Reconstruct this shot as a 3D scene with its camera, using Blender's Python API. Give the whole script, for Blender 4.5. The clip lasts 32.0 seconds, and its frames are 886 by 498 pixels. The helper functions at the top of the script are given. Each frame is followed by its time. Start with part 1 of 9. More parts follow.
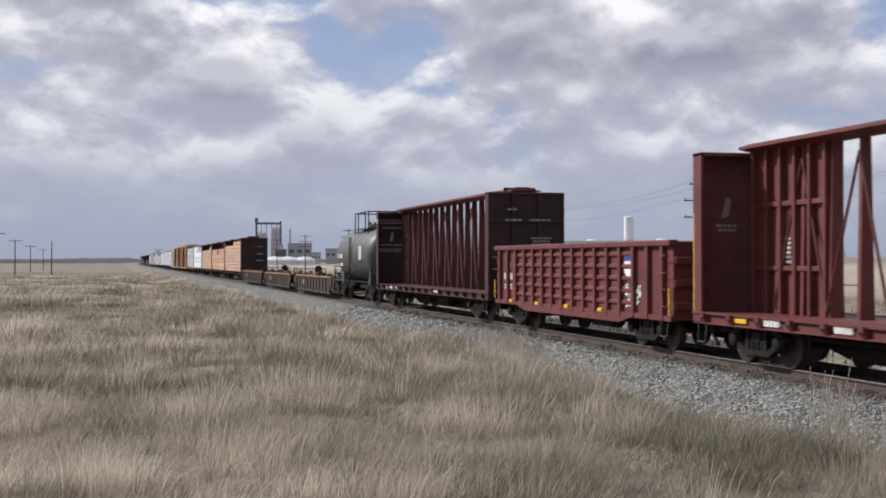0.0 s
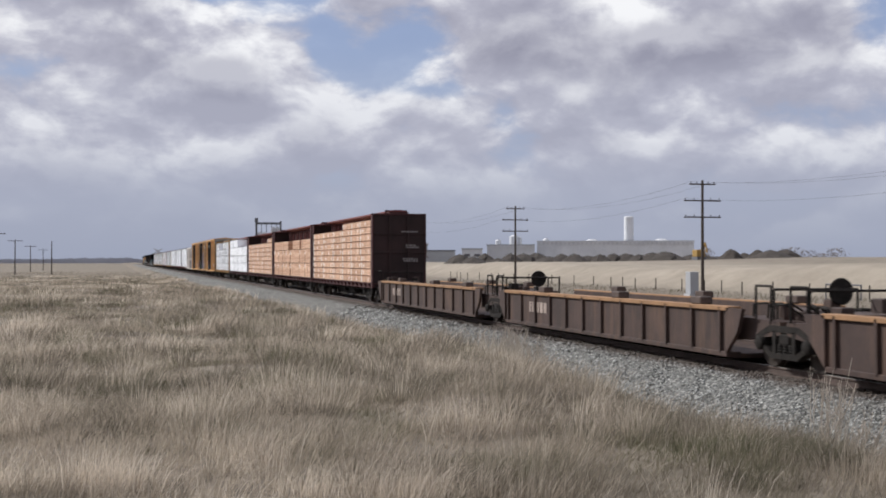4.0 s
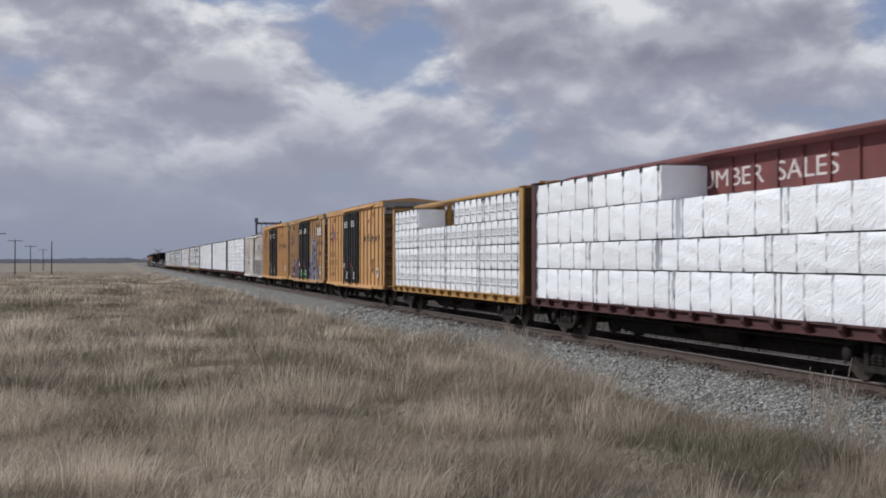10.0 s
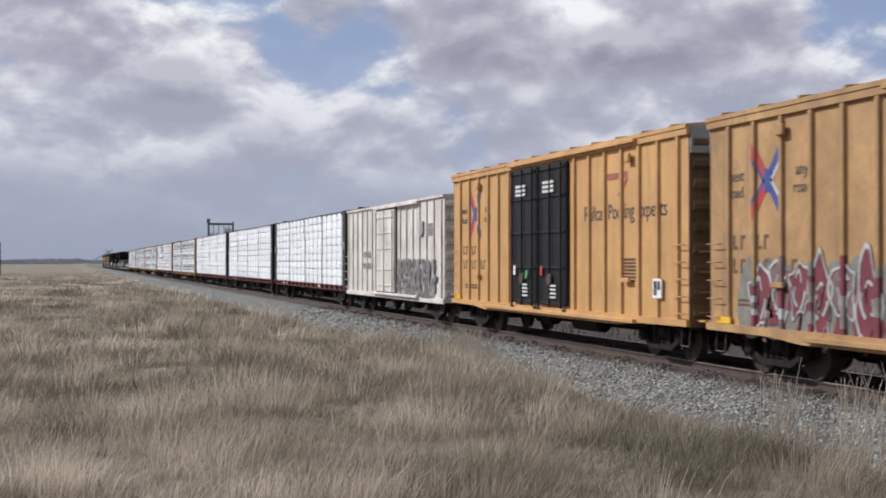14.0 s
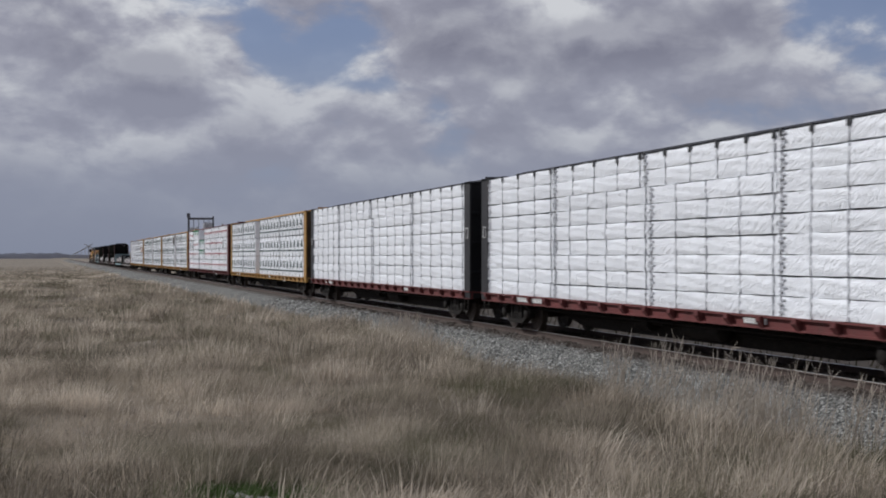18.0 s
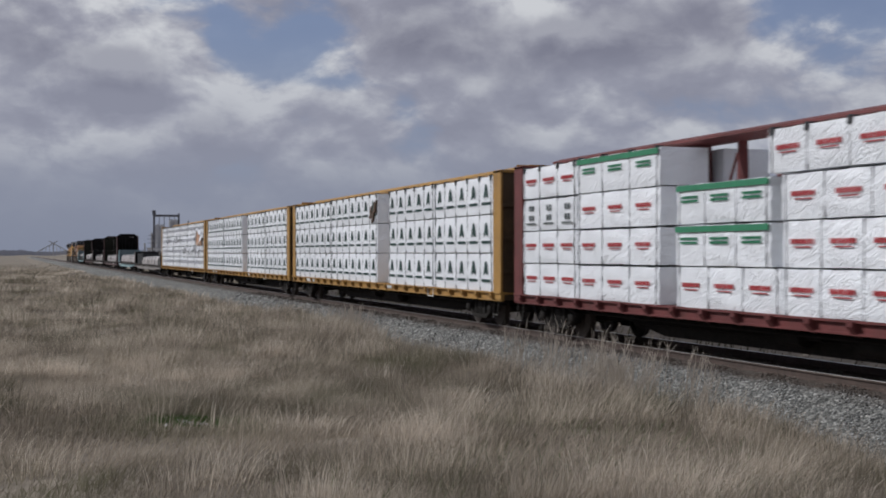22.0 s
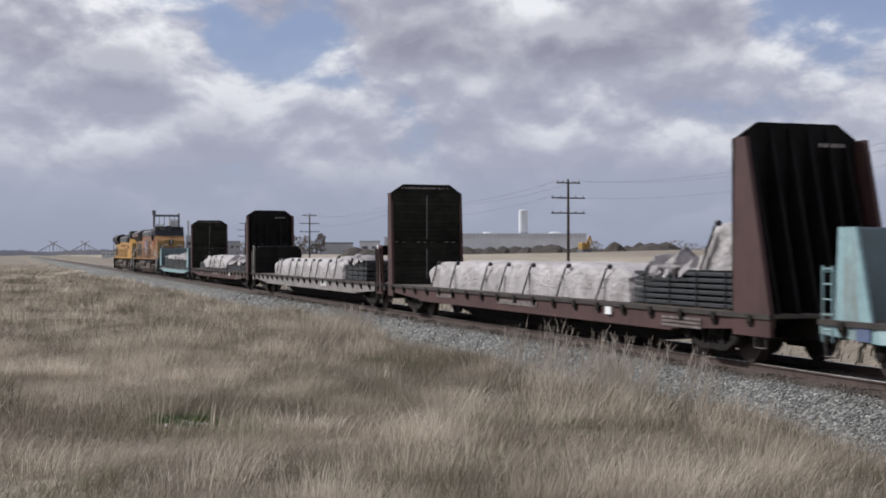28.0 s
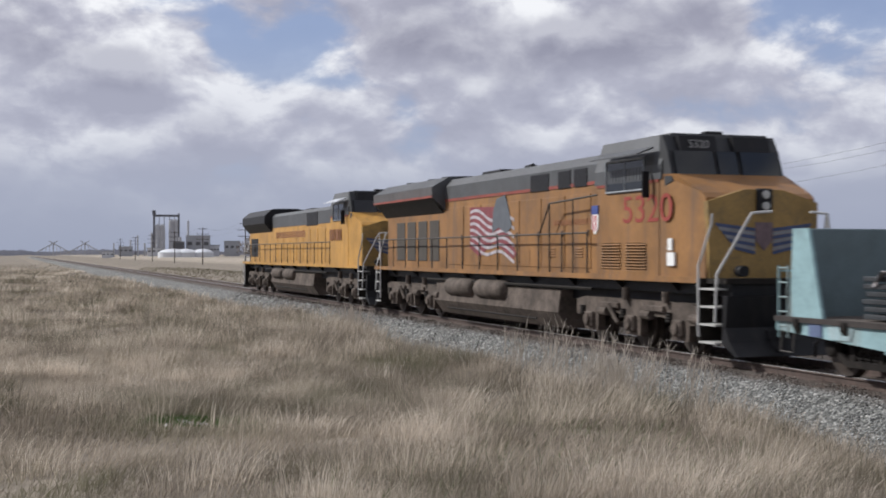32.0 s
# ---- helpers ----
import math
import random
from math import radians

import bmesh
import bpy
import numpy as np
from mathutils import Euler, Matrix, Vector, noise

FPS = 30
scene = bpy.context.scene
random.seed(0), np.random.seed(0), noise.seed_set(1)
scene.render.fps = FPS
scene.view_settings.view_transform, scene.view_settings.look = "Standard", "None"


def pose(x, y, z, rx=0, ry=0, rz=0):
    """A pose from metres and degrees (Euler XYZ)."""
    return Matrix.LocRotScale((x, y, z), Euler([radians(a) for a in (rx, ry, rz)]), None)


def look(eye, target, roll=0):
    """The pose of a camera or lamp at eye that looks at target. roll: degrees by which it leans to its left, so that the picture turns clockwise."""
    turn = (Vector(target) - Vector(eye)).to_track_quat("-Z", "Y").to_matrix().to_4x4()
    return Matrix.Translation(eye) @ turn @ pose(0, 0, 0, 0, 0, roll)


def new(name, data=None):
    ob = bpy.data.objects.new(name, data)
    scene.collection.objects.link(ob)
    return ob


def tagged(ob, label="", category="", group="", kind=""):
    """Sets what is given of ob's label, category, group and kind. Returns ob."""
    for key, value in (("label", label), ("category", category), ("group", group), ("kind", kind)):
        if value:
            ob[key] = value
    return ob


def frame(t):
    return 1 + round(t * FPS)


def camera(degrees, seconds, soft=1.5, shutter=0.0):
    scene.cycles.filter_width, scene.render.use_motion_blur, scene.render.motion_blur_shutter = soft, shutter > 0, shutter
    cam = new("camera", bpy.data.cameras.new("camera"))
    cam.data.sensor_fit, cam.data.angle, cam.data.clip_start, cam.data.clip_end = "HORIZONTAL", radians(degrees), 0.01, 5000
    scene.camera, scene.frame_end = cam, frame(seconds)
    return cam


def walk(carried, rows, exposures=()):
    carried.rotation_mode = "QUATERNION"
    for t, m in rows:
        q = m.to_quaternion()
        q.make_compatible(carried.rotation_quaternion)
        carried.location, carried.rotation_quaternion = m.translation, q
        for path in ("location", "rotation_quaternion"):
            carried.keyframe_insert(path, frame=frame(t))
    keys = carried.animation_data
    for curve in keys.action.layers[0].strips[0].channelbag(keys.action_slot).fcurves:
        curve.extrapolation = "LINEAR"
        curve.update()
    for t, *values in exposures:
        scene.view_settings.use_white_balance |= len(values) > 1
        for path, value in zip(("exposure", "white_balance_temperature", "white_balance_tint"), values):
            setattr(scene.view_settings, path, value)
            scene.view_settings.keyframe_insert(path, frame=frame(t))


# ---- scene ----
# The eye stands in dry grass beside a straight single track. Rails run along x, the rail head is z = RAIL,
# the track's middle is y = 13.12 and the train rolls towards +x.
TRACK, RAIL = 13.12, .16
FOCAL = 2300 / 784
cam = camera(37.64, 32.0, soft=1.85, shutter=0.15)


def gaze(across, up, dx, dy):
    """A pose from where the track's vanishing point and the horizon stand in the view, and the eye's shift."""
    a, p = math.atan(across / FOCAL), math.atan(up / FOCAL)
    eye = Vector((dx, dy, 2.2))
    return look(eye, eye + Vector((-math.cos(a) * math.cos(p), math.sin(a) * math.cos(p), math.sin(p))))


VIEW = [(0, .735, .0268, 0, 0), (12.0, .735, .0268, 0, 0), (12.5, .739, .0268, 0, 0), (13, .778, .0268, 0, 0),
        (13.5, .825, .0281, 0, 0), (14, .848, .0287, 0, 0), (14.5, .880, .0293, 0, 0), (15.5, .898, .0281, .4, 0),
        (16.5, .911, .0249, 1.82, -.16), (17, .901, .0210, 3.04, -.27), (17.5, .892, .0191, 4.2, -.37),
        (18, .895, .0162, 5.18, -.46), (18.5, .901, .0135, 6.34, -.56), (19, .908, .0122, 7.59, -.67),
        (19.5, .921, .0098, 8.87, -.79), (20, .946, .0096, 9, -.8), (20.5, .963, .0096, 9, -.8),
        (21, .977, .0096, 9, -.8), (32, .977, .0096, 9, -.8)]
walk(cam, [(t, gaze(a, u, dx, dy)) for t, a, u, dx, dy in VIEW],
     exposures=[(0, -.06, 6410, 10), (4, -.12, 6410, 10), (8, -.30, 6331, 10), (10, -.48, 6280, 10), (11, -.54, 6280, 10), (12.5, -.30, 6331, 10), (14.5, -.16, 6331, 10), (16.5, -.68, 6260, 10),
                (19, -.72, 6240, 10), (22, -.74, 6240, 10), (25.5, -.66, 6260, 10), (27.5, -.28, 6300, 10), (32, -.12, 6331, 10)])

# How far the train has rolled, by time.
ROLL = [(0, 0), (1, 16.8), (2, 33.8), (3, 50.7), (4.2, 71.7), (5.5, 95.3), (6, 104.1), (7, 121.3), (8, 138.2), (9, 156), (10, 174.0),
        (11, 191.0), (12, 208.4), (13, 225.7), (14, 242.9), (14.5, 251.5), (16.5, 284.4), (17.5, 302.15), (19, 331.8),
        (20, 353.9), (21.5, 390.26), (22.5, 414.4), (23.5, 438.9), (24.5, 462.9), (25.5, 486.9), (27.5, 536.1), (28, 548.3),
        (29.3, 580.1), (30.5, 610.4), (32, 646.4)]

# ---- daylight: sun behind the viewer's shoulder, broken cloud ----
SUN_DIR = Vector((-.50, -.62, .60)).normalized()
sun = new("sun", bpy.data.lights.new("sun", "SUN"))
sun.data.energy, sun.data.angle, sun.data.color = 4.75, radians(.6), (1, .98, .95)
sun.matrix_world = look((0, 0, 60), Vector((0, 0, 60)) - SUN_DIR)

world = bpy.data.worlds.new("sky")
scene.world = world
world.use_nodes = True


class Graph:
    """Short calls for node trees."""

    def __init__(self, tree):
        self.tree = tree
        tree.nodes.clear()

    def node(self, kind, **sets):
        n = self.tree.nodes.new("ShaderNode" + kind)
        if "air_density" in sets:
            n.air_density = sets["air_density"]
        if "altitude" in sets:
            n.altitude = sets["altitude"]
        if "attribute_name" in sets:
            n.attribute_name = sets["attribute_name"]
        if "blend_type" in sets:
            n.blend_type = sets["blend_type"]
        if "data_type" in sets:
            n.data_type = sets["data_type"]
        if "dust_density" in sets:
            n.dust_density = sets["dust_density"]
        if "feature" in sets:
            n.feature = sets["feature"]
        if "invert" in sets:
            n.invert = sets["invert"]
        if "noise_dimensions" in sets:
            n.noise_dimensions = sets["noise_dimensions"]
        if "operation" in sets:
            n.operation = sets["operation"]
        if "rotation_type" in sets:
            n.rotation_type = sets["rotation_type"]
        if "sky_type" in sets:
            n.sky_type = sets["sky_type"]
        if "sun_disc" in sets:
            n.sun_disc = sets["sun_disc"]
        if "sun_elevation" in sets:
            n.sun_elevation = sets["sun_elevation"]
        if "sun_rotation" in sets:
            n.sun_rotation = sets["sun_rotation"]
        if "use_clamp" in sets:
            n.use_clamp = sets["use_clamp"]
        return n

    def put(self, n, **values):
        for key, value in values.items():
            s = n.inputs[int(key[1:])] if key[0] == "i" and key[1:].isdigit() else n.inputs[key.replace("_", " ")]
            if isinstance(value, bpy.types.NodeSocket):
                self.tree.links.new(value, s)
            else:
                s.default_value = value
        return n

    def math(self, op, a, b=0.0, c=0.0, clamp=False):
        n = self.put(self.node("Math", operation=op, use_clamp=clamp), i0=a, i1=b)
        if op in ("MULTIPLY_ADD", "COMPARE"):
            self.put(n, i2=c)
        return n.outputs[0]

    def vec(self, op, a, b):
        return self.put(self.node("VectorMath", operation=op), i0=a, i1=b).outputs[0]

    def noise(self, v, scale, detail=4.0, rough=.55, dist=0.0):
        n = self.put(self.node("TexNoise"), Vector=v, Scale=scale, Detail=detail, Roughness=rough, Distortion=dist)
        return n.outputs[0]

    def ramp(self, f, *stops, smooth=False):
        n = self.put(self.node("ValToRGB"), Fac=f)
        r = n.color_ramp
        r.interpolation = "EASE" if smooth else "LINEAR"
        while len(r.elements) < len(stops):
            r.elements.new(.5)
        for e, (p, c) in zip(r.elements, stops):
            e.position, e.color = p, (*c, 1) if len(c) == 3 else c
        return n.outputs[0]

    def mix(self, f, a, b, blend="MIX"):
        n = self.node("Mix", data_type="RGBA", blend_type=blend)
        for i, value in ((0, f), (6, a), (7, b)):
            if isinstance(value, bpy.types.NodeSocket):
                self.tree.links.new(value, n.inputs[i])
            else:
                n.inputs[i].default_value = value if i == 0 or len(value) == 4 else (*value, 1)
        return n.outputs[2]


def grey(v):
    return (v, v, v)


g = Graph(world.node_tree)
sky = g.node("TexSky", sky_type="NISHITA", sun_disc=False, sun_elevation=math.asin(SUN_DIR.z),
             sun_rotation=math.atan2(SUN_DIR.x, SUN_DIR.y), altitude=600, air_density=1.1, dust_density=1.6)
way = g.node("TexCoord").outputs["Generated"]
sep = g.put(g.node("SeparateXYZ"), Vector=way)
up = sep.outputs[2]


def cloud_field(lift):
    v = g.vec("ADD", g.vec("MULTIPLY", way, (1.0, 1.0, 1.8)), (.23, .31, lift))
    wob = g.put(g.node("TexNoise"), Vector=v, Scale=9.0, Detail=3.0)
    bent = g.vec("ADD", v, g.vec("MULTIPLY", wob.outputs[1], (.055, .055, .04)))
    big = g.noise(bent, 4.0, 3, .5)
    fine = g.noise(bent, 12, 7, .54)
    puff = g.put(g.node("TexVoronoi", feature="SMOOTH_F1"), Vector=bent, Scale=11.0, Smoothness=.7).outputs[0]
    return g.math("SUBTRACT", g.math("ADD", g.math("MULTIPLY", big, .66), g.math("MULTIPLY", fine, .52)), g.math("MULTIPLY", puff, .24))


bearing = g.math("MULTIPLY", g.math("ARCTAN2", sep.outputs[1], g.math("MULTIPLY", sep.outputs[0], -1.0)), 57.2958)
height = g.math("MULTIPLY", g.math("ARCSINE", up), 57.2958)


def masses(*spots):
    """Where the sky opens or thickens: bearing, height, half-widths in degrees, and amount."""
    total = None
    for a0, e0, sa, se, amount in spots:
        u = g.math("POWER", g.math("ABSOLUTE", g.math("MULTIPLY_ADD", bearing, 1 / sa, -a0 / sa)), 2.0)
        w = g.math("POWER", g.math("ABSOLUTE", g.math("MULTIPLY_ADD", height, 1 / se, -e0 / se)), 2.0)
        one = g.math("MULTIPLY", g.math("EXPONENT", g.math("MULTIPLY", g.math("ADD", u, w), -1.0)), amount)
        total = one if total is None else g.math("ADD", total, one)
    return total


openings = masses((8.2, 12.2, .9, 1.4, -.13), (9.0, 9.6, .7, 1.0, -.13), (11.2, 8.3, 1.3, .6, -.08), (13.6, 7.4, 1.7, .5, -.10),
                  (4.0, 12.0, 1.0, .8, -.12), (-4.5, 8.2, 2.2, .8, -.10), (19.0, 6.2, 2.5, .5, -.06), (17.5, 10, 8.0, 3.0, .04))
banks = masses((2.0, 8.4, 4.0, 1.2, .10), (-3.5, 11.2, 5.0, 1.6, .10), (17.0, 9.2, 4.0, 1.3, .15), (25.5, 9.2, 3.5, 1.7, .18), (21.0, 12.6, 7.0, 1.2, .10), (31.5, 9.8, 3.0, 2.2, .16),
               (11.6, 10.4, 1.2, 1.3, -.10), (2.5, 10.2, 2.0, .6, -.06), (13.5, 6.6, 2.0, .5, -.08), (20.0, 7.3, 1.6, .6, -.08), (22.5, 10.6, 1.0, .8, -.10))
low, high = g.math("ADD", cloud_field(0.0), openings), g.math("ADD", cloud_field(.026), openings)
cover = g.ramp(low, (.325, grey(.1)), (.425, grey(1)), smooth=True)
relief = g.math("MULTIPLY_ADD", g.math("SUBTRACT", low, high), 4.6, .50, clamp=True)
body = g.ramp(relief, (.10, (3.7, 3.7, 4.5)), (.42, (4.7, 4.7, 5.5)), (.58, (5.9, 5.9, 6.55)), (.9, (9.4, 9.4, 9.5)))
thick = g.ramp(g.math("ADD", low, banks), (.50, grey(0)), (.70, grey(.8)), smooth=True)
body = g.mix(thick, body, g.ramp(relief, (.2, (2.75, 2.75, 3.5)), (.8, (4.6, 4.6, 5.3))))
haze = g.ramp(up, (0.0, grey(1)), (.04, grey(.92)), (.10, grey(.36)), (.17, grey(.06)), (.3, grey(0)), smooth=True)
blue = g.mix(.7, sky.outputs[0], (2.6, 3.35, 5.7))
air = g.mix(cover, blue, body)
air = g.mix(haze, air, g.ramp(up, (0.0, (3.4, 3.7, 4.7)), (.1, (4.25, 4.5, 5.5))))
g.put(g.node("OutputWorld"), Surface=g.put(g.node("Background"), Color=air, Strength=.11).outputs[0])
# ---- materials ----
MATS = {}


def surface(name, base, rough=.6, metal=0.0, vary=.18, scale=3.0, dirt=None, dirt_amount=.35, bump=.15, bump_scale=40.0,
            streak=False, spec=.4, random_tone=0.0):
    """A painted, worn surface: two scales of tone, dirt and fine relief."""
    if name in MATS:
        return MATS[name]
    m = MATS[name] = bpy.data.materials.new(name)
    m.use_nodes = True
    g = Graph(m.node_tree)
    v = g.node("TexCoord").outputs["Object"]
    broad = g.noise(v, scale, 4, .6)
    grain = g.noise(v, scale * 11, 5, .65)
    tone = g.ramp(broad, (.3, grey(1 - vary)), (.7, grey(1 + vary * .5)))
    col = g.mix(1.0, (*base, 1), tone, "MULTIPLY")
    col = g.mix(1.0, col, g.ramp(grain, (.25, grey(1 - vary * .6)), (.75, grey(1 + vary * .3))), "MULTIPLY")
    if random_tone:
        r = g.node("ObjectInfo").outputs["Random"]
        col = g.mix(1.0, col, g.ramp(r, (0, grey(1 - random_tone)), (1, grey(1 + random_tone * .6))), "MULTIPLY")
    if dirt:
        dv = g.vec("MULTIPLY", v, (1, 1, .12) if streak else (1, 1, 1))
        d = g.noise(dv, scale * 2.6, 6, .7, .6)
        f = g.ramp(d, (.5, grey(0)), (.74, grey(dirt_amount)))
        col = g.mix(f, col, (*dirt, 1))
    b = g.put(g.node("BsdfPrincipled"), Base_Color=col, Roughness=rough, Metallic=metal)
    b.inputs["Specular IOR Level"].default_value = spec
    g.put(b, Roughness=g.math("MULTIPLY_ADD", grain, .3, rough - .15, clamp=True))
    if bump:
        bn = g.put(g.node("Bump"), Strength=bump, Distance=.02, Height=g.noise(v, bump_scale, 4, .6))
        g.put(b, Normal=bn.outputs[0])
    g.put(g.node("OutputMaterial"), Surface=b.outputs[0])
    return m


RUST = (.13, .062, .035)
DUST = (.24, .19, .14)
def oxide(): return surface("oxide_red_paint", (.145, .034, .032), .62, vary=.3, scale=1.2, dirt=(.07, .035, .025), dirt_amount=.6, streak=True)
def oxide_dark(): return surface("dark_brown_paint", (.066, .017, .018), .65, vary=.3, scale=1.2, dirt=(.04, .02, .016), dirt_amount=.5, streak=True)
def gondola_red(): return surface("gondola_red_paint", (.145, .030, .031), .6, vary=.3, scale=1.4, dirt=(.09, .045, .03), dirt_amount=.55, streak=True)
def fleet_yellow(): return surface("railcar_yellow_paint", (.56, .315, .122), .6, vary=.2, scale=.8, dirt=(.30, .165, .085), dirt_amount=.65, streak=True)
def fleet_yellow_worn(): return surface("weathered_railcar_yellow", (.44, .26, .115), .7, vary=.35, scale=.7, dirt=(.20, .115, .065), dirt_amount=.8, streak=True)
def flat_yellow(): return surface("flatcar_yellow_paint", (.40, .22, .055), .6, vary=.25, scale=1.2, dirt=(.16, .10, .06), dirt_amount=.7, streak=True)
def loco_yellow(): return surface("locomotive_yellow_paint", (.50, .265, .058), .5, vary=.28, scale=.9, dirt=(.17, .10, .05), dirt_amount=.8, streak=True)
def loco_yellow_dirty(): return surface("grimy_locomotive_yellow", (.285, .140, .046), .55, vary=.35, scale=.8, dirt=(.13, .082, .055), dirt_amount=.9, streak=True)
def loco_grey(): return surface("locomotive_grey_paint", (.075, .078, .082), .55, vary=.25, scale=1.0, dirt=(.06, .055, .05), dirt_amount=.6, streak=True)
def running(): return surface("sooty_running_gear", (.020, .017, .015), .75, vary=.4, scale=4, dirt=(.045, .036, .028), dirt_amount=.6, bump=.3, spec=.15)
def truck_grey(): return surface("dusty_truck_frame", (.021, .018, .016), .8, vary=.5, scale=4, dirt=(.06, .047, .037), dirt_amount=.4, bump=.3, spec=.15)
def loco_dust(): return surface("dust_brown_running_gear", (.125, .10, .083), .85, vary=.5, scale=2.2, dirt=(.03, .024, .02), dirt_amount=.85, bump=.3, spec=.2)
def black_paint(): return surface("black_paint", (.014, .014, .016), .5, vary=.3, scale=1.5, dirt=(.035, .031, .028), dirt_amount=.4, streak=True, spec=.2)
def tank_black(): return surface("tank_black_paint", (.070, .072, .068), .5, vary=.3, scale=.9, dirt=(.15, .14, .125), dirt_amount=.75, streak=True)
def plastic(name, base, fold):
    """Wrapping film drawn over lumber: long creases, small puckers, scuffs."""
    if name in MATS:
        return MATS[name]
    m = MATS[name] = bpy.data.materials.new(name)
    m.use_nodes = True
    g = Graph(m.node_tree)
    v = g.vec("ADD", g.node("TexCoord").outputs["Object"], g.vec("MULTIPLY", g.node("ObjectInfo").outputs["Location"], (.73, .31, 1.9)))
    skew = g.vec("MULTIPLY", g.put(g.node("VectorRotate", rotation_type="Y_AXIS"), Vector=v, Angle=.5).outputs[0], (.9, 1, 3.6))
    long_fold = g.noise(skew, 1.7, 4, .6, 1.1)
    pucker = g.noise(v, 9, 5, .62, .4)
    r = g.node("ObjectInfo").outputs["Random"]
    col = g.mix(1.0, (*base, 1), g.ramp(r, (0, grey(.92)), (1, grey(1.03))), "MULTIPLY")
    col = g.mix(1.0, col, g.ramp(g.noise(v, 1.1, 4, .6), (.3, grey(.93)), (.7, grey(1.02))), "MULTIPLY")
    col = g.mix(g.ramp(g.noise(v, 5, 5, .7), (.64, grey(0)), (.76, grey(.25))), col, (.52, .54, .58))
    ridge = g.ramp(long_fold, (.40, grey(.2)), (.49, grey(1)), (.53, grey(.1)), (.62, grey(.55)))
    h = g.math("ADD", g.math("MULTIPLY", ridge, fold), g.math("MULTIPLY", pucker, .16))
    b = g.put(g.node("BsdfPrincipled"), Base_Color=col, Roughness=g.math("MULTIPLY_ADD", pucker, .3, .28))
    g.put(b, Normal=g.put(g.node("Bump"), Strength=.45, Distance=.06, Height=h).outputs[0])
    g.put(g.node("OutputMaterial"), Surface=b.outputs[0])
    return m


def white_wrap(): return plastic("white_lumber_wrap", (.90, .92, .95), .55)
def white_wrap_fine(): return plastic("white_printed_wrap", (.89, .91, .94), .8)
# grey copy of the white wrap, standing for film in shade
def grey_wrap_shade(): return surface("grey_wrap_shade", (.42, .43, .45), .6, vary=.1, scale=2)
def reefer_white(): return surface("weathered_white_paint", (.68, .64, .60), .65, vary=.25, scale=.9, dirt=(.25, .19, .145), dirt_amount=.9, streak=True)
def teal(): return surface("pale_teal_paint", (.27, .41, .43), .65, vary=.3, scale=1.1, dirt=(.17, .115, .08), dirt_amount=.85, streak=True)
def grey_flat(): return surface("worn_grey_paint", (.24, .22, .21), .7, vary=.3, scale=1.2, dirt=(.14, .09, .065), dirt_amount=.7, streak=True)
def flat_brown(): return surface("flatcar_brown_paint", (.068, .030, .028), .65, vary=.3, scale=1.2, dirt=(.09, .055, .04), dirt_amount=.6, streak=True)
def well_brown(): return surface("well_car_brown_paint", (.055, .033, .027), .72, vary=.45, scale=1.2, dirt=(.15, .085, .05), dirt_amount=.6, streak=True)
def well_inside(): return surface("well_inside_ochre", (.30, .165, .08), .75, vary=.3, scale=1.5, dirt=(.25, .15, .08), dirt_amount=.6)
def strap(): return surface("dark_strap", (.03, .03, .032), .5, vary=.1, bump=0)
def grey_strap(h):
    """Pale bands on thin packs, dark ones on tall packs."""
    return surface("pale_grey_band", (.40, .41, .44), .5, vary=.1, bump=0) if h < .5 else surface("slate_band", (.25, .255, .275), .5, vary=.1, bump=0)
def tag_white(): return surface("white_lettering", (.78, .78, .76), .6, vary=.1, bump=0)
def tag_dark(): return surface("dark_lettering", (.035, .035, .045), .6, vary=.1, bump=0)
def tag_red(): return surface("red_lettering", (.42, .045, .05), .6, vary=.12, bump=0)
def tag_green(): return surface("green_print", (.03, .20, .10), .6, vary=.12, bump=0)
def tag_pine(): return surface("dark_pine_print", (.035, .075, .068), .6, vary=.1, bump=0)
def tag_blue(): return surface("blue_lettering", (.045, .07, .24), .6, vary=.12, bump=0)
def tag_yellow(): return surface("yellow_reflector", (.75, .45, .03), .5, vary=.1, bump=0)
def steel(): return surface("rusty_steel", (.085, .060, .050), .7, metal=.15, vary=.35, scale=5, dirt=(.13, .085, .065), dirt_amount=.6)
def rail_head(): return surface("polished_rail_head", (.42, .40, .38), .3, metal=1.0, vary=.1, scale=6, bump=0)
def dark_steel(): return surface("dark_steel_bars", (.045, .048, .052), .55, metal=.3, vary=.3, scale=2)
def pole_wood(): return surface("weathered_pole_wood", (.075, .060, .050), .9, vary=.3, scale=3, bump=.4)
def glass_dark():
    if "cab_glass" not in MATS:
        m = MATS["cab_glass"] = bpy.data.materials.new("cab_glass")
        m.use_nodes = True
        g = Graph(m.node_tree)
        b = g.put(g.node("BsdfPrincipled"), Base_Color=(.008, .010, .012, 1), Roughness=.05)
        g.put(g.node("OutputMaterial"), Surface=b.outputs[0])
    return MATS["cab_glass"]


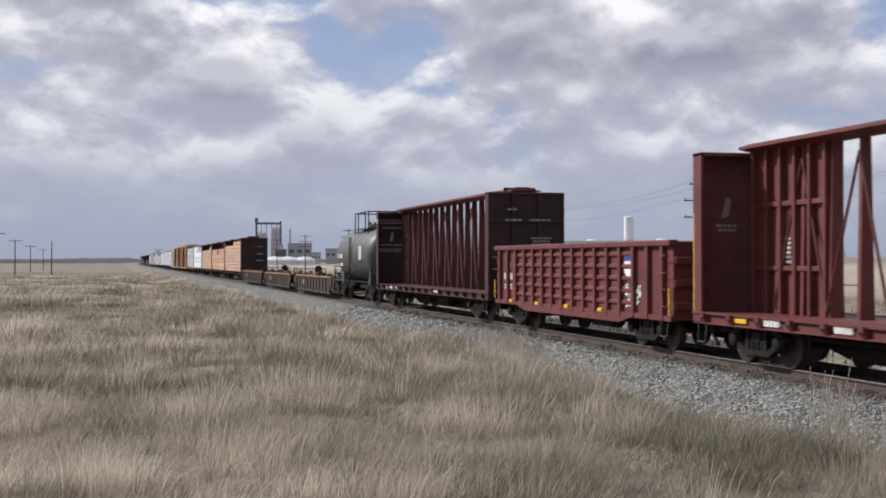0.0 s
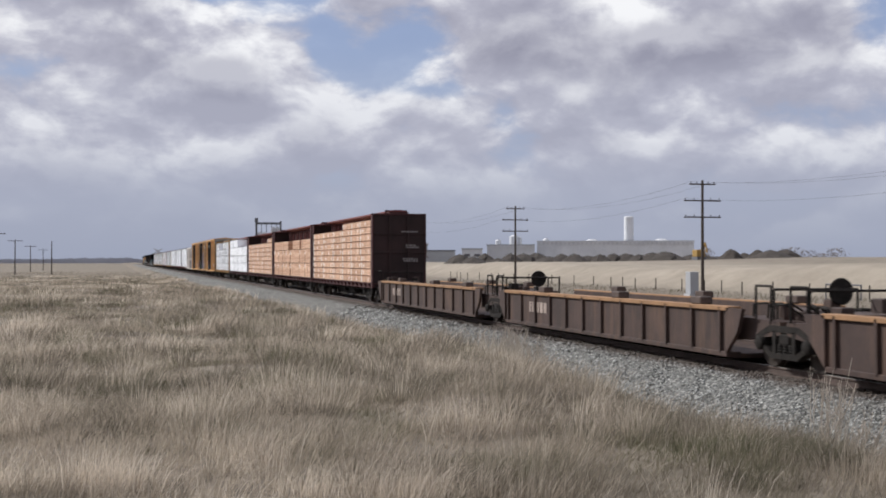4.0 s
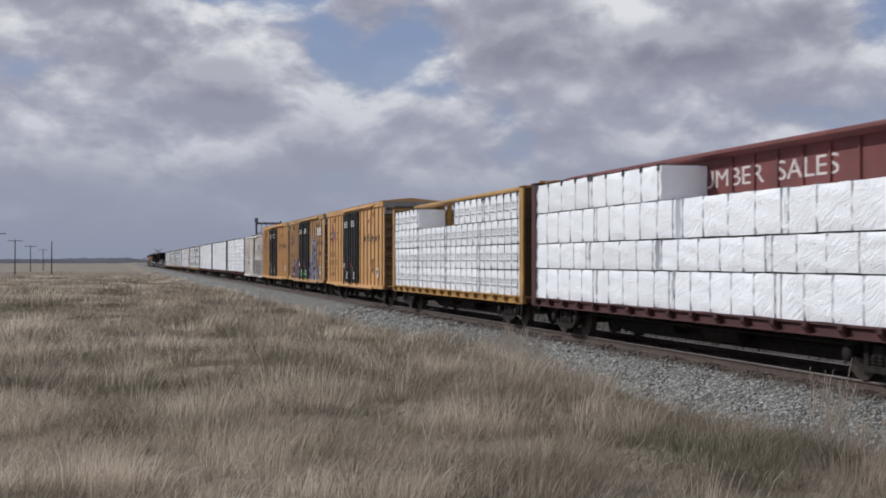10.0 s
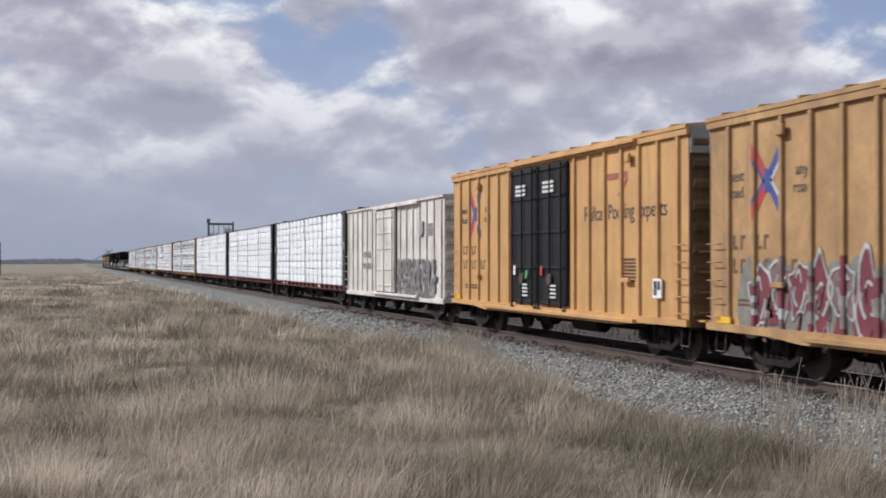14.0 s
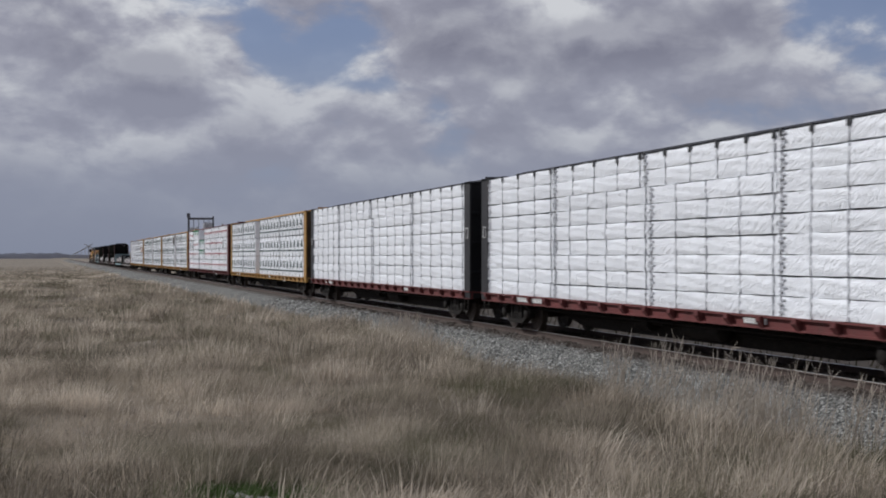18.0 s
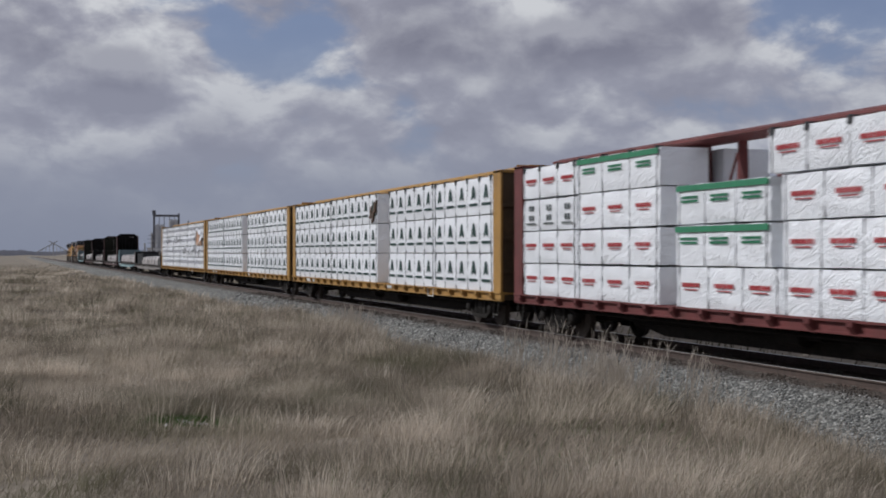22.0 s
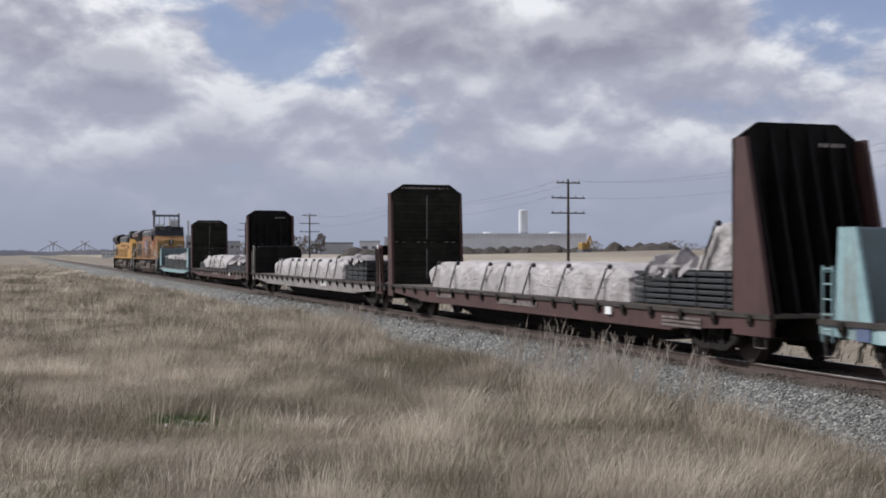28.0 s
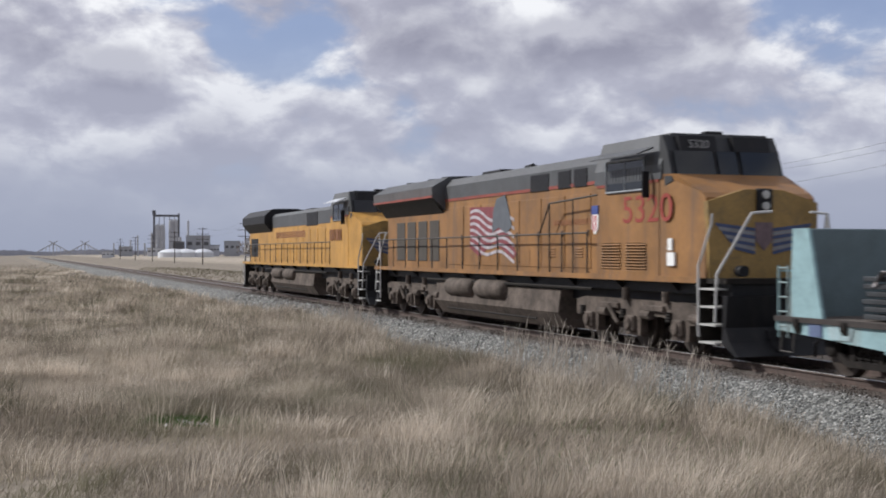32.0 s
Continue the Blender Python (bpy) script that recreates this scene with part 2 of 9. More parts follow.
def lumber_mat():
    if "sawn_lumber" in MATS:
        return MATS["sawn_lumber"]
    m = MATS["sawn_lumber"] = bpy.data.materials.new("sawn_lumber")
    m.use_nodes = True
    g = Graph(m.node_tree)
    v = g.node("TexCoord").outputs["Object"]
    s = g.put(g.node("SeparateXYZ"), Vector=v)
    row = g.math("FLOOR", g.math("MULTIPLY", s.outputs[2], 1 / .042))
    cell = g.put(g.node("TexWhiteNoise", noise_dimensions="2D"), Vector=g.put(g.node("CombineXYZ"), X=row, Y=g.math("FLOOR", g.math("MULTIPLY", s.outputs[0], .31))).outputs[0]).outputs[0]
    grain = g.noise(g.vec("MULTIPLY", v, (2.5, 2.5, 60)), 1.0, 4, .6)
    rnd = g.node("ObjectInfo").outputs["Random"]
    col = g.ramp(cell, (0, (.43, .235, .145)), (.5, (.55, .335, .22)), (1, (.66, .45, .325)))
    col = g.mix(1.0, col, g.ramp(grain, (.3, grey(.82)), (.7, grey(1.08))), "MULTIPLY")
    col = g.mix(1.0, col, g.ramp(rnd, (0, (.86, .82, .78)), (1, (1.06, 1.05, 1.03))), "MULTIPLY")
    gap = g.math("FRACT", g.math("MULTIPLY", s.outputs[2], 1 / .042))
    line = g.ramp(gap, (.0, grey(.0)), (.07, grey(1)), (.93, grey(1)), (1.0, grey(0)))
    b = g.put(g.node("BsdfPrincipled"), Base_Color=col, Roughness=.75)
    bn = g.put(g.node("Bump"), Strength=.5, Distance=.01, Height=line)
    g.put(b, Normal=bn.outputs[0])
    g.put(g.node("OutputMaterial"), Surface=b.outputs[0])
    return m


def tarp():
    if "white_tarpaulin" in MATS:
        return MATS["white_tarpaulin"]
    m = MATS["white_tarpaulin"] = bpy.data.materials.new("white_tarpaulin")
    m.use_nodes = True
    g = Graph(m.node_tree)
    v = g.node("TexCoord").outputs["Object"]
    big = g.noise(v, 1.3, 4, .6, .8)
    col = g.ramp(big, (.3, (.34, .31, .30)), (.6, (.50, .465, .46)), (.75, (.40, .37, .365)))
    b = g.put(g.node("BsdfPrincipled"), Base_Color=col, Roughness=.5)
    crease = g.noise(g.vec("MULTIPLY", v, (1.1, 2.2, 2.2)), 2.4, 5, .6, 1.6)
    crease = g.math("ABSOLUTE", g.math("SUBTRACT", crease, .5))
    bn = g.put(g.node("Bump"), Strength=1.0, Distance=.12, Height=crease)
    g.put(b, Normal=bn.outputs[0])
    g.put(g.node("OutputMaterial"), Surface=b.outputs[0])
    return m


def earth(name, stops, scale, fine, bump=.5, rough=.95, island=False, bank=False):
    if name in MATS:
        return MATS[name]
    m = MATS[name] = bpy.data.materials.new(name)
    m.use_nodes = True
    g = Graph(m.node_tree)
    v = g.node("NewGeometry").outputs["Position"]
    broad = g.noise(v, scale, 5, .6)
    col = g.ramp(broad, *stops)
    col = g.mix(1.0, col, g.ramp(g.noise(v, fine, 5, .7), (.25, grey(.6)), (.75, grey(1.3))), "MULTIPLY")
    if bank:   # bare pale soil on the graded bank
        far = g.put(g.node("SeparateXYZ"), Vector=v).outputs[1]
        f = g.math("MULTIPLY", g.ramp(g.math("MULTIPLY", far, .005), (.285, grey(0)), (.325, grey(1)), (.44, grey(1)), (.52, grey(.25))), g.ramp(g.noise(v, .05, 4, .6), (.3, grey(.55)), (.55, grey(1))))
        col = g.mix(f, col, g.ramp(g.noise(v, .35, 5, .65), (.3, (.26, .225, .18)), (.7, (.36, .315, .255))))
    if island:
        r = g.node("NewGeometry").outputs["Random Per Island"]
        col = g.mix(1.0, col, g.ramp(r, (0, grey(.35)), (.5, grey(.9)), (1, grey(1.7))), "MULTIPLY")
    if name == "ballast_stone":
        col = rail_dust(g, v, col)
    b = g.put(g.node("BsdfPrincipled"), Base_Color=col, Roughness=rough)
    b.inputs["Specular IOR Level"].default_value = .2
    if bump:
        bn = g.put(g.node("Bump"), Strength=bump, Distance=.05, Height=g.noise(v, fine * 1.3, 5, .7))
        g.put(b, Normal=bn.outputs[0])
    g.put(g.node("OutputMaterial"), Surface=b.outputs[0])
    return m


def dry_soil(): return earth("dry_grass_ground", ((.3, (.155, .132, .103)), (.5, (.23, .195, .155)), (.7, (.15, .135, .102))), .16, 3.0, bank=True)
def rail_dust(g, v, col):
    """Brown brake dust and oil on the stones beside the rails."""
    off = g.math("ABSOLUTE", g.math("SUBTRACT", g.put(g.node("SeparateXYZ"), Vector=v).outputs[1], TRACK))
    edge = g.math("MULTIPLY_ADD", g.noise(v, .9, 4, .6), .9, off)
    f = g.math("MULTIPLY", g.ramp(g.math("MULTIPLY", edge, .25), (.42, grey(.9)), (.62, grey(0)), smooth=True), g.ramp(g.noise(v, 9, 4, .6), (.3, grey(.7)), (.6, grey(1))))
    return g.mix(f, col, (.072, .050, .038, 1))


def ballast_mat():
    """Crushed stone: every cell a stone of its own tone, dark gaps between."""
    if "grey_ballast" in MATS:
        return MATS["grey_ballast"]
    m = MATS["grey_ballast"] = bpy.data.materials.new("grey_ballast")
    m.use_nodes = True
    g = Graph(m.node_tree)
    v = g.node("NewGeometry").outputs["Position"]
    cell = g.put(g.node("TexVoronoi"), Vector=v, Scale=17.0)
    tone = g.put(g.node("SeparateXYZ"), Vector=cell.outputs[1]).outputs[0]
    col = g.ramp(tone, (0, (.085, .086, .082)), (.45, (.20, .202, .192)), (.8, (.31, .31, .295)), (1, (.46, .45, .43)))
    col = g.mix(1.0, col, g.ramp(cell.outputs[0], (.25, grey(1.05)), (.75, grey(.35))), "MULTIPLY")
    col = g.mix(1.0, col, g.ramp(g.noise(v, .7, 4, .6), (.3, (.80, .79, .76)), (.7, (1.1, 1.1, 1.08))), "MULTIPLY")
    col = rail_dust(g, v, col)
    b = g.put(g.node("BsdfPrincipled"), Base_Color=col, Roughness=.95)
    g.put(b, Normal=g.put(g.node("Bump", invert=True), Strength=1.0, Distance=.05, Height=cell.outputs[0]).outputs[0])
    g.put(g.node("OutputMaterial"), Surface=b.outputs[0])
    return m
def stone_mat(): return earth("ballast_stone", ((.3, (.27, .272, .26)), (.7, (.40, .40, .38))), .8, 30, bump=.4, island=True)
def bank_soil(): return earth("pale_bank_soil", ((.3, (.36, .28, .20)), (.6, (.45, .37, .27)), (.75, (.30, .25, .17))), .10, 1.2)
def tie_wood(): return earth("weathered_sleeper_wood", ((.3, (.07, .055, .045)), (.7, (.13, .10, .08))), 2.0, 14, bump=.6)


def straw():
    """Dry grass: tone by tuft and by blade."""
    if "dry_grass" in MATS:
        return MATS["dry_grass"]
    m = MATS["dry_grass"] = bpy.data.materials.new("dry_grass")
    m.use_nodes = True
    g = Graph(m.node_tree)
    v = g.node("NewGeometry").outputs["Position"]
    r = g.node("NewGeometry").outputs["Random Per Island"]
    tuft = g.node("Attribute", attribute_name="tone").outputs["Fac"]
    col = g.ramp(tuft, (.0, (.075, .067, .047)), (.28, (.190, .163, .127)), (.52, (.385, .330, .266)), (.75, (.58, .505, .415)), (1, (.76, .675, .565)))
    col = g.mix(1.0, col, g.ramp(r, (0, grey(.86)), (.6, grey(1.03)), (1, grey(1.16))), "MULTIPLY")
    green = g.ramp(g.math("ADD", g.noise(g.vec("MULTIPLY", v, (.3, .5, 0)), 1.3, 4, .6), g.math("MULTIPLY", r, .16)), (.55, grey(0)), (.74, grey(.55)))
    green = g.math("MULTIPLY", green, g.ramp(tuft, (.25, grey(1)), (.6, grey(.15))))
    col = g.mix(green, col, (.120, .135, .062, 1))
    b = g.put(g.node("BsdfPrincipled"), Base_Color=col, Roughness=.8)
    b.inputs["Specular IOR Level"].default_value = .15
    t = g.put(g.node("BsdfTranslucent"), Color=col)
    g.put(g.node("OutputMaterial"), Surface=g.put(g.node("MixShader"), i0=.4, i1=b.outputs[0], i2=t.outputs[0]).outputs[0])
    return m
# ---- mesh tools ----
class Shape:
    """Gathers simple solids into one mesh."""

    def __init__(self):
        self.v, self.f = [], []

    def add(self, verts, faces):
        k = len(self.v)
        self.v.extend(verts)
        self.f.extend(tuple(i + k for i in q) for q in faces)
        return self

    def box(self, x0, x1, y0, y1, z0, z1, c=0.0):
        if c <= 0:
            p = [(x, y, z) for x in (x0, x1) for y in (y0, y1) for z in (z0, z1)]
            return self.add(p, [(0, 1, 3, 2), (4, 6, 7, 5), (0, 4, 5, 1), (2, 3, 7, 6), (0, 2, 6, 4), (1, 5, 7, 3)])
        # chamfered along all edges
        p, idx = [], {}
        for i, x in enumerate((x0, x1)):
            for j, y in enumerate((y0, y1)):
                for k, z in enumerate((z0, z1)):
                    sx, sy, sz = (c, -c)[i], (c, -c)[j], (c, -c)[k]
                    for a, q in enumerate(((x, y + sy, z + sz), (x + sx, y, z + sz), (x + sx, y + sy, z))):
                        idx[i, j, k, a] = len(p)
                        p.append(q)
        f = []
        for s in (0, 1):
            q = [(s, 0, 0, 0), (s, 1, 0, 0), (s, 1, 1, 0), (s, 0, 1, 0)]
            f.append(tuple(idx[t] for t in (q if s else q[::-1])))
            q = [(0, s, 0, 1), (0, s, 1, 1), (1, s, 1, 1), (1, s, 0, 1)]
            f.append(tuple(idx[t] for t in (q if s else q[::-1])))
            q = [(0, 0, s, 2), (1, 0, s, 2), (1, 1, s, 2), (0, 1, s, 2)]
            f.append(tuple(idx[t] for t in (q if s else q[::-1])))
        for a in (0, 1):
            for b in (0, 1):
                f.append((idx[0, a, b, 1], idx[1, a, b, 1], idx[1, a, b, 2], idx[0, a, b, 2]))
                f.append((idx[a, 0, b, 0], idx[a, 1, b, 0], idx[a, 1, b, 2], idx[a, 0, b, 2]))
                f.append((idx[a, b, 0, 0], idx[a, b, 1, 0], idx[a, b, 1, 1], idx[a, b, 0, 1]))
        for i in (0, 1):
            for j in (0, 1):
                for k in (0, 1):
                    f.append((idx[i, j, k, 0], idx[i, j, k, 1], idx[i, j, k, 2]))
        return self.add(p, f)

    def prism(self, pts, lo, hi, axis="y"):
        """A profile pushed along an axis. pts lie in the other two axes, in x, y, z order."""
        put = {"x": lambda a, b, t: (t, a, b), "y": lambda a, b, t: (a, t, b), "z": lambda a, b, t: (a, b, t)}[axis]
        n = len(pts)
        p = [put(a, b, lo) for a, b in pts] + [put(a, b, hi) for a, b in pts]
        return self.add(p, [tuple(range(n)), tuple(range(2 * n - 1, n - 1, -1))] + [(i, (i + 1) % n, (i + 1) % n + n, i + n) for i in range(n)])

    def tube(self, a, b, r, n=8, r2=None):
        a, b = Vector(a), Vector(b)
        d = (b - a).normalized()
        s = d.orthogonal().normalized()
        t = d.cross(s)
        r2 = r if r2 is None else r2
        p = [tuple(a + (s * math.cos(k * math.tau / n) + t * math.sin(k * math.tau / n)) * r) for k in range(n)]
        p += [tuple(b + (s * math.cos(k * math.tau / n) + t * math.sin(k * math.tau / n)) * r2) for k in range(n)]
        return self.add(p, [(i, (i + 1) % n, (i + 1) % n + n, i + n) for i in range(n)] + [tuple(range(n - 1, -1, -1)), tuple(range(n, 2 * n))])

    def path(self, pts, r, n=6):
        for a, b in zip(pts, pts[1:]):
            self.tube(a, b, r, n)
        return self

    def lathe(self, rings, axis="x", n=28, at=(0, 0, 0)):
        """rings: (position along the axis, radius)."""
        p = []
        for t, r in rings:
            for k in range(n):
                c, s = math.cos(k * math.tau / n) * r, math.sin(k * math.tau / n) * r
                q = {"x": (t, c, s), "y": (c, t, s), "z": (c, s, t)}[axis]
                p.append(tuple(q[i] + at[i] for i in range(3)))
        f = [(j * n + i, j * n + (i + 1) % n, (j + 1) * n + (i + 1) % n, (j + 1) * n + i) for j in range(len(rings) - 1) for i in range(n)]
        f += [tuple(range(n - 1, -1, -1)), tuple(range((len(rings) - 1) * n, len(rings) * n))]
        return self.add(p, f)

    def mesh(self, name, mat, smooth=False):
        me = bpy.data.meshes.new(name)
        me.from_pydata(self.v, [], self.f)
        bm = bmesh.new()
        bm.from_mesh(me)
        bmesh.ops.recalc_face_normals(bm, faces=bm.faces)
        bm.to_mesh(me)
        bm.free()
        me.materials.append(mat)
        if smooth:
            me.shade_smooth()
            if smooth != "all":
                me.set_sharp_from_angle(angle=radians(40))
        return me


def part(name, shape, mat, parent, label="", at=None, smooth=False):
    """Links a shape (or a mesh that is shared) as one object under a thing or part."""
    me = shape.mesh(name, mat, smooth) if isinstance(shape, Shape) else shape
    ob = new(name, me)
    ob.parent = parent
    if at is not None:
        ob.matrix_basis = at if isinstance(at, Matrix) else Matrix.Translation(at)
    if label:
        tagged(ob, label)
    if name in ("stencil", "warning_sign", "slot_row", "notice_mark", "fitting", "equalizer", "wing_emblem", "spray_paint", "spray_outline", "spray_slash", "scrawl"):
        tagged(ob, kind="stuff")
    return ob


def thing(name, label, category, group="", at=(0, 0, 0)):
    ob = new(name)
    ob.empty_display_size = .5
    ob.location = at
    return tagged(ob, label, category, group)


def lettering(words, size, mat, parent, at, name="lettering", width=0.0, skew=0.0):
    """Raised flat letters on the near side of a thing, reading along +x."""
    cu = bpy.data.curves.new(name, "FONT")
    cu.body, cu.size, cu.extrude, cu.align_x, cu.align_y = words, size, .004, "CENTER", "CENTER"
    tmp = new("words", cu)
    me = bpy.data.meshes.new_from_object(tmp.evaluated_get(bpy.context.evaluated_depsgraph_get()))
    bpy.data.objects.remove(tmp)
    me.materials.clear()
    me.materials.append(mat)
    sx = 1.0
    if width:
        xs = [v.co.x for v in me.vertices]
        sx = width / (max(xs) - min(xs))
    me.transform(Matrix.Translation(at) @ Matrix.Rotation(radians(90), 4, "X") @ Matrix.Diagonal((sx, 1, 1, 1)))
    return part(name, me, mat, parent)


WORDS = {}


def word_shape(shape, words, x, z, w, y):
    """Printed letters, centred on x, laid flat into a shape on a near face."""
    if words not in WORDS:
        cu = bpy.data.curves.new("words", "FONT")
        cu.body, cu.size, cu.extrude, cu.align_x, cu.align_y, cu.resolution_u = words, 1.0, 0.0, "CENTER", "CENTER", 1
        tmp = new("words", cu)
        me = bpy.data.meshes.new_from_object(tmp.evaluated_get(bpy.context.evaluated_depsgraph_get()))
        bpy.data.objects.remove(tmp)
        xs = [v.co.x for v in me.vertices]
        WORDS[words] = ([(v.co.x, v.co.y) for v in me.vertices], [tuple(p.vertices) for p in me.polygons], max(xs) - min(xs))
    vs, fs, width = WORDS[words]
    k = w / width
    return shape.add([(x + a * k, y, z + b * k) for a, b in vs], fs)


def bars(shape, x, z, w, h, y, rows=1, gap=.5, seed=0):
    """Unreadable writing: short bars in rows."""
    rnd = random.Random(seed)
    for r in range(rows):
        z0 = z - r * h * (1 + gap)
        cut = x - w / 2
        while cut < x + w / 2 - h * .4:
            step = min(h * rnd.uniform(.7, 1.15), x + w / 2 - cut)
            shape.box(cut, cut + step - h * .3, y - .006, y + .004, z0 - h / 2, z0 + h / 2)
            cut += step
    return shape


MOVERS = []   # things that roll with the train, with their place on it


def rolling(ob, at):
    MOVERS.append((ob, at))
    return ob
# ---- ground, track and far things ----
def step(a, b, t):
    t = np.clip((t - a) / (b - a), 0, 1)
    return t * t * (3 - 2 * t)


def lattice(seed):
    return np.random.RandomState(seed).rand(128, 128)


def soft_noise(x, y, size, seed):
    t = lattice(seed)
    u, v = x / size + 500, y / size + 500
    i, j = np.floor(u).astype(int), np.floor(v).astype(int)
    a, b = u - i, v - j
    a, b = a * a * (3 - 2 * a), b * b * (3 - 2 * b)
    g = lambda p, q: t[p % 128, q % 128]
    return (g(i, j) * (1 - a) + g(i + 1, j) * a) * (1 - b) + (g(i, j + 1) * (1 - a) + g(i + 1, j + 1) * a) * b


def land(x, y):
    """Height of the ground."""
    x, y = np.asarray(x, float), np.asarray(y, float)
    near = .34 + .22 * np.exp(-((x + 2) / 9) ** 2 - (y / 7) ** 2) + .12 * np.sin(x * .31 + 1.0) * np.sin(y * .5 + .4) + .05 * np.sin(x * .9 + y * .7)
    near = near + .20 * np.exp(-((x + 21) / 6) ** 2 - ((y - 6.6) / 1.6) ** 2)
    near = near + (.20 * (soft_noise(x, y, 2.3, 51) - .5) + .07 * (soft_noise(x, y, .9, 52) - .5)) * (1 - step(45, 90, -x)) * (1 - step(5.6, 7.8, y)) * step(-14, -6, y)
    toe = -.62 + .04 * np.sin(x * .6)
    field = near * (1 - step(75, 150, -x)) + -.75 * step(75, 150, -x) - .5 * step(150, 260, -x)
    side = field + (toe - field) * step(6.0, 8.7, y)
    beyond = -.62 + .50 * step(17.2, 19.6, y) - .85 * step(23, 36, y) + .05 * np.sin(x * .7 + y)
    z = np.where(y > TRACK, beyond, side)
    bank = step(60, 68, y) * step(-10, 60, -x) * 2.6 * (1 + .12 * np.sin(x * .05) + .05 * np.sin(x * .21))
    bank = bank * (1 - .55 * step(330, 420, -x))
    rise = .9 * step(86, 135, y) * (1 - step(230, 340, -x))
    z = z + bank + rise + step(20, 70, x) * .4
    return z


def sheet(name, xs, ys, fz, mat, smooth=True):
    xs, ys = np.asarray(xs, float), np.asarray(ys, float)
    X, Y = np.meshgrid(xs, ys, indexing="ij")
    Z = fz(X, Y)
    co = np.stack([X, Y, Z], -1).reshape(-1, 3)
    nx, ny = len(xs), len(ys)
    i = (np.arange(nx - 1)[:, None] * ny + np.arange(ny - 1)).ravel()
    faces = np.stack([i, i + ny, i + ny + 1, i + 1], -1)
    me = bpy.data.meshes.new(name)
    me.from_pydata(co.tolist(), [], faces.tolist())
    me.materials.append(mat)
    if smooth:
        me.shade_smooth()
    return new(name, me)


def steps(*spans):
    out = []
    for a, b, d in spans:
        out += list(np.arange(a, b, d))
    return out + [spans[-1][1]]


gx = steps((-3600, -800, 200), (-800, -260, 30), (-260, -90, 6), (-90, -30, .8), (-30, 8, .45), (8, 20, .8), (20, 100, 8), (100, 900, 80))
gy = steps((-2200, -300, 150), (-300, -40, 20), (-40, -12, 3), (-12, -4, .6), (-4, 9, .4), (9, 12, .6), (12, 30, 1.5), (30, 84, 2), (84, 300, 24), (300, 3000, 150))
tagged(sheet("ground", gx, gy, land, dry_soil()), "dry straw-coloured prairie ground reaching the horizon", "ground", kind="structure")

# ballast bed
def bed(X, Y):
    d = np.abs(Y - TRACK)
    return RAIL - .16 - (.75 + RAIL) * np.clip((d - 1.75) / 2.4, 0, 1) + .02 * np.sin(X * 3.1 + Y * 5)


tagged(sheet("ballast_bed", steps((-900, -120, 20), (-120, -45, 1.5), (-45, 22, .5), (22, 200, 10)), list(TRACK + np.array([-4.4, -3.7, -3.1, -2.5, -2.1, -1.75, -1.2, -.6, 0, .6, 1.2, 1.75, 2.5, 3.4, 4.4])), bed, ballast_mat()),
       "grey crushed stone ballast bed under the track", "ballast", kind="structure")

# rails and ties
for k, y in enumerate((TRACK - .755, TRACK + .755)):
    rail = thing("rail", "rust-brown steel rail with a worn shiny head", "rail", "rails of the track", (0, y, RAIL))
    prof = [(-.07, -.17), (.07, -.17), (.07, -.155), (.012, -.13), (.010, -.045), (.036, -.035), (.036, -.006), (-.036, -.006), (-.036, -.035), (-.010, -.045), (-.012, -.13), (-.07, -.155)]
    part("rail_web", Shape().prism(prof, -900, 160, "x"), steel(), rail)
    part("running_surface", Shape().prism([(-.034, -.006), (.034, -.006), (.030, 0), (-.030, 0)], -900, 160, "x"), rail_head(), rail, "polished steel running surface")
tie_me = Shape().box(-.115, .115, -1.3, 1.3, -.36, -.165, .012).mesh("tie", tie_wood())
plate_me = Shape().box(-.09, .09, -.17, .17, -.163, -.15, .003).mesh("tie_plate", steel())
track_ties = thing("sleepers", "weathered dark timber sleepers set in ballast", "sleepers", at=(0, TRACK, RAIL))
tagged(track_ties, kind="structure")
rnd = random.Random(4)
for i in range(190):
    x = 14 - i * .5
    part("sleeper", tie_me, None, track_ties, at=pose(x, rnd.uniform(-.04, .04), rnd.uniform(-.012, .0), 0, 0, rnd.uniform(-1.2, 1.2)))
far_ties = Shape()
for i in range(900):
    x = 14 - (i + 190) * .5 if i < 800 else 14.5 + (i - 800) * .5
    far_ties.box(x - .115, x + .115, -1.3, 1.3, -.36, -.17)
tagged(part("distant_sleepers", far_ties, tie_wood(), track_ties), kind="stuff")


def pole(x, y, top, arms=3, name="utility_pole"):
    z0 = float(land(x, y)) - .3
    p = thing(name, "weathered wooden line pole with crossarms and insulators", "utility pole", "poles of the line", (x, y, z0))
    h = top - z0
    part("pole", Shape().tube((0, 0, 0), (0, 0, h), .16, 9, .11), pole_wood(), p, smooth=True)
    for i in range(arms):
        z = h - .35 - i * 1.45
        w = 1.25 if (i == 0 and arms > 1) else 1.75
        arm = part("crossarm", Shape().box(-.06, .06, -w, w, z - .06, z + .06, .01), pole_wood(), p)
        ins = Shape()
        for y0 in (-w + .15, -w * .45, w * .45, w - .15):
            ins.tube((0, y0, z + .06), (0, y0, z + .24), .045, 6, .03)
        tagged(part("insulator_row", ins, tag_dark(), arm), kind="stuff")
    return p, z0 + h


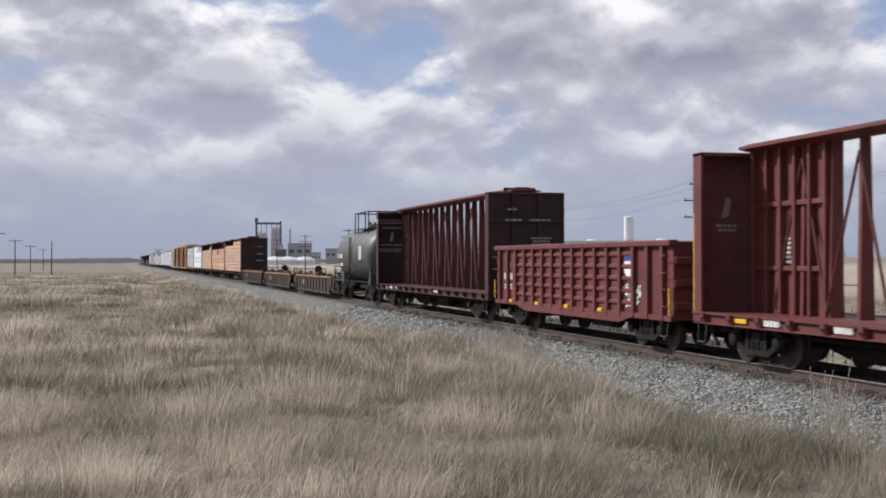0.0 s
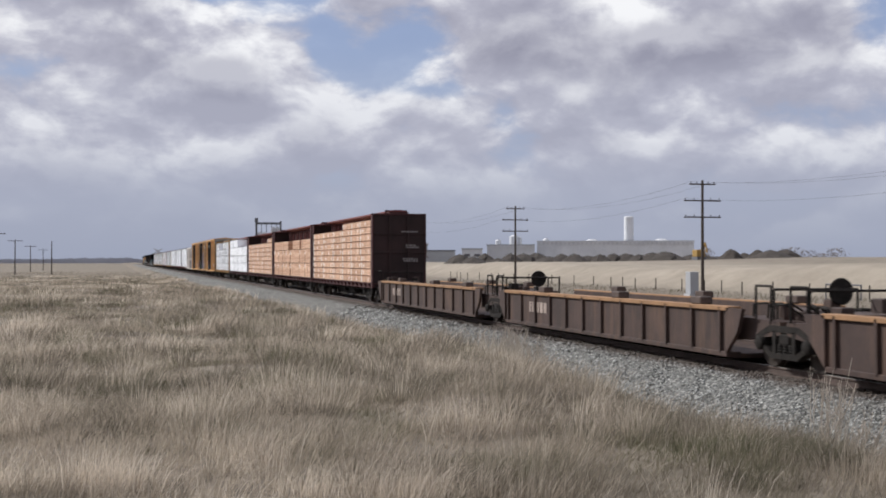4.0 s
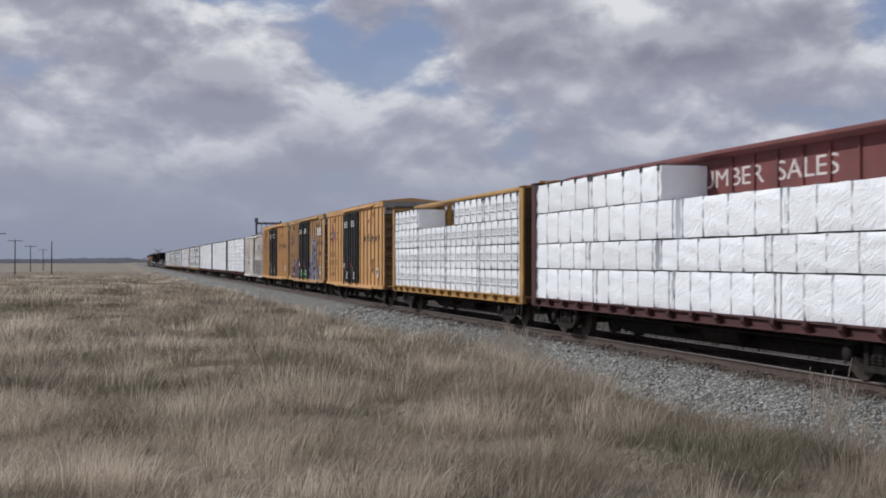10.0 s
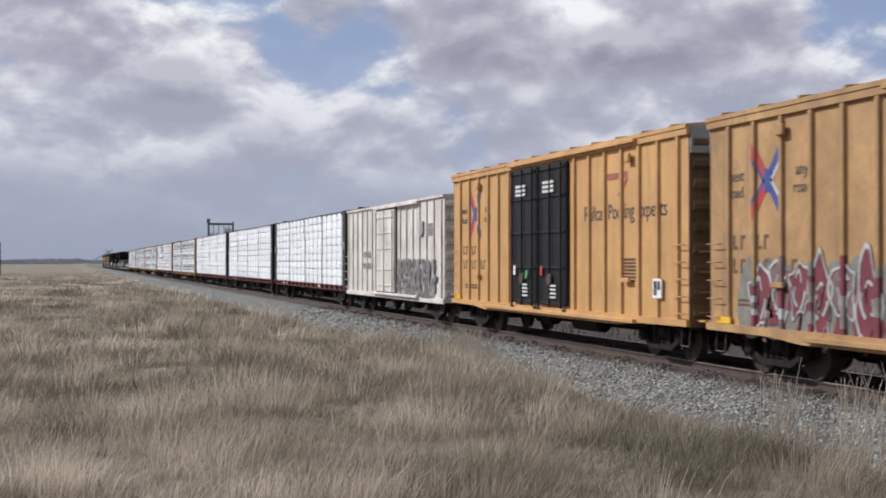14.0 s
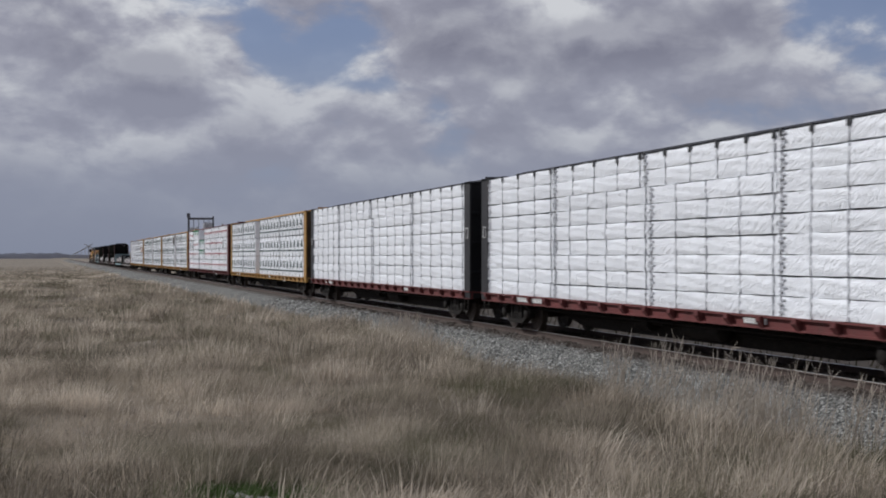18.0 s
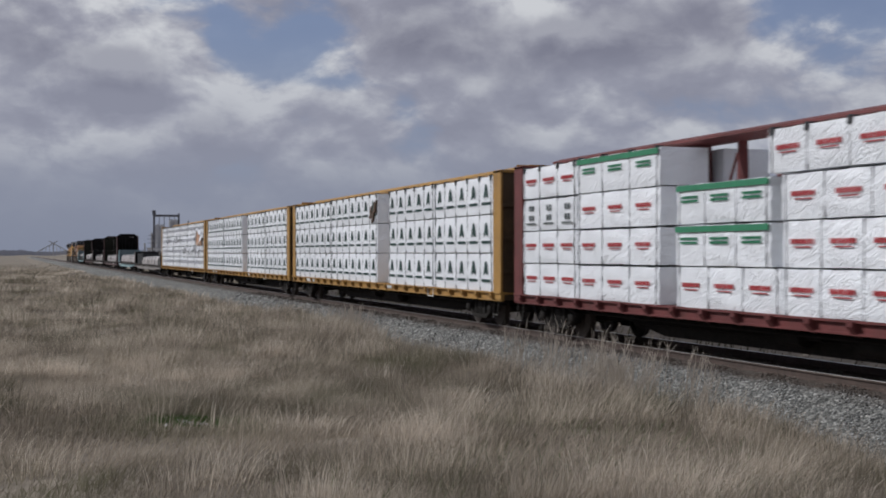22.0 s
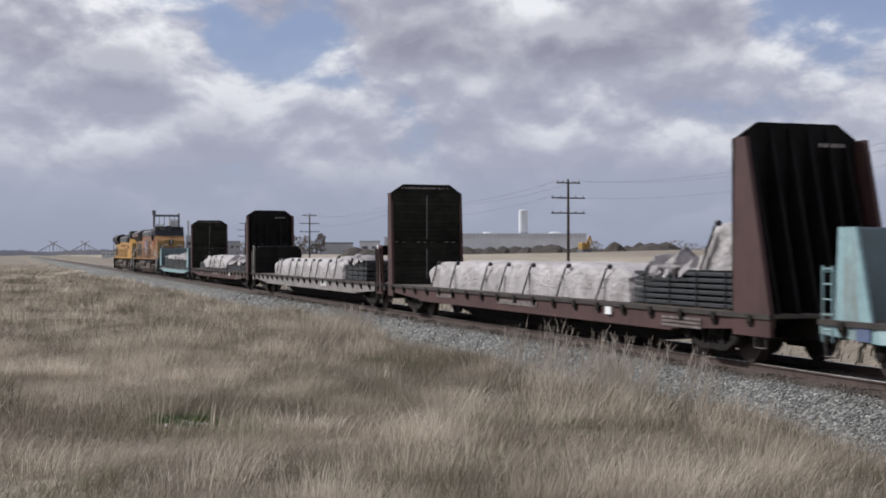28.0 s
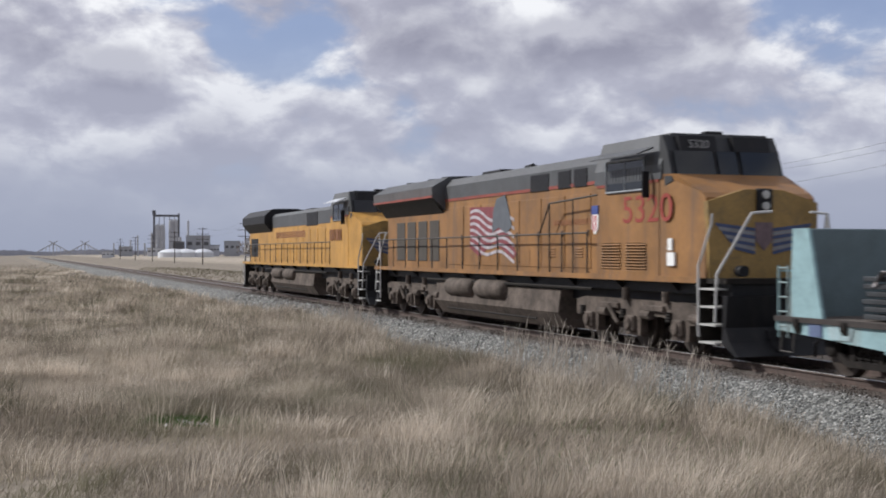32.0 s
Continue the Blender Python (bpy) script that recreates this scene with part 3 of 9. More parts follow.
LINE_Y = 50.0
tops = []
for x in (-52, -105.5, -161, -219, -286, -355, -420, -490, -560, -640):
    p, zt = pole(x, LINE_Y, 9.3)
    tops.append((x, zt))
wire = Shape()
for (x0, z0), (x1, z1) in zip([(60, 9.3)] + tops, tops):
    for dy, dz in ((-1.1, -.15), (1.1, -.15), (-1.6, -1.6)):
        pts = [(x0 + (x1 - x0) * t / 8, LINE_Y + dy, z0 + dz - 1.1 * (1 - (t / 4 - 1) ** 2)) for t in range(9)]
        wire.path(pts, .009, 4)
wires = part("overhead_wire", wire, strap(), None)
tagged(wires, "thin dark overhead wires sagging between the poles", "wire")
# second line, beyond the field
for x, y, t in ((-255, -22, 7.6), (-330, -24, 7.4), (-420, -26, 7.0), (-500, -26.5, 6.6)):
    pole(x, y, t, 1)
pole(-330, -15.5, 7.0, 0, "bare_pole")
# ---- dry grass, weeds, stones ----
def raw_mesh(name, co, faces4, faces3, mat):
    """A mesh from arrays, quads first and then triangles."""
    me = bpy.data.meshes.new(name)
    n4, n3 = len(faces4), len(faces3)
    me.vertices.add(len(co))
    me.vertices.foreach_set("co", np.asarray(co, np.float32).ravel())
    loops = np.concatenate([np.asarray(faces4, np.int32).ravel(), np.asarray(faces3, np.int32).ravel()])
    me.loops.add(len(loops))
    me.loops.foreach_set("vertex_index", loops)
    me.polygons.add(n4 + n3)
    me.polygons.foreach_set("loop_start", np.concatenate([np.arange(n4) * 4, n4 * 4 + np.arange(n3) * 3]).astype(np.int32))
    me.update(calc_edges=True)
    me.materials.append(mat)
    return me


def blades(name, x, y, h, w, lean, seed, mat, out=None, tone=None, wind=None):
    """One bent two-piece blade at each place."""
    rs = np.random.RandomState(seed)
    n = len(x)
    z = land(x, y) - .02
    turn = rs.rand(n) * math.pi
    bx, by = np.cos(turn) * w / 2, np.sin(turn) * w / 2
    la = rs.normal(.75, .95, n) if wind is None else wind
    lx, ly = np.cos(la) * lean * h, np.sin(la) * lean * h
    if out is not None:   # tufts fan out, and the wind bends them
        lx, ly = lx + out[0] * h, ly + out[1] * h
    mid, co = .55, np.empty((n, 5, 3))
    for k, (f, s, e) in enumerate(((0, -1, 1), (0, 1, 1), (mid, 1, .75), (mid, -1, .75), (1, 0, 0))):
        co[:, k, 0] = x + s * bx * e + lx * f ** 1.7
        co[:, k, 1] = y + s * by * e + ly * f ** 1.7
        co[:, k, 2] = z + h * f * (1 - .32 * lean * f)
    i = np.arange(n)[:, None] * 5
    me = raw_mesh(name, co.reshape(-1, 3), i + np.array([[0, 1, 2, 3]]), i + np.array([[3, 2, 4]]), mat)
    tone = .25 + .35 * soft_noise(x, y, 3.0, 21) + .2 * rs.rand(n) if tone is None else tone
    me.attributes.new("tone", "FLOAT", "POINT").data.foreach_set("value", np.repeat(tone, 5).astype(np.float32))
    return me


def places(eye, a0, a1, r0, r1, count, seed):
    """Places spread over a wedge, as many near as far by the logarithm of the distance."""
    rs = np.random.RandomState(seed)
    r = np.exp(rs.uniform(math.log(r0), math.log(r1), count))
    a = np.radians(rs.uniform(a0, a1, count))
    x, y = eye[0] - r * np.cos(a), eye[1] + r * np.sin(a)
    keep = y < 8.35 + 1.2 * (soft_noise(x, y, 1.7, 9) - .5)
    return rs, x[keep], y[keep], r[keep]


def undergrowth(eye, a0, a1, r0, r1, count, per, seed):
    """Short, dull grass between the tufts."""
    rs, x, y, r = places(eye, a0, a1, r0, r1, count, seed)
    k = np.repeat(np.arange(len(x)), per)
    n = len(k)
    sp = .06 + .007 * r[k]
    bx, by = x[k] + rs.normal(0, 1, n) * sp, y[k] + rs.normal(0, 1, n) * sp
    tone = .16 + .34 * soft_noise(x, y, 1.3, 6) + .14 * soft_noise(x, y, 4.0, 16) + .07 * rs.rand(len(x))
    h = (.09 + .10 * soft_noise(bx, by, 1.1, 3)) * rs.uniform(.5, 1.4, n)
    w = np.maximum(.005, .0008 * r[k]) * rs.uniform(.6, 1.3, n)
    return bx, by, h, w, rs.uniform(.2, 1.0, n), (rs.normal(0, .25, n), rs.normal(0, .25, n)), tone[k] + rs.uniform(-.06, .06, n), rs.normal(1.1, .9, n)


def tufts(eye, a0, a1, r0, r1, count, per, seed):
    """Pale tufts of many sizes that the wind combs one way."""
    rs, x, y, r = places(eye, a0, a1, r0, r1, count, seed)
    keep = soft_noise(x, y, 1.5, 4) + .55 * soft_noise(x, y, .55, 5) + .35 * rs.rand(len(x)) > .84
    x, y, r = x[keep], y[keep], r[keep]
    m = len(x)
    grow = rs.rand(m) ** 1.6
    tall = np.clip((.15 + .30 * grow) * (.45 + .5 * soft_noise(x, y, 2.6, 1) + .8 * soft_noise(x, y, .5, 41)), .09, .50) * (.72 + .28 * step(7, 16, r))
    tone = np.clip(-.25 + .85 * soft_noise(x, y, .5, 41) + .34 * soft_noise(x, y, 2.2, 42) + .13 * rs.normal(0, 1, m) + .34 * grow * rs.rand(m), .08, 1)
    wide = .05 + .09 * grow + .0042 * r
    wind = 1.0 + 2.4 * (soft_noise(x, y, 1.6, 14) - .5) + rs.normal(0, .8, m)
    bend = np.clip(rs.normal(.36, .2, m), .05, 1.0)
    k = np.repeat(np.arange(m), per)
    n = len(k)
    ox, oy = rs.normal(0, 1, n), rs.normal(0, 1, n)
    h = tall[k] * rs.uniform(.4, 1.15, n)
    w = np.maximum(.003, .00046 * r[k]) * rs.uniform(.6, 1.3, n)
    return x[k] + ox * wide[k], y[k] + oy * wide[k], h, w, bend[k] * rs.uniform(.7, 1.3, n), (ox * .26, oy * .26), np.clip(tone[k] + rs.normal(0, .055, n), 0, 1), wind[k] + rs.normal(0, .45, n)


def sow(name, label, kind_of, per, n_first, n_second, far, seed):
    rs_ = np.random.RandomState(seed)
    for i, (eye, a0, a1, n) in enumerate((((0, 0), -7, 36, n_first), ((9, -.8), -3, 44, n_second))):
        bx, by, h, w, lean, out, tone, wind = kind_of(eye, a0, a1, 4.5, far, n, per, seed + i)
        if i:   # only what the first patch leaves bare
            ra, aa = np.hypot(bx, by), np.degrees(np.arctan2(by, -bx))
            b = (aa > 36) | (aa < -7) | (ra < 4.5)
            bx, by, h, w, lean, out, tone, wind = bx[b], by[b], h[b], w[b], lean[b], (out[0][b], out[1][b]), tone[b], wind[b]
        b = np.hypot((bx + 3.6) / .7, (by - .78) / .5) > .6 + .5 * rs_.rand(len(bx))   # a clear spot round the stones
        bx, by, h, w, lean, out, tone, wind = bx[b], by[b], h[b], w[b], lean[b], (out[0][b], out[1][b]), tone[b], wind[b]
        tagged(new(name, blades(name, bx, by, h, w, lean, seed + 5, straw(), out, tone, wind)), label, "grass", kind="stuff")


sow("short_grass", "short grey-green and brown prairie grass", undergrowth, 13, 21000, 17000, 420, 11)
sow("dry_grass", "wind-combed tufts of pale straw-coloured prairie grass", tufts, 46, 19000, 15000, 300, 31)
# thinner cover all round the eye's way
for name, kind_of, n, per, seed in (("short_grass", undergrowth, 15000, 10, 61), ("dry_grass", tufts, 9000, 20, 71)):
    bx, by, h, w, lean, out, tone, wind = kind_of((4, 0), -180, 180, 2, 70, n, per, seed)
    aa, ab = np.degrees(np.arctan2(by, -bx)), np.degrees(np.arctan2(by + .8, 9 - bx))
    b = ((aa > 35) | (aa < -6.5)) & ((ab > 43) | (ab < -2.5))
    tagged(new(name, blades(name, bx[b], by[b], h[b], w[b], lean[b], seed, straw(), (out[0][b], out[1][b]), tone[b], wind[b])), "prairie grass on the open ground beside the track", "grass", kind="stuff")
# low cover on the far side of the track
rs = np.random.RandomState(31)
fx, fy = -4 - 196 * rs.rand(30000) ** 1.3, 17.8 + 42 * rs.rand(30000) ** 1.4
tagged(new("field_grass", blades("field_grass", fx, fy, rs.uniform(.12, .4, 30000), rs.uniform(.02, .07, 30000), rs.uniform(.2, .8, 30000), 7, straw(), None, rs.uniform(.05, .42, 30000))),
       "thin dry grass on the field beyond the track", "grass", kind="stuff")


def weed(x, y, h, seed):
    """A dead forb: bare stalks that fork once or twice."""
    rr = random.Random(seed)
    z = float(land(x, y)) - .03
    ob = thing("dead_weed", "dry pale weed with bare forked stalks", "weed", "weeds by the ballast", (x, y, z))
    for k in range(rr.randrange(8, 13)):
        a, hh = rr.uniform(0, math.tau), h * rr.uniform(.6, 1.1)
        p0 = Vector((rr.uniform(-.12, .12), rr.uniform(-.12, .12), 0))
        tip = p0 + Vector((math.cos(a) * hh * .16 + .1 * hh, math.sin(a) * hh * .16 + .12 * hh, hh))
        mid = p0.lerp(tip, .55) + Vector((0, 0, .06 * hh))
        s = Shape().tube(p0, mid, .0055, 4, .0045).tube(mid, tip, .0045, 4, .003)
        for j in range(4):
            q = mid.lerp(tip, rr.uniform(.0, .9))
            s.tube(q, q + Vector((rr.uniform(-.09, .09), rr.uniform(-.09, .09), rr.uniform(.08, .22))), .004, 4, .0025)
        part("stalk", s, surface("bleached_stalk", (.42, .37, .31), .85, bump=0), ob)
    return ob


rr = random.Random(6)
for k in range(20):
    weed(-30.0 + rr.uniform(-3.0, 3.4), 9.0 + rr.uniform(-.4, .35), rr.uniform(.8, 1.25), k)
for k in range(36):
    weed(-11.3 + rr.uniform(-3.2, 3.2), 8.6 + rr.uniform(-.6, .4), rr.uniform(.8, 1.5), 50 + k)
for k in range(7):
    weed(-30 - k * 1.7, 9.3 + rr.uniform(-.4, .3), rr.uniform(.7, 1.0), 90 + k)

# pale stones and a green tuft in the grass
for k in range(7):
    x, y = -3.6 + rr.uniform(-.25, .25), .74 + rr.uniform(-.3, .3)
    s = Shape()
    base = [(math.cos(q * math.tau / 8) * rr.uniform(.02, .055), math.sin(q * math.tau / 8) * rr.uniform(.02, .045)) for q in range(8)]
    pts = [(a, b, 0) for a, b in base] + [(a * .6, b * .6, rr.uniform(.015, .035)) for a, b in base]
    s.add(pts, [tuple(range(8, 16))] + [(q, (q + 1) % 8, (q + 1) % 8 + 8, q + 8) for q in range(8)] + [tuple(range(7, -1, -1))])
    st = part("stone", s, surface("pale_stone", (.40, .38, .35), .9), None)
    st.location = (x, y, float(land(x, y)) + .02)
    tagged(st, "small pale stone lying in short grass", "stone", "stones in the grass")
n = 2600
gx_, gy_ = -3.85 + rs.normal(0, .28, n), .85 + rs.normal(0, .36, n)
green = surface("green_shoots", (.075, .13, .03), .8, bump=0)
tagged(new("green_grass", blades("green_grass", gx_, gy_, rs.uniform(.05, .14, n), np.full(n, .006), rs.uniform(.2, .7, n), 3, green)), "short fresh green grass round pale stones", "grass", kind="stuff")

# fresh green shoots among the dry tufts
n = 420
for cx, cy, sx, sy in ((2.2, 1.5, .7, .5), (.8, 3.2, .9, .6), (-1.2, 4.6, .9, .5), (2.6, 3.9, .5, .5), (-6.5, 3.4, 1.1, .5)):
    tagged(new("green_grass", blades("green_grass", cx + rs.normal(0, sx, n), cy + rs.normal(0, sy, n), rs.uniform(.08, .24, n), np.full(n, .005), rs.uniform(.2, .7, n), 3, green)), "fresh green shoots among dry grass", "grass", kind="stuff")

# ballast stones on the near shoulder
n = 190000
r = np.exp(rs.uniform(math.log(9), math.log(70), n))
ang = np.radians(rs.uniform(5, 62, n))
px, py = 6 - r * np.cos(ang), r * np.sin(ang)
keep = (py > 8.75) & (py < TRACK + 1.9) & (px < 6)
px, py, r = px[keep], py[keep], r[keep]
fade = rs.rand(len(px)) < np.clip((py - 8.6) / .4, .3, 1)
px, py, r = px[fade], py[fade], r[fade]
n = len(px)
size = np.maximum(.017, .00085 * r) * rs.uniform(.7, 1.5, n)
pz = bed(px, py) + size * .25
octa = np.array([(1, 0, 0), (0, 1, 0), (-1, 0, 0), (0, -1, 0), (0, 0, .75), (0, 0, -.75)], float)
co = octa[None] * rs.uniform(.6, 1.25, (n, 6, 3)) * size[:, None, None]
c, s = np.cos(rs.rand(n) * 6.3)[:, None], np.sin(rs.rand(n) * 6.3)[:, None]
co = np.stack([co[..., 0] * c - co[..., 1] * s + px[:, None], co[..., 0] * s + co[..., 1] * c + py[:, None], co[..., 2] + pz[:, None]], -1)
tri = np.array([(0, 1, 4), (1, 2, 4), (2, 3, 4), (3, 0, 4), (1, 0, 5), (2, 1, 5), (3, 2, 5), (0, 3, 5)])
tagged(new("ballast_stones", raw_mesh("ballast_stones", co.reshape(-1, 3), np.zeros((0, 4), int), (np.arange(n)[:, None, None] * 6 + tri[None]).reshape(-1, 3), stone_mat())), "loose angular grey ballast stones", "ballast", kind="stuff")
# ---- far plant, mill, heaps and trees ----
def at_bearing(deg, dist):
    a = radians(deg)
    x, y = -dist * math.cos(a), dist * math.sin(a)
    return x, y, float(land(x, y))


mill_white = surface("pale_metal_cladding", (.62, .63, .65), .6, vary=.12, scale=.12, bump=.05, bump_scale=2)
mill_grey = surface("grey_metal_cladding", (.36, .37, .39), .6, vary=.15, scale=.12, bump=.05, bump_scale=2)
mill_pale = surface("dusty_pale_cladding", (.70, .71, .73), .6, vary=.15, scale=.12, bump=.05, bump_scale=2)
concrete = surface("grey_concrete", (.43, .43, .44), .85, vary=.15, scale=.2, bump=.1, bump_scale=1)
far_dark = surface("dark_plant_steel", (.12, .12, .13), .8, vary=.2, scale=.2, bump=0)
mulch = surface("dark_mulch", (.055, .045, .038), .95, vary=.4, scale=.8, bump=.6, bump_scale=3)


def building(name, label, deg0, deg1, dist, height, depth, mat, roof_mat, windows=0, bays=0):
    """A flat-roofed block facing the track, between two bearings."""
    am = (deg0 + deg1) / 2
    w = 2 * dist * math.tan(radians((deg1 - deg0) / 2))
    x, y, z = at_bearing(am, dist)
    z = min(z, .8)
    b = thing(name, label, "building", "", (x, y, z))
    b.rotation_euler = (0, 0, radians(90 - am))
    part("wall", Shape().box(-w / 2, w / 2, 0, depth, -2, height), mat, b)
    part("roof", Shape().box(-w / 2 - .2, w / 2 + .2, -.3, depth + .3, height, height + .5), roof_mat, b)
    for k in range(windows):
        xx = -w / 2 + w * (k + .5) / windows
        part("window", Shape().box(xx - w / windows * .28, xx + w / windows * .28, -.12, .05, height * .55, height * .72), far_dark, b)
    for k in range(bays):
        xx = -w / 2 + w * (k + .5) / bays
        part("parapet_fin", Shape().box(xx - w / bays * .22, xx + w / bays * .22, -.5, .2, height - 1.3, height + .2), mill_white, b)
    return b, w


# concrete grain elevator with a bridge between its two legs
x, y, z = at_bearing(6.45, 900)
el = thing("grain_elevator", "tall grey concrete grain elevator with twin silo groups", "elevator", "", (x, y, 0))
el.rotation_euler = (0, 0, radians(90 - 6.45))
for x0 in (-6.4, -3.4):
    part("silo", Shape().lathe([(-2, 2.1), (21, 2.1), (21.5, 1.2), (22.2, .3)], "z", 18, (x0, 0, 0)), concrete, el)
for x0 in (3.0, 5.6):
    part("silo", Shape().lathe([(-2, 2.0), (24, 2.0), (25.6, .6)], "z", 18, (x0, 0, 0)), concrete, el)
part("head_tower", Shape().box(-9.4, -8.0, -1, 1, -2, 30, .1).box(-9.9, -7.6, -1.2, 1.2, 28.5, 31.5, .1), far_dark, el)
part("head_tower", Shape().box(7.2, 8.4, -1, 1, -2, 29.5, .1), far_dark, el)
br = part("bridge", Shape().box(-8, 7.5, -.7, .7, 27.2, 28.6), far_dark, el)
for k in range(4):
    part("bridge_leg", Shape().box(-5.5 + k * 3.4, -5.1 + k * 3.4, -.2, .2, 21.5, 27.3), far_dark, br)
for deg, h, w in ((7.35, 24, .8), (7.0, 13, 1.2), (6.05, 12, 1.1), (5.8, 16, .9), (5.5, 9, .7), (7.55, 9, 2.4), (5.2, 14, .6), (4.9, 11, .6), (4.2, 9, .5)):
    x, y, z = at_bearing(deg, 880)
    t = part("chimney", Shape().tube((0, 0, -2), (0, 0, h), w, 10, w * .85), concrete, None)
    t.location = (x, y, 0)
    tagged(t, "slim grey chimney stack of the plant", "chimney", "stacks of the plant")
for k, (d0, d1, h, m) in enumerate(((6.7, 7.2, 9, far_dark), (7.25, 8.3, 13, mill_grey), (8.3, 8.7, 7, mill_white), (5.6, 6.2, 5, mill_white), (4.4, 5.0, 6, mill_grey), (3.7, 4.2, 4, mill_white), (8.9, 9.6, 10, mill_grey), (9.8, 10.3, 12, mill_white), (10.4, 11.2, 6, far_dark))):
    building("plant_building", "low industrial shed of the far plant", d0, d1, 840 + 8 * k, h, 20, m, mill_grey, 3)
for deg, rad in ((6.7, 7), (7.25, 6), (8.0, 5)):
    x, y, z = at_bearing(deg, 620)
    t = part("storage_tank", Shape().lathe([(-2, rad), (2.6, rad), (3.9, rad * .6), (4.3, .2)], "z", 22), mill_white, None, smooth=True)
    t.location = (x, y, 0)
    tagged(t, "low white domed storage tank", "tank", "tanks of the plant")
# lattice conveyors far off
for k, deg in enumerate((1.4, 2.0, 2.7, 3.3)):
    x, y, z = at_bearing(deg, 1100)
    cv = Shape()
    for q in range(6):
        cv.tube((q * 3 - 9, 0, 0), (q * 3 - 9, 0, 2 + q * 1.7), .25, 5)
        cv.tube((q * 3 - 9, 0, 2 + q * 1.7), (q * 3 - 6, 0, 2 + (q + 1) * 1.7), .4, 5)
    t = part("conveyor", cv, concrete, None)
    t.location, t.rotation_euler = (x, y, 0), (0, 0, radians(90 - deg + (180 if k % 2 else 0)))
    tagged(t, "slanting lattice conveyor of the far plant", "conveyor", "conveyors of the plant")

# long white mill beyond the bank
building("mill_hall", "long pale metal-clad mill with a notched parapet", 18.2, 25.0, 600, 10.8, 60, mill_pale, mill_white, 0, 36)
building("mill_hall", "lower pale wing of the mill", 16.0, 18.1, 590, 9.0, 50, mill_white, mill_grey, 0, 12)
building("mill_shed", "white mill shed with a flat roof", 14.9, 15.8, 585, 7.2, 30, mill_white, mill_grey, 2)
building("mill_shed", "grey mill shed with a flat roof", 13.3, 14.6, 600, 6.4, 30, mill_grey, far_dark, 0)
building("white_shed", "small white flat-roofed metal shed", 10.9, 11.6, 560, 4.6, 20, mill_white, mill_white, 2)
x, y, z = at_bearing(22.2, 610)
tw = thing("mill_tower", "tall white cylindrical mill tower", "tower", "", (x, y, 0))
part("shaft", Shape().lathe([(0, 2.2), (22.4, 2.2), (22.8, 1.8), (23, .2)], "z", 20), mill_white, tw, smooth=True)
part("collar", Shape().lathe([(11.4, 2.5), (12, 2.5)], "z", 20), mill_grey, tw)
for deg, h, w in ((17.2, 14.5, 2.2), (17.45, 13.5, 1.0), (18.6, 13, 1.6), (16.5, 12.5, 1.4), (20.6, 12.5, 3.0), (23.6, 12.6, 3.4)):
    x, y, z = at_bearing(deg, 620)
    t = part("roof_vessel", Shape().lathe([(0, w), (h - .8, w), (h, w * .5)], "z", 14), mill_white, None)
    t.location = (x, y, 0)
    tagged(t, "pale vessel standing over the mill roof", "silo", "vessels of the mill")
# heaps of dark mulch on the bank, bush, digger
rr = random.Random(12)
for k in range(26):
    deg = 14.8 + k * .56
    x, y, z = at_bearing(deg, 300 + rr.uniform(-8, 8))
    s, nn = Shape(), 14
    w, h = rr.uniform(4.5, 8.5), rr.uniform(1.7, 3.0)
    rings = []
    for j in range(5):
        f = j / 4
        rings.append([(math.cos(q * math.tau / nn) * w * (1 - f) * rr.uniform(.85, 1.15), math.sin(q * math.tau / nn) * w * .6 * (1 - f) * rr.uniform(.85, 1.15), h * (1 - (1 - f) ** 1.6) + rr.uniform(-.08, .08)) for q in range(nn)])
    s.add([p for ring in rings for p in ring], [(j * nn + q, j * nn + (q + 1) % nn, (j + 1) * nn + (q + 1) % nn, (j + 1) * nn + q) for j in range(4) for q in range(nn)])
    hp = part("mulch_pile", s, mulch, None)
    hp.location = (x, y, z - .3)
    tagged(hp, "heap of dark brown mulch on the bank", "heap", "heaps on the bank")
x, y, z = at_bearing(25.2, 296)
dg = thing("excavator", "small yellow excavator with a raised arm", "excavator", "", (x, y, z + .2))
part("undercarriage", Shape().box(-1.6, 1.6, -1.1, 1.1, 0, .8, .1), far_dark, dg)
part("cab_body", Shape().box(-1.4, 1.2, -1, 1, .8, 2.4, .15), surface("excavator_yellow", (.34, .21, .06), .6), dg)
part("boom", Shape().prism([(.6, 1.8), (1.0, 1.5), (3.4, 3.6), (3.2, 4.0)], -.2, .2, "y").prism([(3.2, 4.0), (3.5, 3.7), (4.4, 1.8), (4.1, 1.7)], -.15, .15, "y"), MATS["excavator_yellow"], dg)

leaf = surface("dusty_dark_foliage", (.050, .058, .035), .9, vary=.35, scale=.5, bump=0, random_tone=.2)
bare = surface("bare_twigs", (.24, .21, .19), .95, vary=.2, scale=.5, bump=0)


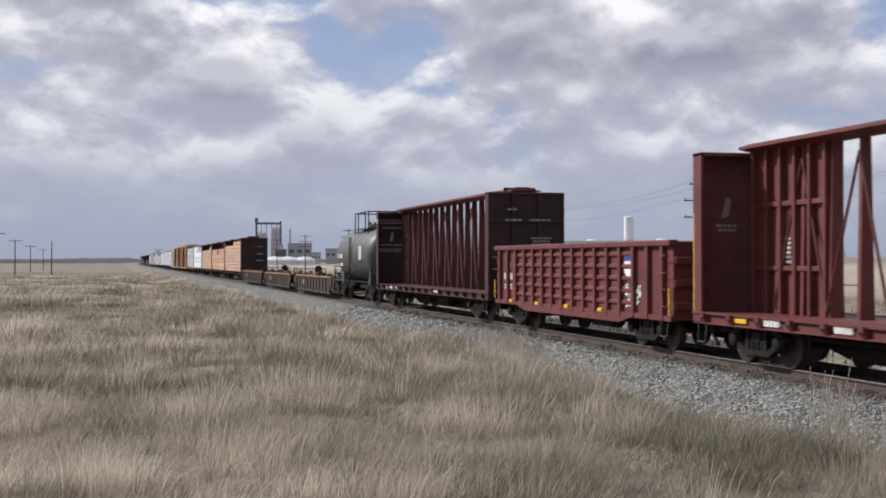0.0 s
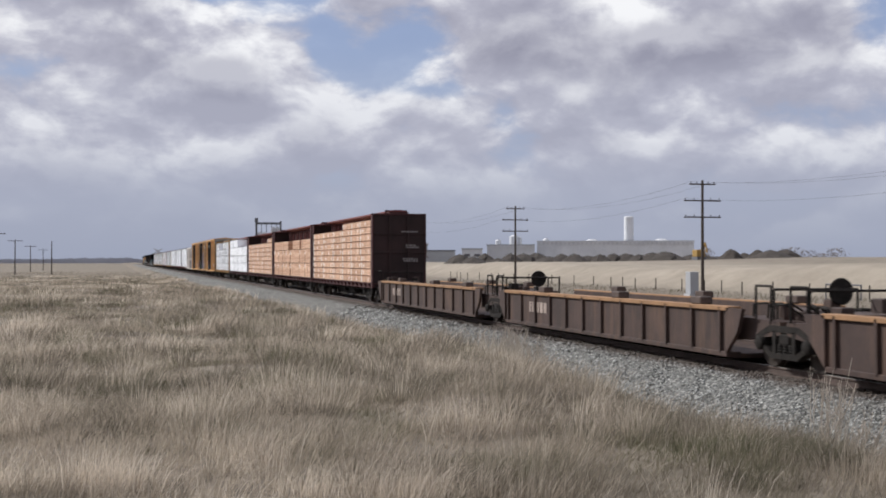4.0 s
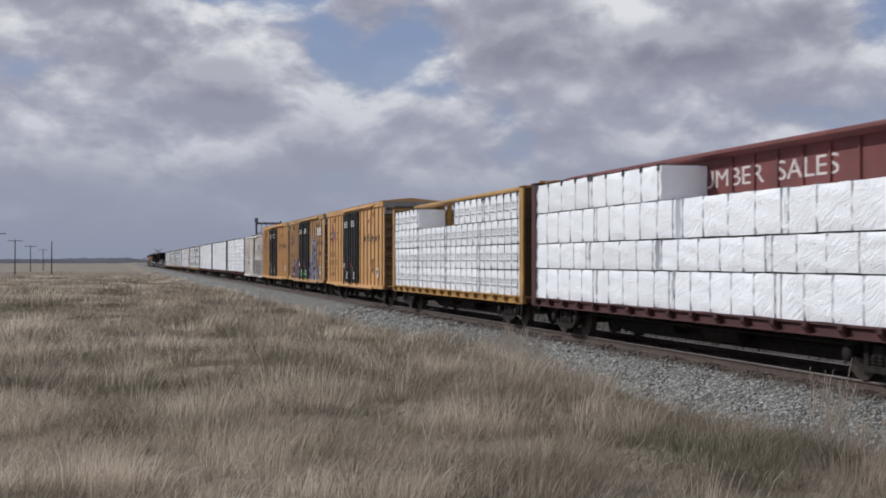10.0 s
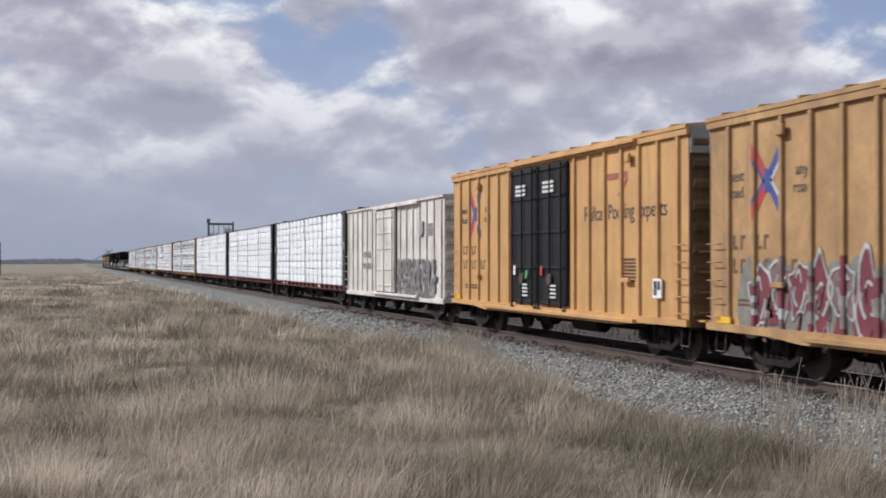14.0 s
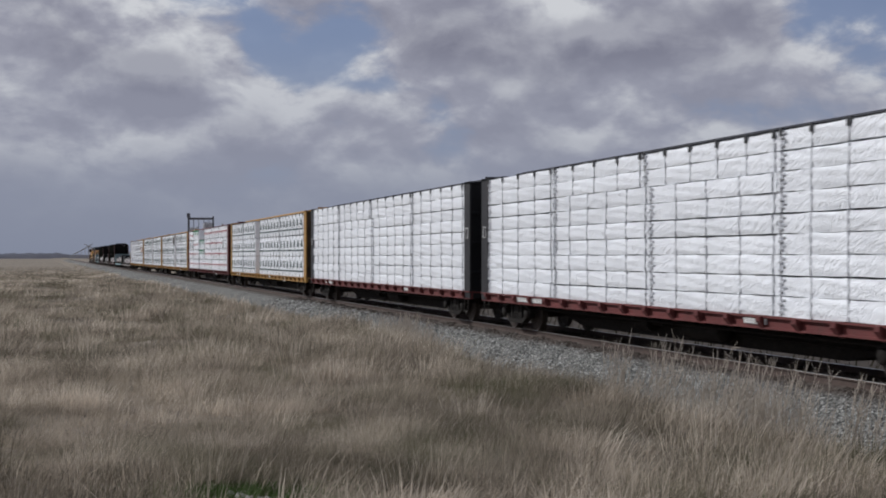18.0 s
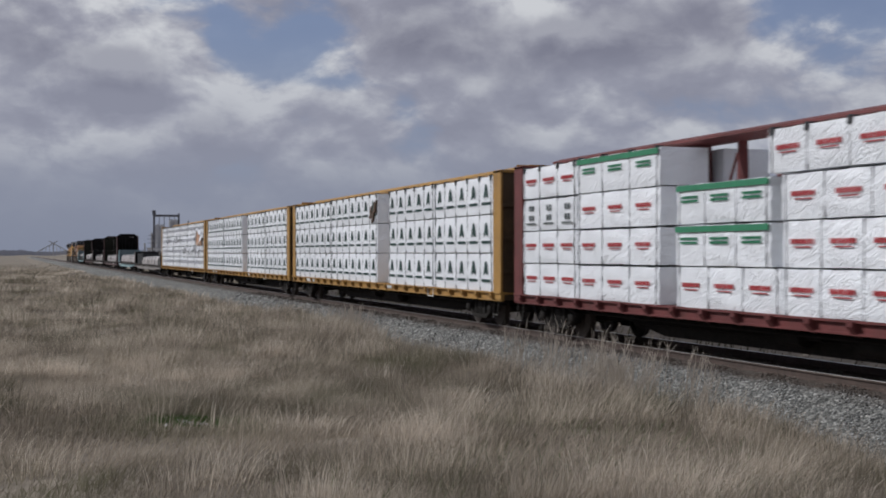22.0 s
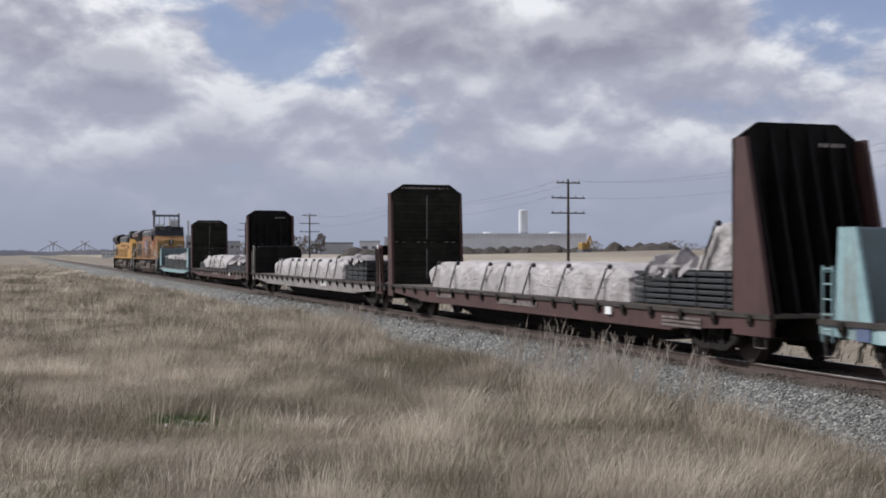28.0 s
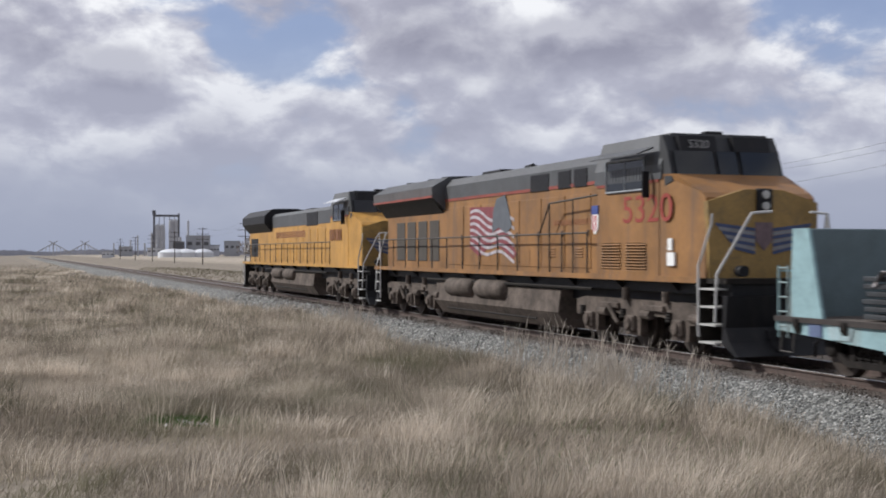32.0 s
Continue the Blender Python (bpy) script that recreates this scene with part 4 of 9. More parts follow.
def tree(deg, dist, h, w, seed, mat, name="tree", label="far leafless shrub tree on the plain"):
    """A forked trunk and a crown of many small uneven clumps."""
    x, y, z = at_bearing(deg, dist)
    rr = random.Random(seed)
    t = thing(name, label, "tree", "trees on the plain", (x, y, z - .2))
    tr = Shape().tube((0, 0, 0), (0, 0, h * .5), h * .03, 6, h * .018)
    for k in range(5):
        a = rr.uniform(0, math.tau)
        tr.tube((0, 0, h * rr.uniform(.25, .5)), (math.cos(a) * w * .6, math.sin(a) * w * .6, h * rr.uniform(.6, .95)), h * .014, 5, h * .005)
    part("trunk", tr, bare, t)
    s = Shape()
    for k in range(170):
        a, q, zz = rr.uniform(0, math.tau), math.sqrt(rr.random()) * w, rr.uniform(.3, 1.0) * h
        q *= math.sin(min(1, (zz / h)) * 2.6) ** .5 if zz < h else .4
        c, d = Vector((math.cos(a) * q, math.sin(a) * q, zz)), h * rr.uniform(.03, .09)
        p = [tuple(c + Vector((rr.uniform(-1, 1), rr.uniform(-1, 1), rr.uniform(-1, 1))) * d) for _ in range(4)]
        s.add(p, [(0, 1, 2), (0, 2, 3), (0, 1, 3), (1, 2, 3)])
    part("crown", s, mat, t)
    return t


tree(12.6, 420, 5.5, 4.2, 3, leaf, "bush", "rounded dark evergreen bush on the bank")
for k in range(9):
    tree(9.9 + k * .42 + rr.uniform(-.15, .15), 560, rr.uniform(6, 11), rr.uniform(2, 4), 20 + k, bare)
for k in range(26):
    tree(25.5 + k * .62 + rr.uniform(-.2, .2), rr.uniform(380, 520), rr.uniform(2.5, 5.5), rr.uniform(2.5, 5), 60 + k, bare)
# treeline at the edge of the plain
rs2 = np.random.RandomState(5)
n = 2600
az = np.radians(rs2.uniform(-8, 46, n))
dist = rs2.uniform(1900, 2400, n)
hh = rs2.uniform(2.5, 6.5, n) * (.55 + .9 * soft_noise(np.degrees(az) * 10, dist * 0, 14, 3))
ww = rs2.uniform(5, 16, n)
cx, cy = -dist * np.cos(az), dist * np.sin(az)
px_, py_ = -np.sin(az), -np.cos(az)
co = np.zeros((n, 5, 3))
for k, (u, v) in enumerate(((-1, 0), (1, 0), (.7, .75), (0, 1), (-.75, .7))):
    co[:, k, 0] = cx + px_ * ww * u
    co[:, k, 1] = cy + py_ * ww * u
    co[:, k, 2] = -2 + (hh + 2) * v
i = np.arange(n)[:, None] * 5
# distance haze is put into the trees' pale blue-grey colour
haze_tree = surface("haze_painted_trees", (.38, .39, .44), .95, vary=.15, scale=.02, bump=0)
tagged(new("treeline", raw_mesh("treeline", co.reshape(-1, 3), i + np.array([[0, 1, 2, 4]]), i + np.array([[4, 2, 3]]), haze_tree)), "grey treeline along the horizon with haze painted into its colour", "trees", kind="stuff")

# rail fence, posts and a cattle guard frame before the bank
for k in range(46):
    x = 8 - k * 5.2
    y = 57.5 + .6 * math.sin(k * 1.3)
    fp = part("fence_post", Shape().tube((0, 0, -.2), (0, 0, 1.25), .06, 6), pole_wood(), None)
    fp.location = (x, y, float(land(x, y)))
    tagged(fp, "weathered wooden fence post", "fence post", "posts of the field fence")
fx0, fy0 = -96, 56.5
fr = thing("pipe_frame", "low dark steel pipe frame standing in the field", "frame", "", (fx0, fy0, float(land(fx0, fy0))))
part("leg", Shape().tube((0, 0, 0), (0, 0, 1.2), .06, 6), far_dark, fr)
part("leg", Shape().tube((5.2, 0, 0), (5.2, 0, 1.2), .06, 6), far_dark, fr)
part("beam", Shape().tube((0, 0, 1.2), (5.2, 0, 1.2), .07, 6), far_dark, fr)
cx0, cy0 = -104.2, 48.4
cb = thing("relay_cabinet", "small grey trackside relay cabinet by a pole", "cabinet", "", (cx0, cy0, float(land(cx0, cy0))))
part("box", Shape().box(-.5, .5, -.4, .4, .3, 2.2, .04), mill_grey, cb)
part("base", Shape().box(-.6, .6, -.5, .5, -.1, .3), concrete, cb)
# ---- running gear shared by the cars ----
W = 1.32   # half a car's width


arch = [(-1.08, .38), (-1.1, .56), (-.72, .62), (-.42, .80), (.42, .80), (.72, .62), (1.1, .56), (1.08, .38), (.86, .38), (.80, .48), (.62, .46), (.46, .24), (-.46, .24), (-.62, .46), (-.80, .48), (-.86, .38)]
SIDEFRAME = Shape().prism([(-1.1, .50), (-1.1, .60), (-.55, .82), (.55, .82), (1.1, .60), (1.1, .50), (.5, .70), (-.5, .70)], -.08, .08, "y")
SIDEFRAME.prism([(-1.0, .46), (-.5, .20), (.5, .20), (1.0, .46), (1.0, .57), (.44, .30), (-.44, .30), (-1.0, .57)], -.09, .09, "y")
for x in (-1, 1):
    SIDEFRAME.box(*sorted((x * .30, x * .42)), -.08, .08, .28, .72).box(*sorted((x * .74, x * 1.04)), -.1, .1, .36, .60, .02)
SIDEFRAME = SIDEFRAME.mesh("sideframe", truck_grey())
BOLSTER = Shape().box(-.2, .2, -1.08, 1.08, .46, .68, .03).box(-.35, .35, -.4, .4, .62, .78, .02).mesh("truck", running())
SPRING = Shape().lathe([(.27 + k * .026, .085 if k % 2 else .07) for k in range(9)], "z", 10).mesh("spring", running())
CAP = Shape().lathe([(-.05, .13), (.02, .14), (.05, .11), (.06, .05)], "y", 12).mesh("bearing_cap", truck_grey(), True)
KNUCKLE = Shape().box(-.35, .2, -.09, .09, .72, .9, .02).box(.18, .36, -.16, .1, .68, .96, .04).tube((.34, .07, .7), (.34, .07, .95), .07, 8).mesh("coupler", truck_grey())
WHEELSETS = []


def axle_set(r):
    """Two wheels pressed on one axle."""
    s = Shape().tube((0, -.95, 0), (0, .95, 0), .085, 10)
    for y, f in ((-.755, 1), (.755, -1)):
        rings = [(-.07, r * .34), (-.07, r * .80), (-.06, r * .86), (-.065, r * .98), (.055, r * .985), (.06, r * 1.06), (.085, r * 1.06), (.085, r * .84), (.05, r * .8), (.06, r * .34)]
        s.lathe([(y + f * a, b) for a, b in rings], "y", 24)
        for k in range(4):
            q = k * math.tau / 4
            s.tube((math.cos(q) * r * .62, y - f * .078, math.sin(q) * r * .62), (math.cos(q) * r * .62, y - f * .055, math.sin(q) * r * .62), .04, 6)
    return s.mesh("wheelset", surface("worn_wheel_steel", (.060, .047, .039), .55, metal=.2, vary=.4, scale=4), True)


WHEELSET, WHEELSET_BIG = axle_set(.46), axle_set(.53)


def truck(car, x, big=False):
    t = part("truck", BOLSTER, None, car, "sooty cast steel truck", at=(x, 0, RAIL))
    for y in (-1.0, 1.0):
        part("sideframe", SIDEFRAME, None, t, at=(0, y, 0))
        for dx in (-.2, 0, .2):
            part("spring", SPRING, None, t, at=(dx, y, 0))
        for dx in (-.88, .88):
            part("bearing_cap", CAP, None, t, at=pose(dx, y * 1.1, .47, 0, 0, 0 if y > 0 else 180))
    for dx in (-.88, .88):
        WHEELSETS.append((part("wheelset", WHEELSET, None, t, at=(dx, 0, .46)), dx, .46))
    return t


def couplers(car, hx):
    part("coupler", KNUCKLE, None, car, at=(hx + .05, 0, 0))
    part("coupler", KNUCKLE, None, car, at=pose(-hx - .05, 0, 0, 0, 0, 180))
    for s in (-1, 1):
        part("brake_hose", Shape().path([(s * (hx - .02), -.35, .75), (s * (hx + .18), -.38, .6), (s * (hx + .32), -.3, .36)], .03, 6), black_paint(), car)


def under_gear(car, hx, mat=None):
    m = mat or running()
    part("air_reservoir", Shape().lathe([(-.9, .0), (-.88, .12), (-.8, .2), (.8, .2), (.88, .12), (.9, .0)], "x", 14, (1.3, -.62, .68)), m, car, smooth=True)
    part("brake_cylinder", Shape().lathe([(-.35, .15), (-.33, .18), (.33, .18), (.35, .05), (.8, .03)], "x", 12, (-1.6, -.55, .7)), m, car, smooth=True)
    part("brake_rod", Shape().path([(-hx * .6, -.4, .62), (-1.6, -.45, .66), (1.5, -.4, .66), (hx * .6, -.4, .62)], .022, 5), m, car)
    part("train_line", Shape().path([(-hx * .95, -.9, .78), (hx * .95, -.9, .78)], .03, 5), m, car)


def ladder(car, x, y, z0, z1, w=.4, mat=None, along="x", n=None, name="ladder"):
    s = Shape()
    n = n or max(2, round((z1 - z0) / .36))
    for k in range(n):
        z = z0 + (z1 - z0) * (k + .5) / n
        if along == "x":
            s.path([(x - w / 2, y + .02, z), (x - w / 2, y - .07, z), (x + w / 2, y - .07, z), (x + w / 2, y + .02, z)], .011, 5)
        else:
            d = .08 if x > 0 else -.08
            s.path([(x, y - w / 2, z), (x + d, y - w / 2, z), (x + d, y + w / 2, z), (x, y + w / 2, z)], .014, 5)
    return part(name, s, mat or black_paint(), car)


def step_steel(): return surface("grimy_step_steel", (.075, .066, .058), .7, vary=.3, scale=4)


def stirrup(car, x):
    part("sill_step", Shape().path([(x - .18, -W + .03, .9), (x - .18, -W, .52), (x + .18, -W, .52), (x + .18, -W + .03, .9)], .014, 5), step_steel(), car)


def sign_bars(car, x, z, w, h, rows=1, mat=None, y=None, seed=1, name="stencil"):
    return (part(name, bars(Shape(), x, z, w, h, -W if y is None else y, rows, .55, seed), mat or tag_white(), car))


POCKET = {}


def sills(car, L, mat, pitch, deck_top=1.14, low=.92, style="pocket"):
    hx = L / 2
    for y in (-1, 1):
        part("side_sill", Shape().prism([(y * (W - .04), low + .02), (y * (W - .04), deck_top - .05), (y * (W + .03), deck_top - .04), (y * (W + .03), deck_top), (y * (W - .2), deck_top), (y * (W - .2), deck_top - .05), (y * (W - .10), deck_top - .06), (y * (W - .10), low - .02), (y * (W - .0), low - .02), (y * (W - .0), low + .02)], -hx, hx, "x"), mat, car)
    me = POCKET.get((mat.name, low))
    if me is None:
        me = POCKET[mat.name, low] = Shape().prism([(.03, low - .05), (-.04, low - .03), (-.16, deck_top - .10), (-.16, deck_top - .015), (.03, deck_top - .015)], -.075, .075, "x").mesh("stake_pocket", mat)
    n = max(4, int(L / pitch))
    for k in range(n):
        x = -hx + L * (k + .5) / n
        part("stake_pocket", me, None, car, at=(x, -W + .06, 0))
    part("deck", Shape().box(-hx, hx, -W + .12, W - .12, deck_top - .06, deck_top - .012), mat, car)
    part("center_sill", Shape().prism([(-hx, .98), (hx, .98), (hx, .74), (hx * .66, .66), (hx * .52, .38), (-hx * .52, .38), (-hx * .66, .66), (-hx, .74)], -.3, .3, "y"), running(), car)
    beam = Shape().prism([(-W + .15, 1.06), (W - .15, 1.06), (.3, .72), (-.3, .72)], -.05, .05, "x").mesh("cross_beam", running())
    for k in range(n // 2):
        part("cross_beam", beam, None, car, at=(-hx + L * (k + .5) / (n // 2), 0, 0))


def bulkhead(car, L, side, mat, depth, z0=.92, top=4.45, face=None, plate=None):
    """End wall of a lumber car: plate, side cheeks and outside ribs."""
    hx = L / 2
    s = side
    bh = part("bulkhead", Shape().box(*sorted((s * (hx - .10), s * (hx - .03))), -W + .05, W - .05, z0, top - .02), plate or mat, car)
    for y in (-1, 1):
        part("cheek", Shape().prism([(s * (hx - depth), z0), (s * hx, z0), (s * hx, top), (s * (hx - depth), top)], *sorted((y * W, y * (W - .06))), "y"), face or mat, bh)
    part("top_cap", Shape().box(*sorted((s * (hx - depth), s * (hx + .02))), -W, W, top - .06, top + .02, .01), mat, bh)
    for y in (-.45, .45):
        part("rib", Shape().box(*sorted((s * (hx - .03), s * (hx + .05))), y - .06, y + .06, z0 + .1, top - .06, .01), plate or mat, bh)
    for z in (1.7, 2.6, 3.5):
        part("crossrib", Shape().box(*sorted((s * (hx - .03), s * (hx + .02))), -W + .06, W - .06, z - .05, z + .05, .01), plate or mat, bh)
    return bh


def end_stencil(car, L, rows, mat=None):
    """White lettering, now unreadable, on the outer face of the leading end."""
    hx = L / 2
    s = Shape()
    r = random.Random(int(L * 100))
    for y, z, w in rows:
        t = y - w / 2
        while t < y + w / 2:
            d = r.uniform(.05, .16)
            s.box(hx + .052, hx + .058, t, t + d - .03, z - .035, z + .035)
            t += d
    part("stencil", s, mat or surface("faded_end_stencil", (.26, .23, .22), .7, bump=0), car)
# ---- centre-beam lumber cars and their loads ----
def end_shade(mat):
    """End walls facing the next car: darker, streaked paint with their shade in it."""
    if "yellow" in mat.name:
        return surface("shaded_yellow_end", (.085, .055, .028), .75, vary=.4, scale=1.2, dirt=(.03, .025, .02), dirt_amount=.7, streak=True)
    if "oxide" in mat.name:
        return surface("shaded_red_end", (.060, .018, .016), .75, vary=.4, scale=1.2, dirt=(.03, .015, .012), dirt_amount=.6, streak=True)
    return surface("shaded_brown_end", (.030, .013, .012), .75, vary=.4, scale=1.2, dirt=(.015, .010, .009), dirt_amount=.6, streak=True) if "brown" in mat.name else mat


def centerbeam(r, l, mat, label, depth=.38, posts=17, cheek=None, chord=None, braced=True, end_plates=True, pitch=1.15, sill=None, web_run=1.5, plate=None):
    L = r - l
    hx = L / 2
    car = thing("centerbeam_car", label, "railcar", "cars of the train")
    rolling(car, (r + l) / 2)
    sills(car, L, sill or mat, pitch)
    for s in (-1, 1):
        bulkhead(car, L, s, mat, depth, face=cheek, plate=plate or end_shade(mat))
        truck(car, s * (hx - 2.3))
    couplers(car, hx)
    under_gear(car, hx)
    inner = hx - depth
    part("top_chord", Shape().prism([(-.46, 4.53), (-.46, 4.58), (-.2, 4.66), (.2, 4.66), (.46, 4.58), (.46, 4.53), (.1, 4.45), (-.1, 4.45)], -inner, inner, "x"), chord or mat, car)
    post = Shape().prism([(-.15, 1.12), (.15, 1.12), (.085, 4.48), (-.085, 4.48)], -.055, .055, "x")
    post = post.mesh("post", mat)
    gap = 2 * inner / posts
    for k in range(1, posts):
        part("post", post, None, car, at=(-inner + gap * k, 0, 0))
    if braced:
        for k in range(1, posts - 1):
            x0 = -inner + gap * k
            up = k % 2
            b = Shape().tube((x0, -.19 if up else -.12, 1.25 if up else 4.2), (x0 + gap, -.12 if up else -.19, 4.2 if up else 1.25), .03, 6)
            part("brace", b, chord or mat, car)
    if end_plates:
        for s in (-1, 1):
            web = part("end_web", Shape().box(*sorted((s * inner, s * (inner - web_run))), -.06, .06, 1.12, 4.5), mat, car)
            for k in range(max(4, round(web_run / .5))):
                x = s * (inner - .08 - (web_run - .14) * k / (max(4, round(web_run / .5)) - 1))
                part("stiffener", Shape().box(x - .05, x + .05, -.2, .2, 1.12, 4.48, .01), mat, web)
            part("stiffener", Shape().box(*sorted((s * inner, s * (inner - web_run))), -.16, .16, 3.3, 3.4, .01).box(*sorted((s * inner, s * (inner - web_run))), -.16, .16, 2.0, 2.1, .01), mat, web)
            part("warning_sign", bars(Shape(), s * (inner - web_run * .42), 2.65, .5, .055, -.075, 6, .7, 3), tag_white(), web)
    for s in (-1, 1):
        stirrup(car, s * (hx - .4))
    part("walk_grating", Shape().box(hx - 1.2, hx, -.5, .5, 4.50, 4.54).box(hx - .8, hx - .74, -.55, .55, 4.46, 4.66), mat, car)
    return car


BUNDLES = {}


def block(mat, length, h, depth, soft=.02, sag=0.0):
    """One bundle, its middle at the origin of its lower edge."""
    key = ("b", mat.name, round(length, 2), round(h, 2), round(depth, 2))
    if key not in BUNDLES:
        if sag:
            # wrapped bundle: soft edges and slightly bellied faces
            s = Shape()
            nx, nz = max(4, int(length / .17)), 7
            rr = random.Random(int(length * 917 + h * 131))
            front = []
            for i in range(nx + 1):
                for j in range(nz + 1):
                    u, w = i / nx, j / nz
                    edge = min(u * length, (1 - u) * length, w * h, (1 - w) * h)
                    belly = sag * .7 * min(1, edge / .07) + .007 * math.sin(u * length * 2.9 + j * 1.7) + rr.uniform(-.008, .008)
                    zz = w * h + (.008 * math.sin(u * length * 5 + rr.random()) if 0 < j < nz else 0) - (.011 * abs(math.sin(u * length * 3.1)) + rr.uniform(0, .008) if j == nz else 0) - (.011 * abs(math.sin(u * length * 1.3 + h * 9)) if j == 0 else 0)
                    front.append((-length / 2 + u * length, -depth / 2 - belly, zz))
            k = len(front)
            back = [(x, depth / 2, z) for x, y, z in front]
            f = []
            for i in range(nx):
                for j in range(nz):
                    a = i * (nz + 1) + j
                    f.append((a, a + nz + 1, a + nz + 2, a + 1))
                    f.append((k + a, k + a + 1, k + a + nz + 2, k + a + nz + 1))
            for i in range(nx):
                a, b = i * (nz + 1), (i + 1) * (nz + 1)
                f.append((a, a + k, b + k, b))
                f.append((a + nz, b + nz, b + nz + k, a + nz + k))
            for j in range(nz):
                a, b = j, nx * (nz + 1) + j
                f.append((a, a + 1, a + 1 + k, a + k))
                f.append((b, b + k, b + 1 + k, b + 1))
            s.add(front + back, f)
            BUNDLES[key] = s.mesh("lumber_pack", mat, True)
        else:
            BUNDLES[key] = Shape().box(-length / 2, length / 2, -depth / 2, depth / 2, 0, h, soft).mesh("lumber_pack", mat)
    return BUNDLES[key]


def straps(length, h, depth, pitch, proud=.022, wide=.018, mat=None):
    key = ("s", round(length, 2), round(h, 2), round(depth, 2), pitch, proud, mat)
    if key not in BUNDLES:
        s = Shape()
        n = max(1, round(length / pitch))
        for k in range(n + 1):
            x = min(max(-length / 2 + length * k / n, -length / 2 + .12), length / 2 - .12)
            s.box(x - wide / 2, x + wide / 2, -depth / 2 - proud, -depth / 2, -.01, h + .006).box(x - wide / 2, x + wide / 2, -depth / 2, depth / 2, h, h + .01)
        BUNDLES[key] = s.mesh("strap", mat or strap())
    return BUNDLES[key]


def guards(length, h, depth, pitch):
    """Black corner guards where the straps cross the top edge."""
    key = ("g", round(length, 2), round(h, 2), round(depth, 2), pitch)
    if key not in BUNDLES:
        s = Shape()
        n = max(1, round(length / pitch))
        for k in range(n + 1):
            x = min(max(-length / 2 + length * k / n, -length / 2 + .12), length / 2 - .12)
            s.prism([(-depth / 2 - .04, h - .12), (-depth / 2 - .04, h + .03), (-depth / 2 + .12, h + .03), (-depth / 2 + .12, h + .012), (-depth / 2 - .025, h + .012), (-depth / 2 - .025, h - .12)], x - .05, x + .05, "x")
        BUNDLES[key] = s.mesh("edge_guard", strap())
    return BUNDLES[key]


def pine(s, x, z, h, y):
    """A stylised fir: three tiers of chevrons."""
    w = h * .42
    for k in range(3):
        z0 = z + h * (.12 + .26 * k)
        ww = w * (1 - .22 * k)
        for sgn in (-1, 1):
            q = [(x + sgn * .012, z0 + h * .12), (x + sgn * .012, z0 + h * .42), (x + sgn * ww, z0 + h * .16), (x + sgn * ww, z0 - h * .08)]
            s.prism(q, y - .004, y + .01, "y")
    s.prism([(x - w * .42, z + h * .80), (x + w * .42, z + h * .80), (x, z + h * 1.06)], y - .004, y + .01, "y")


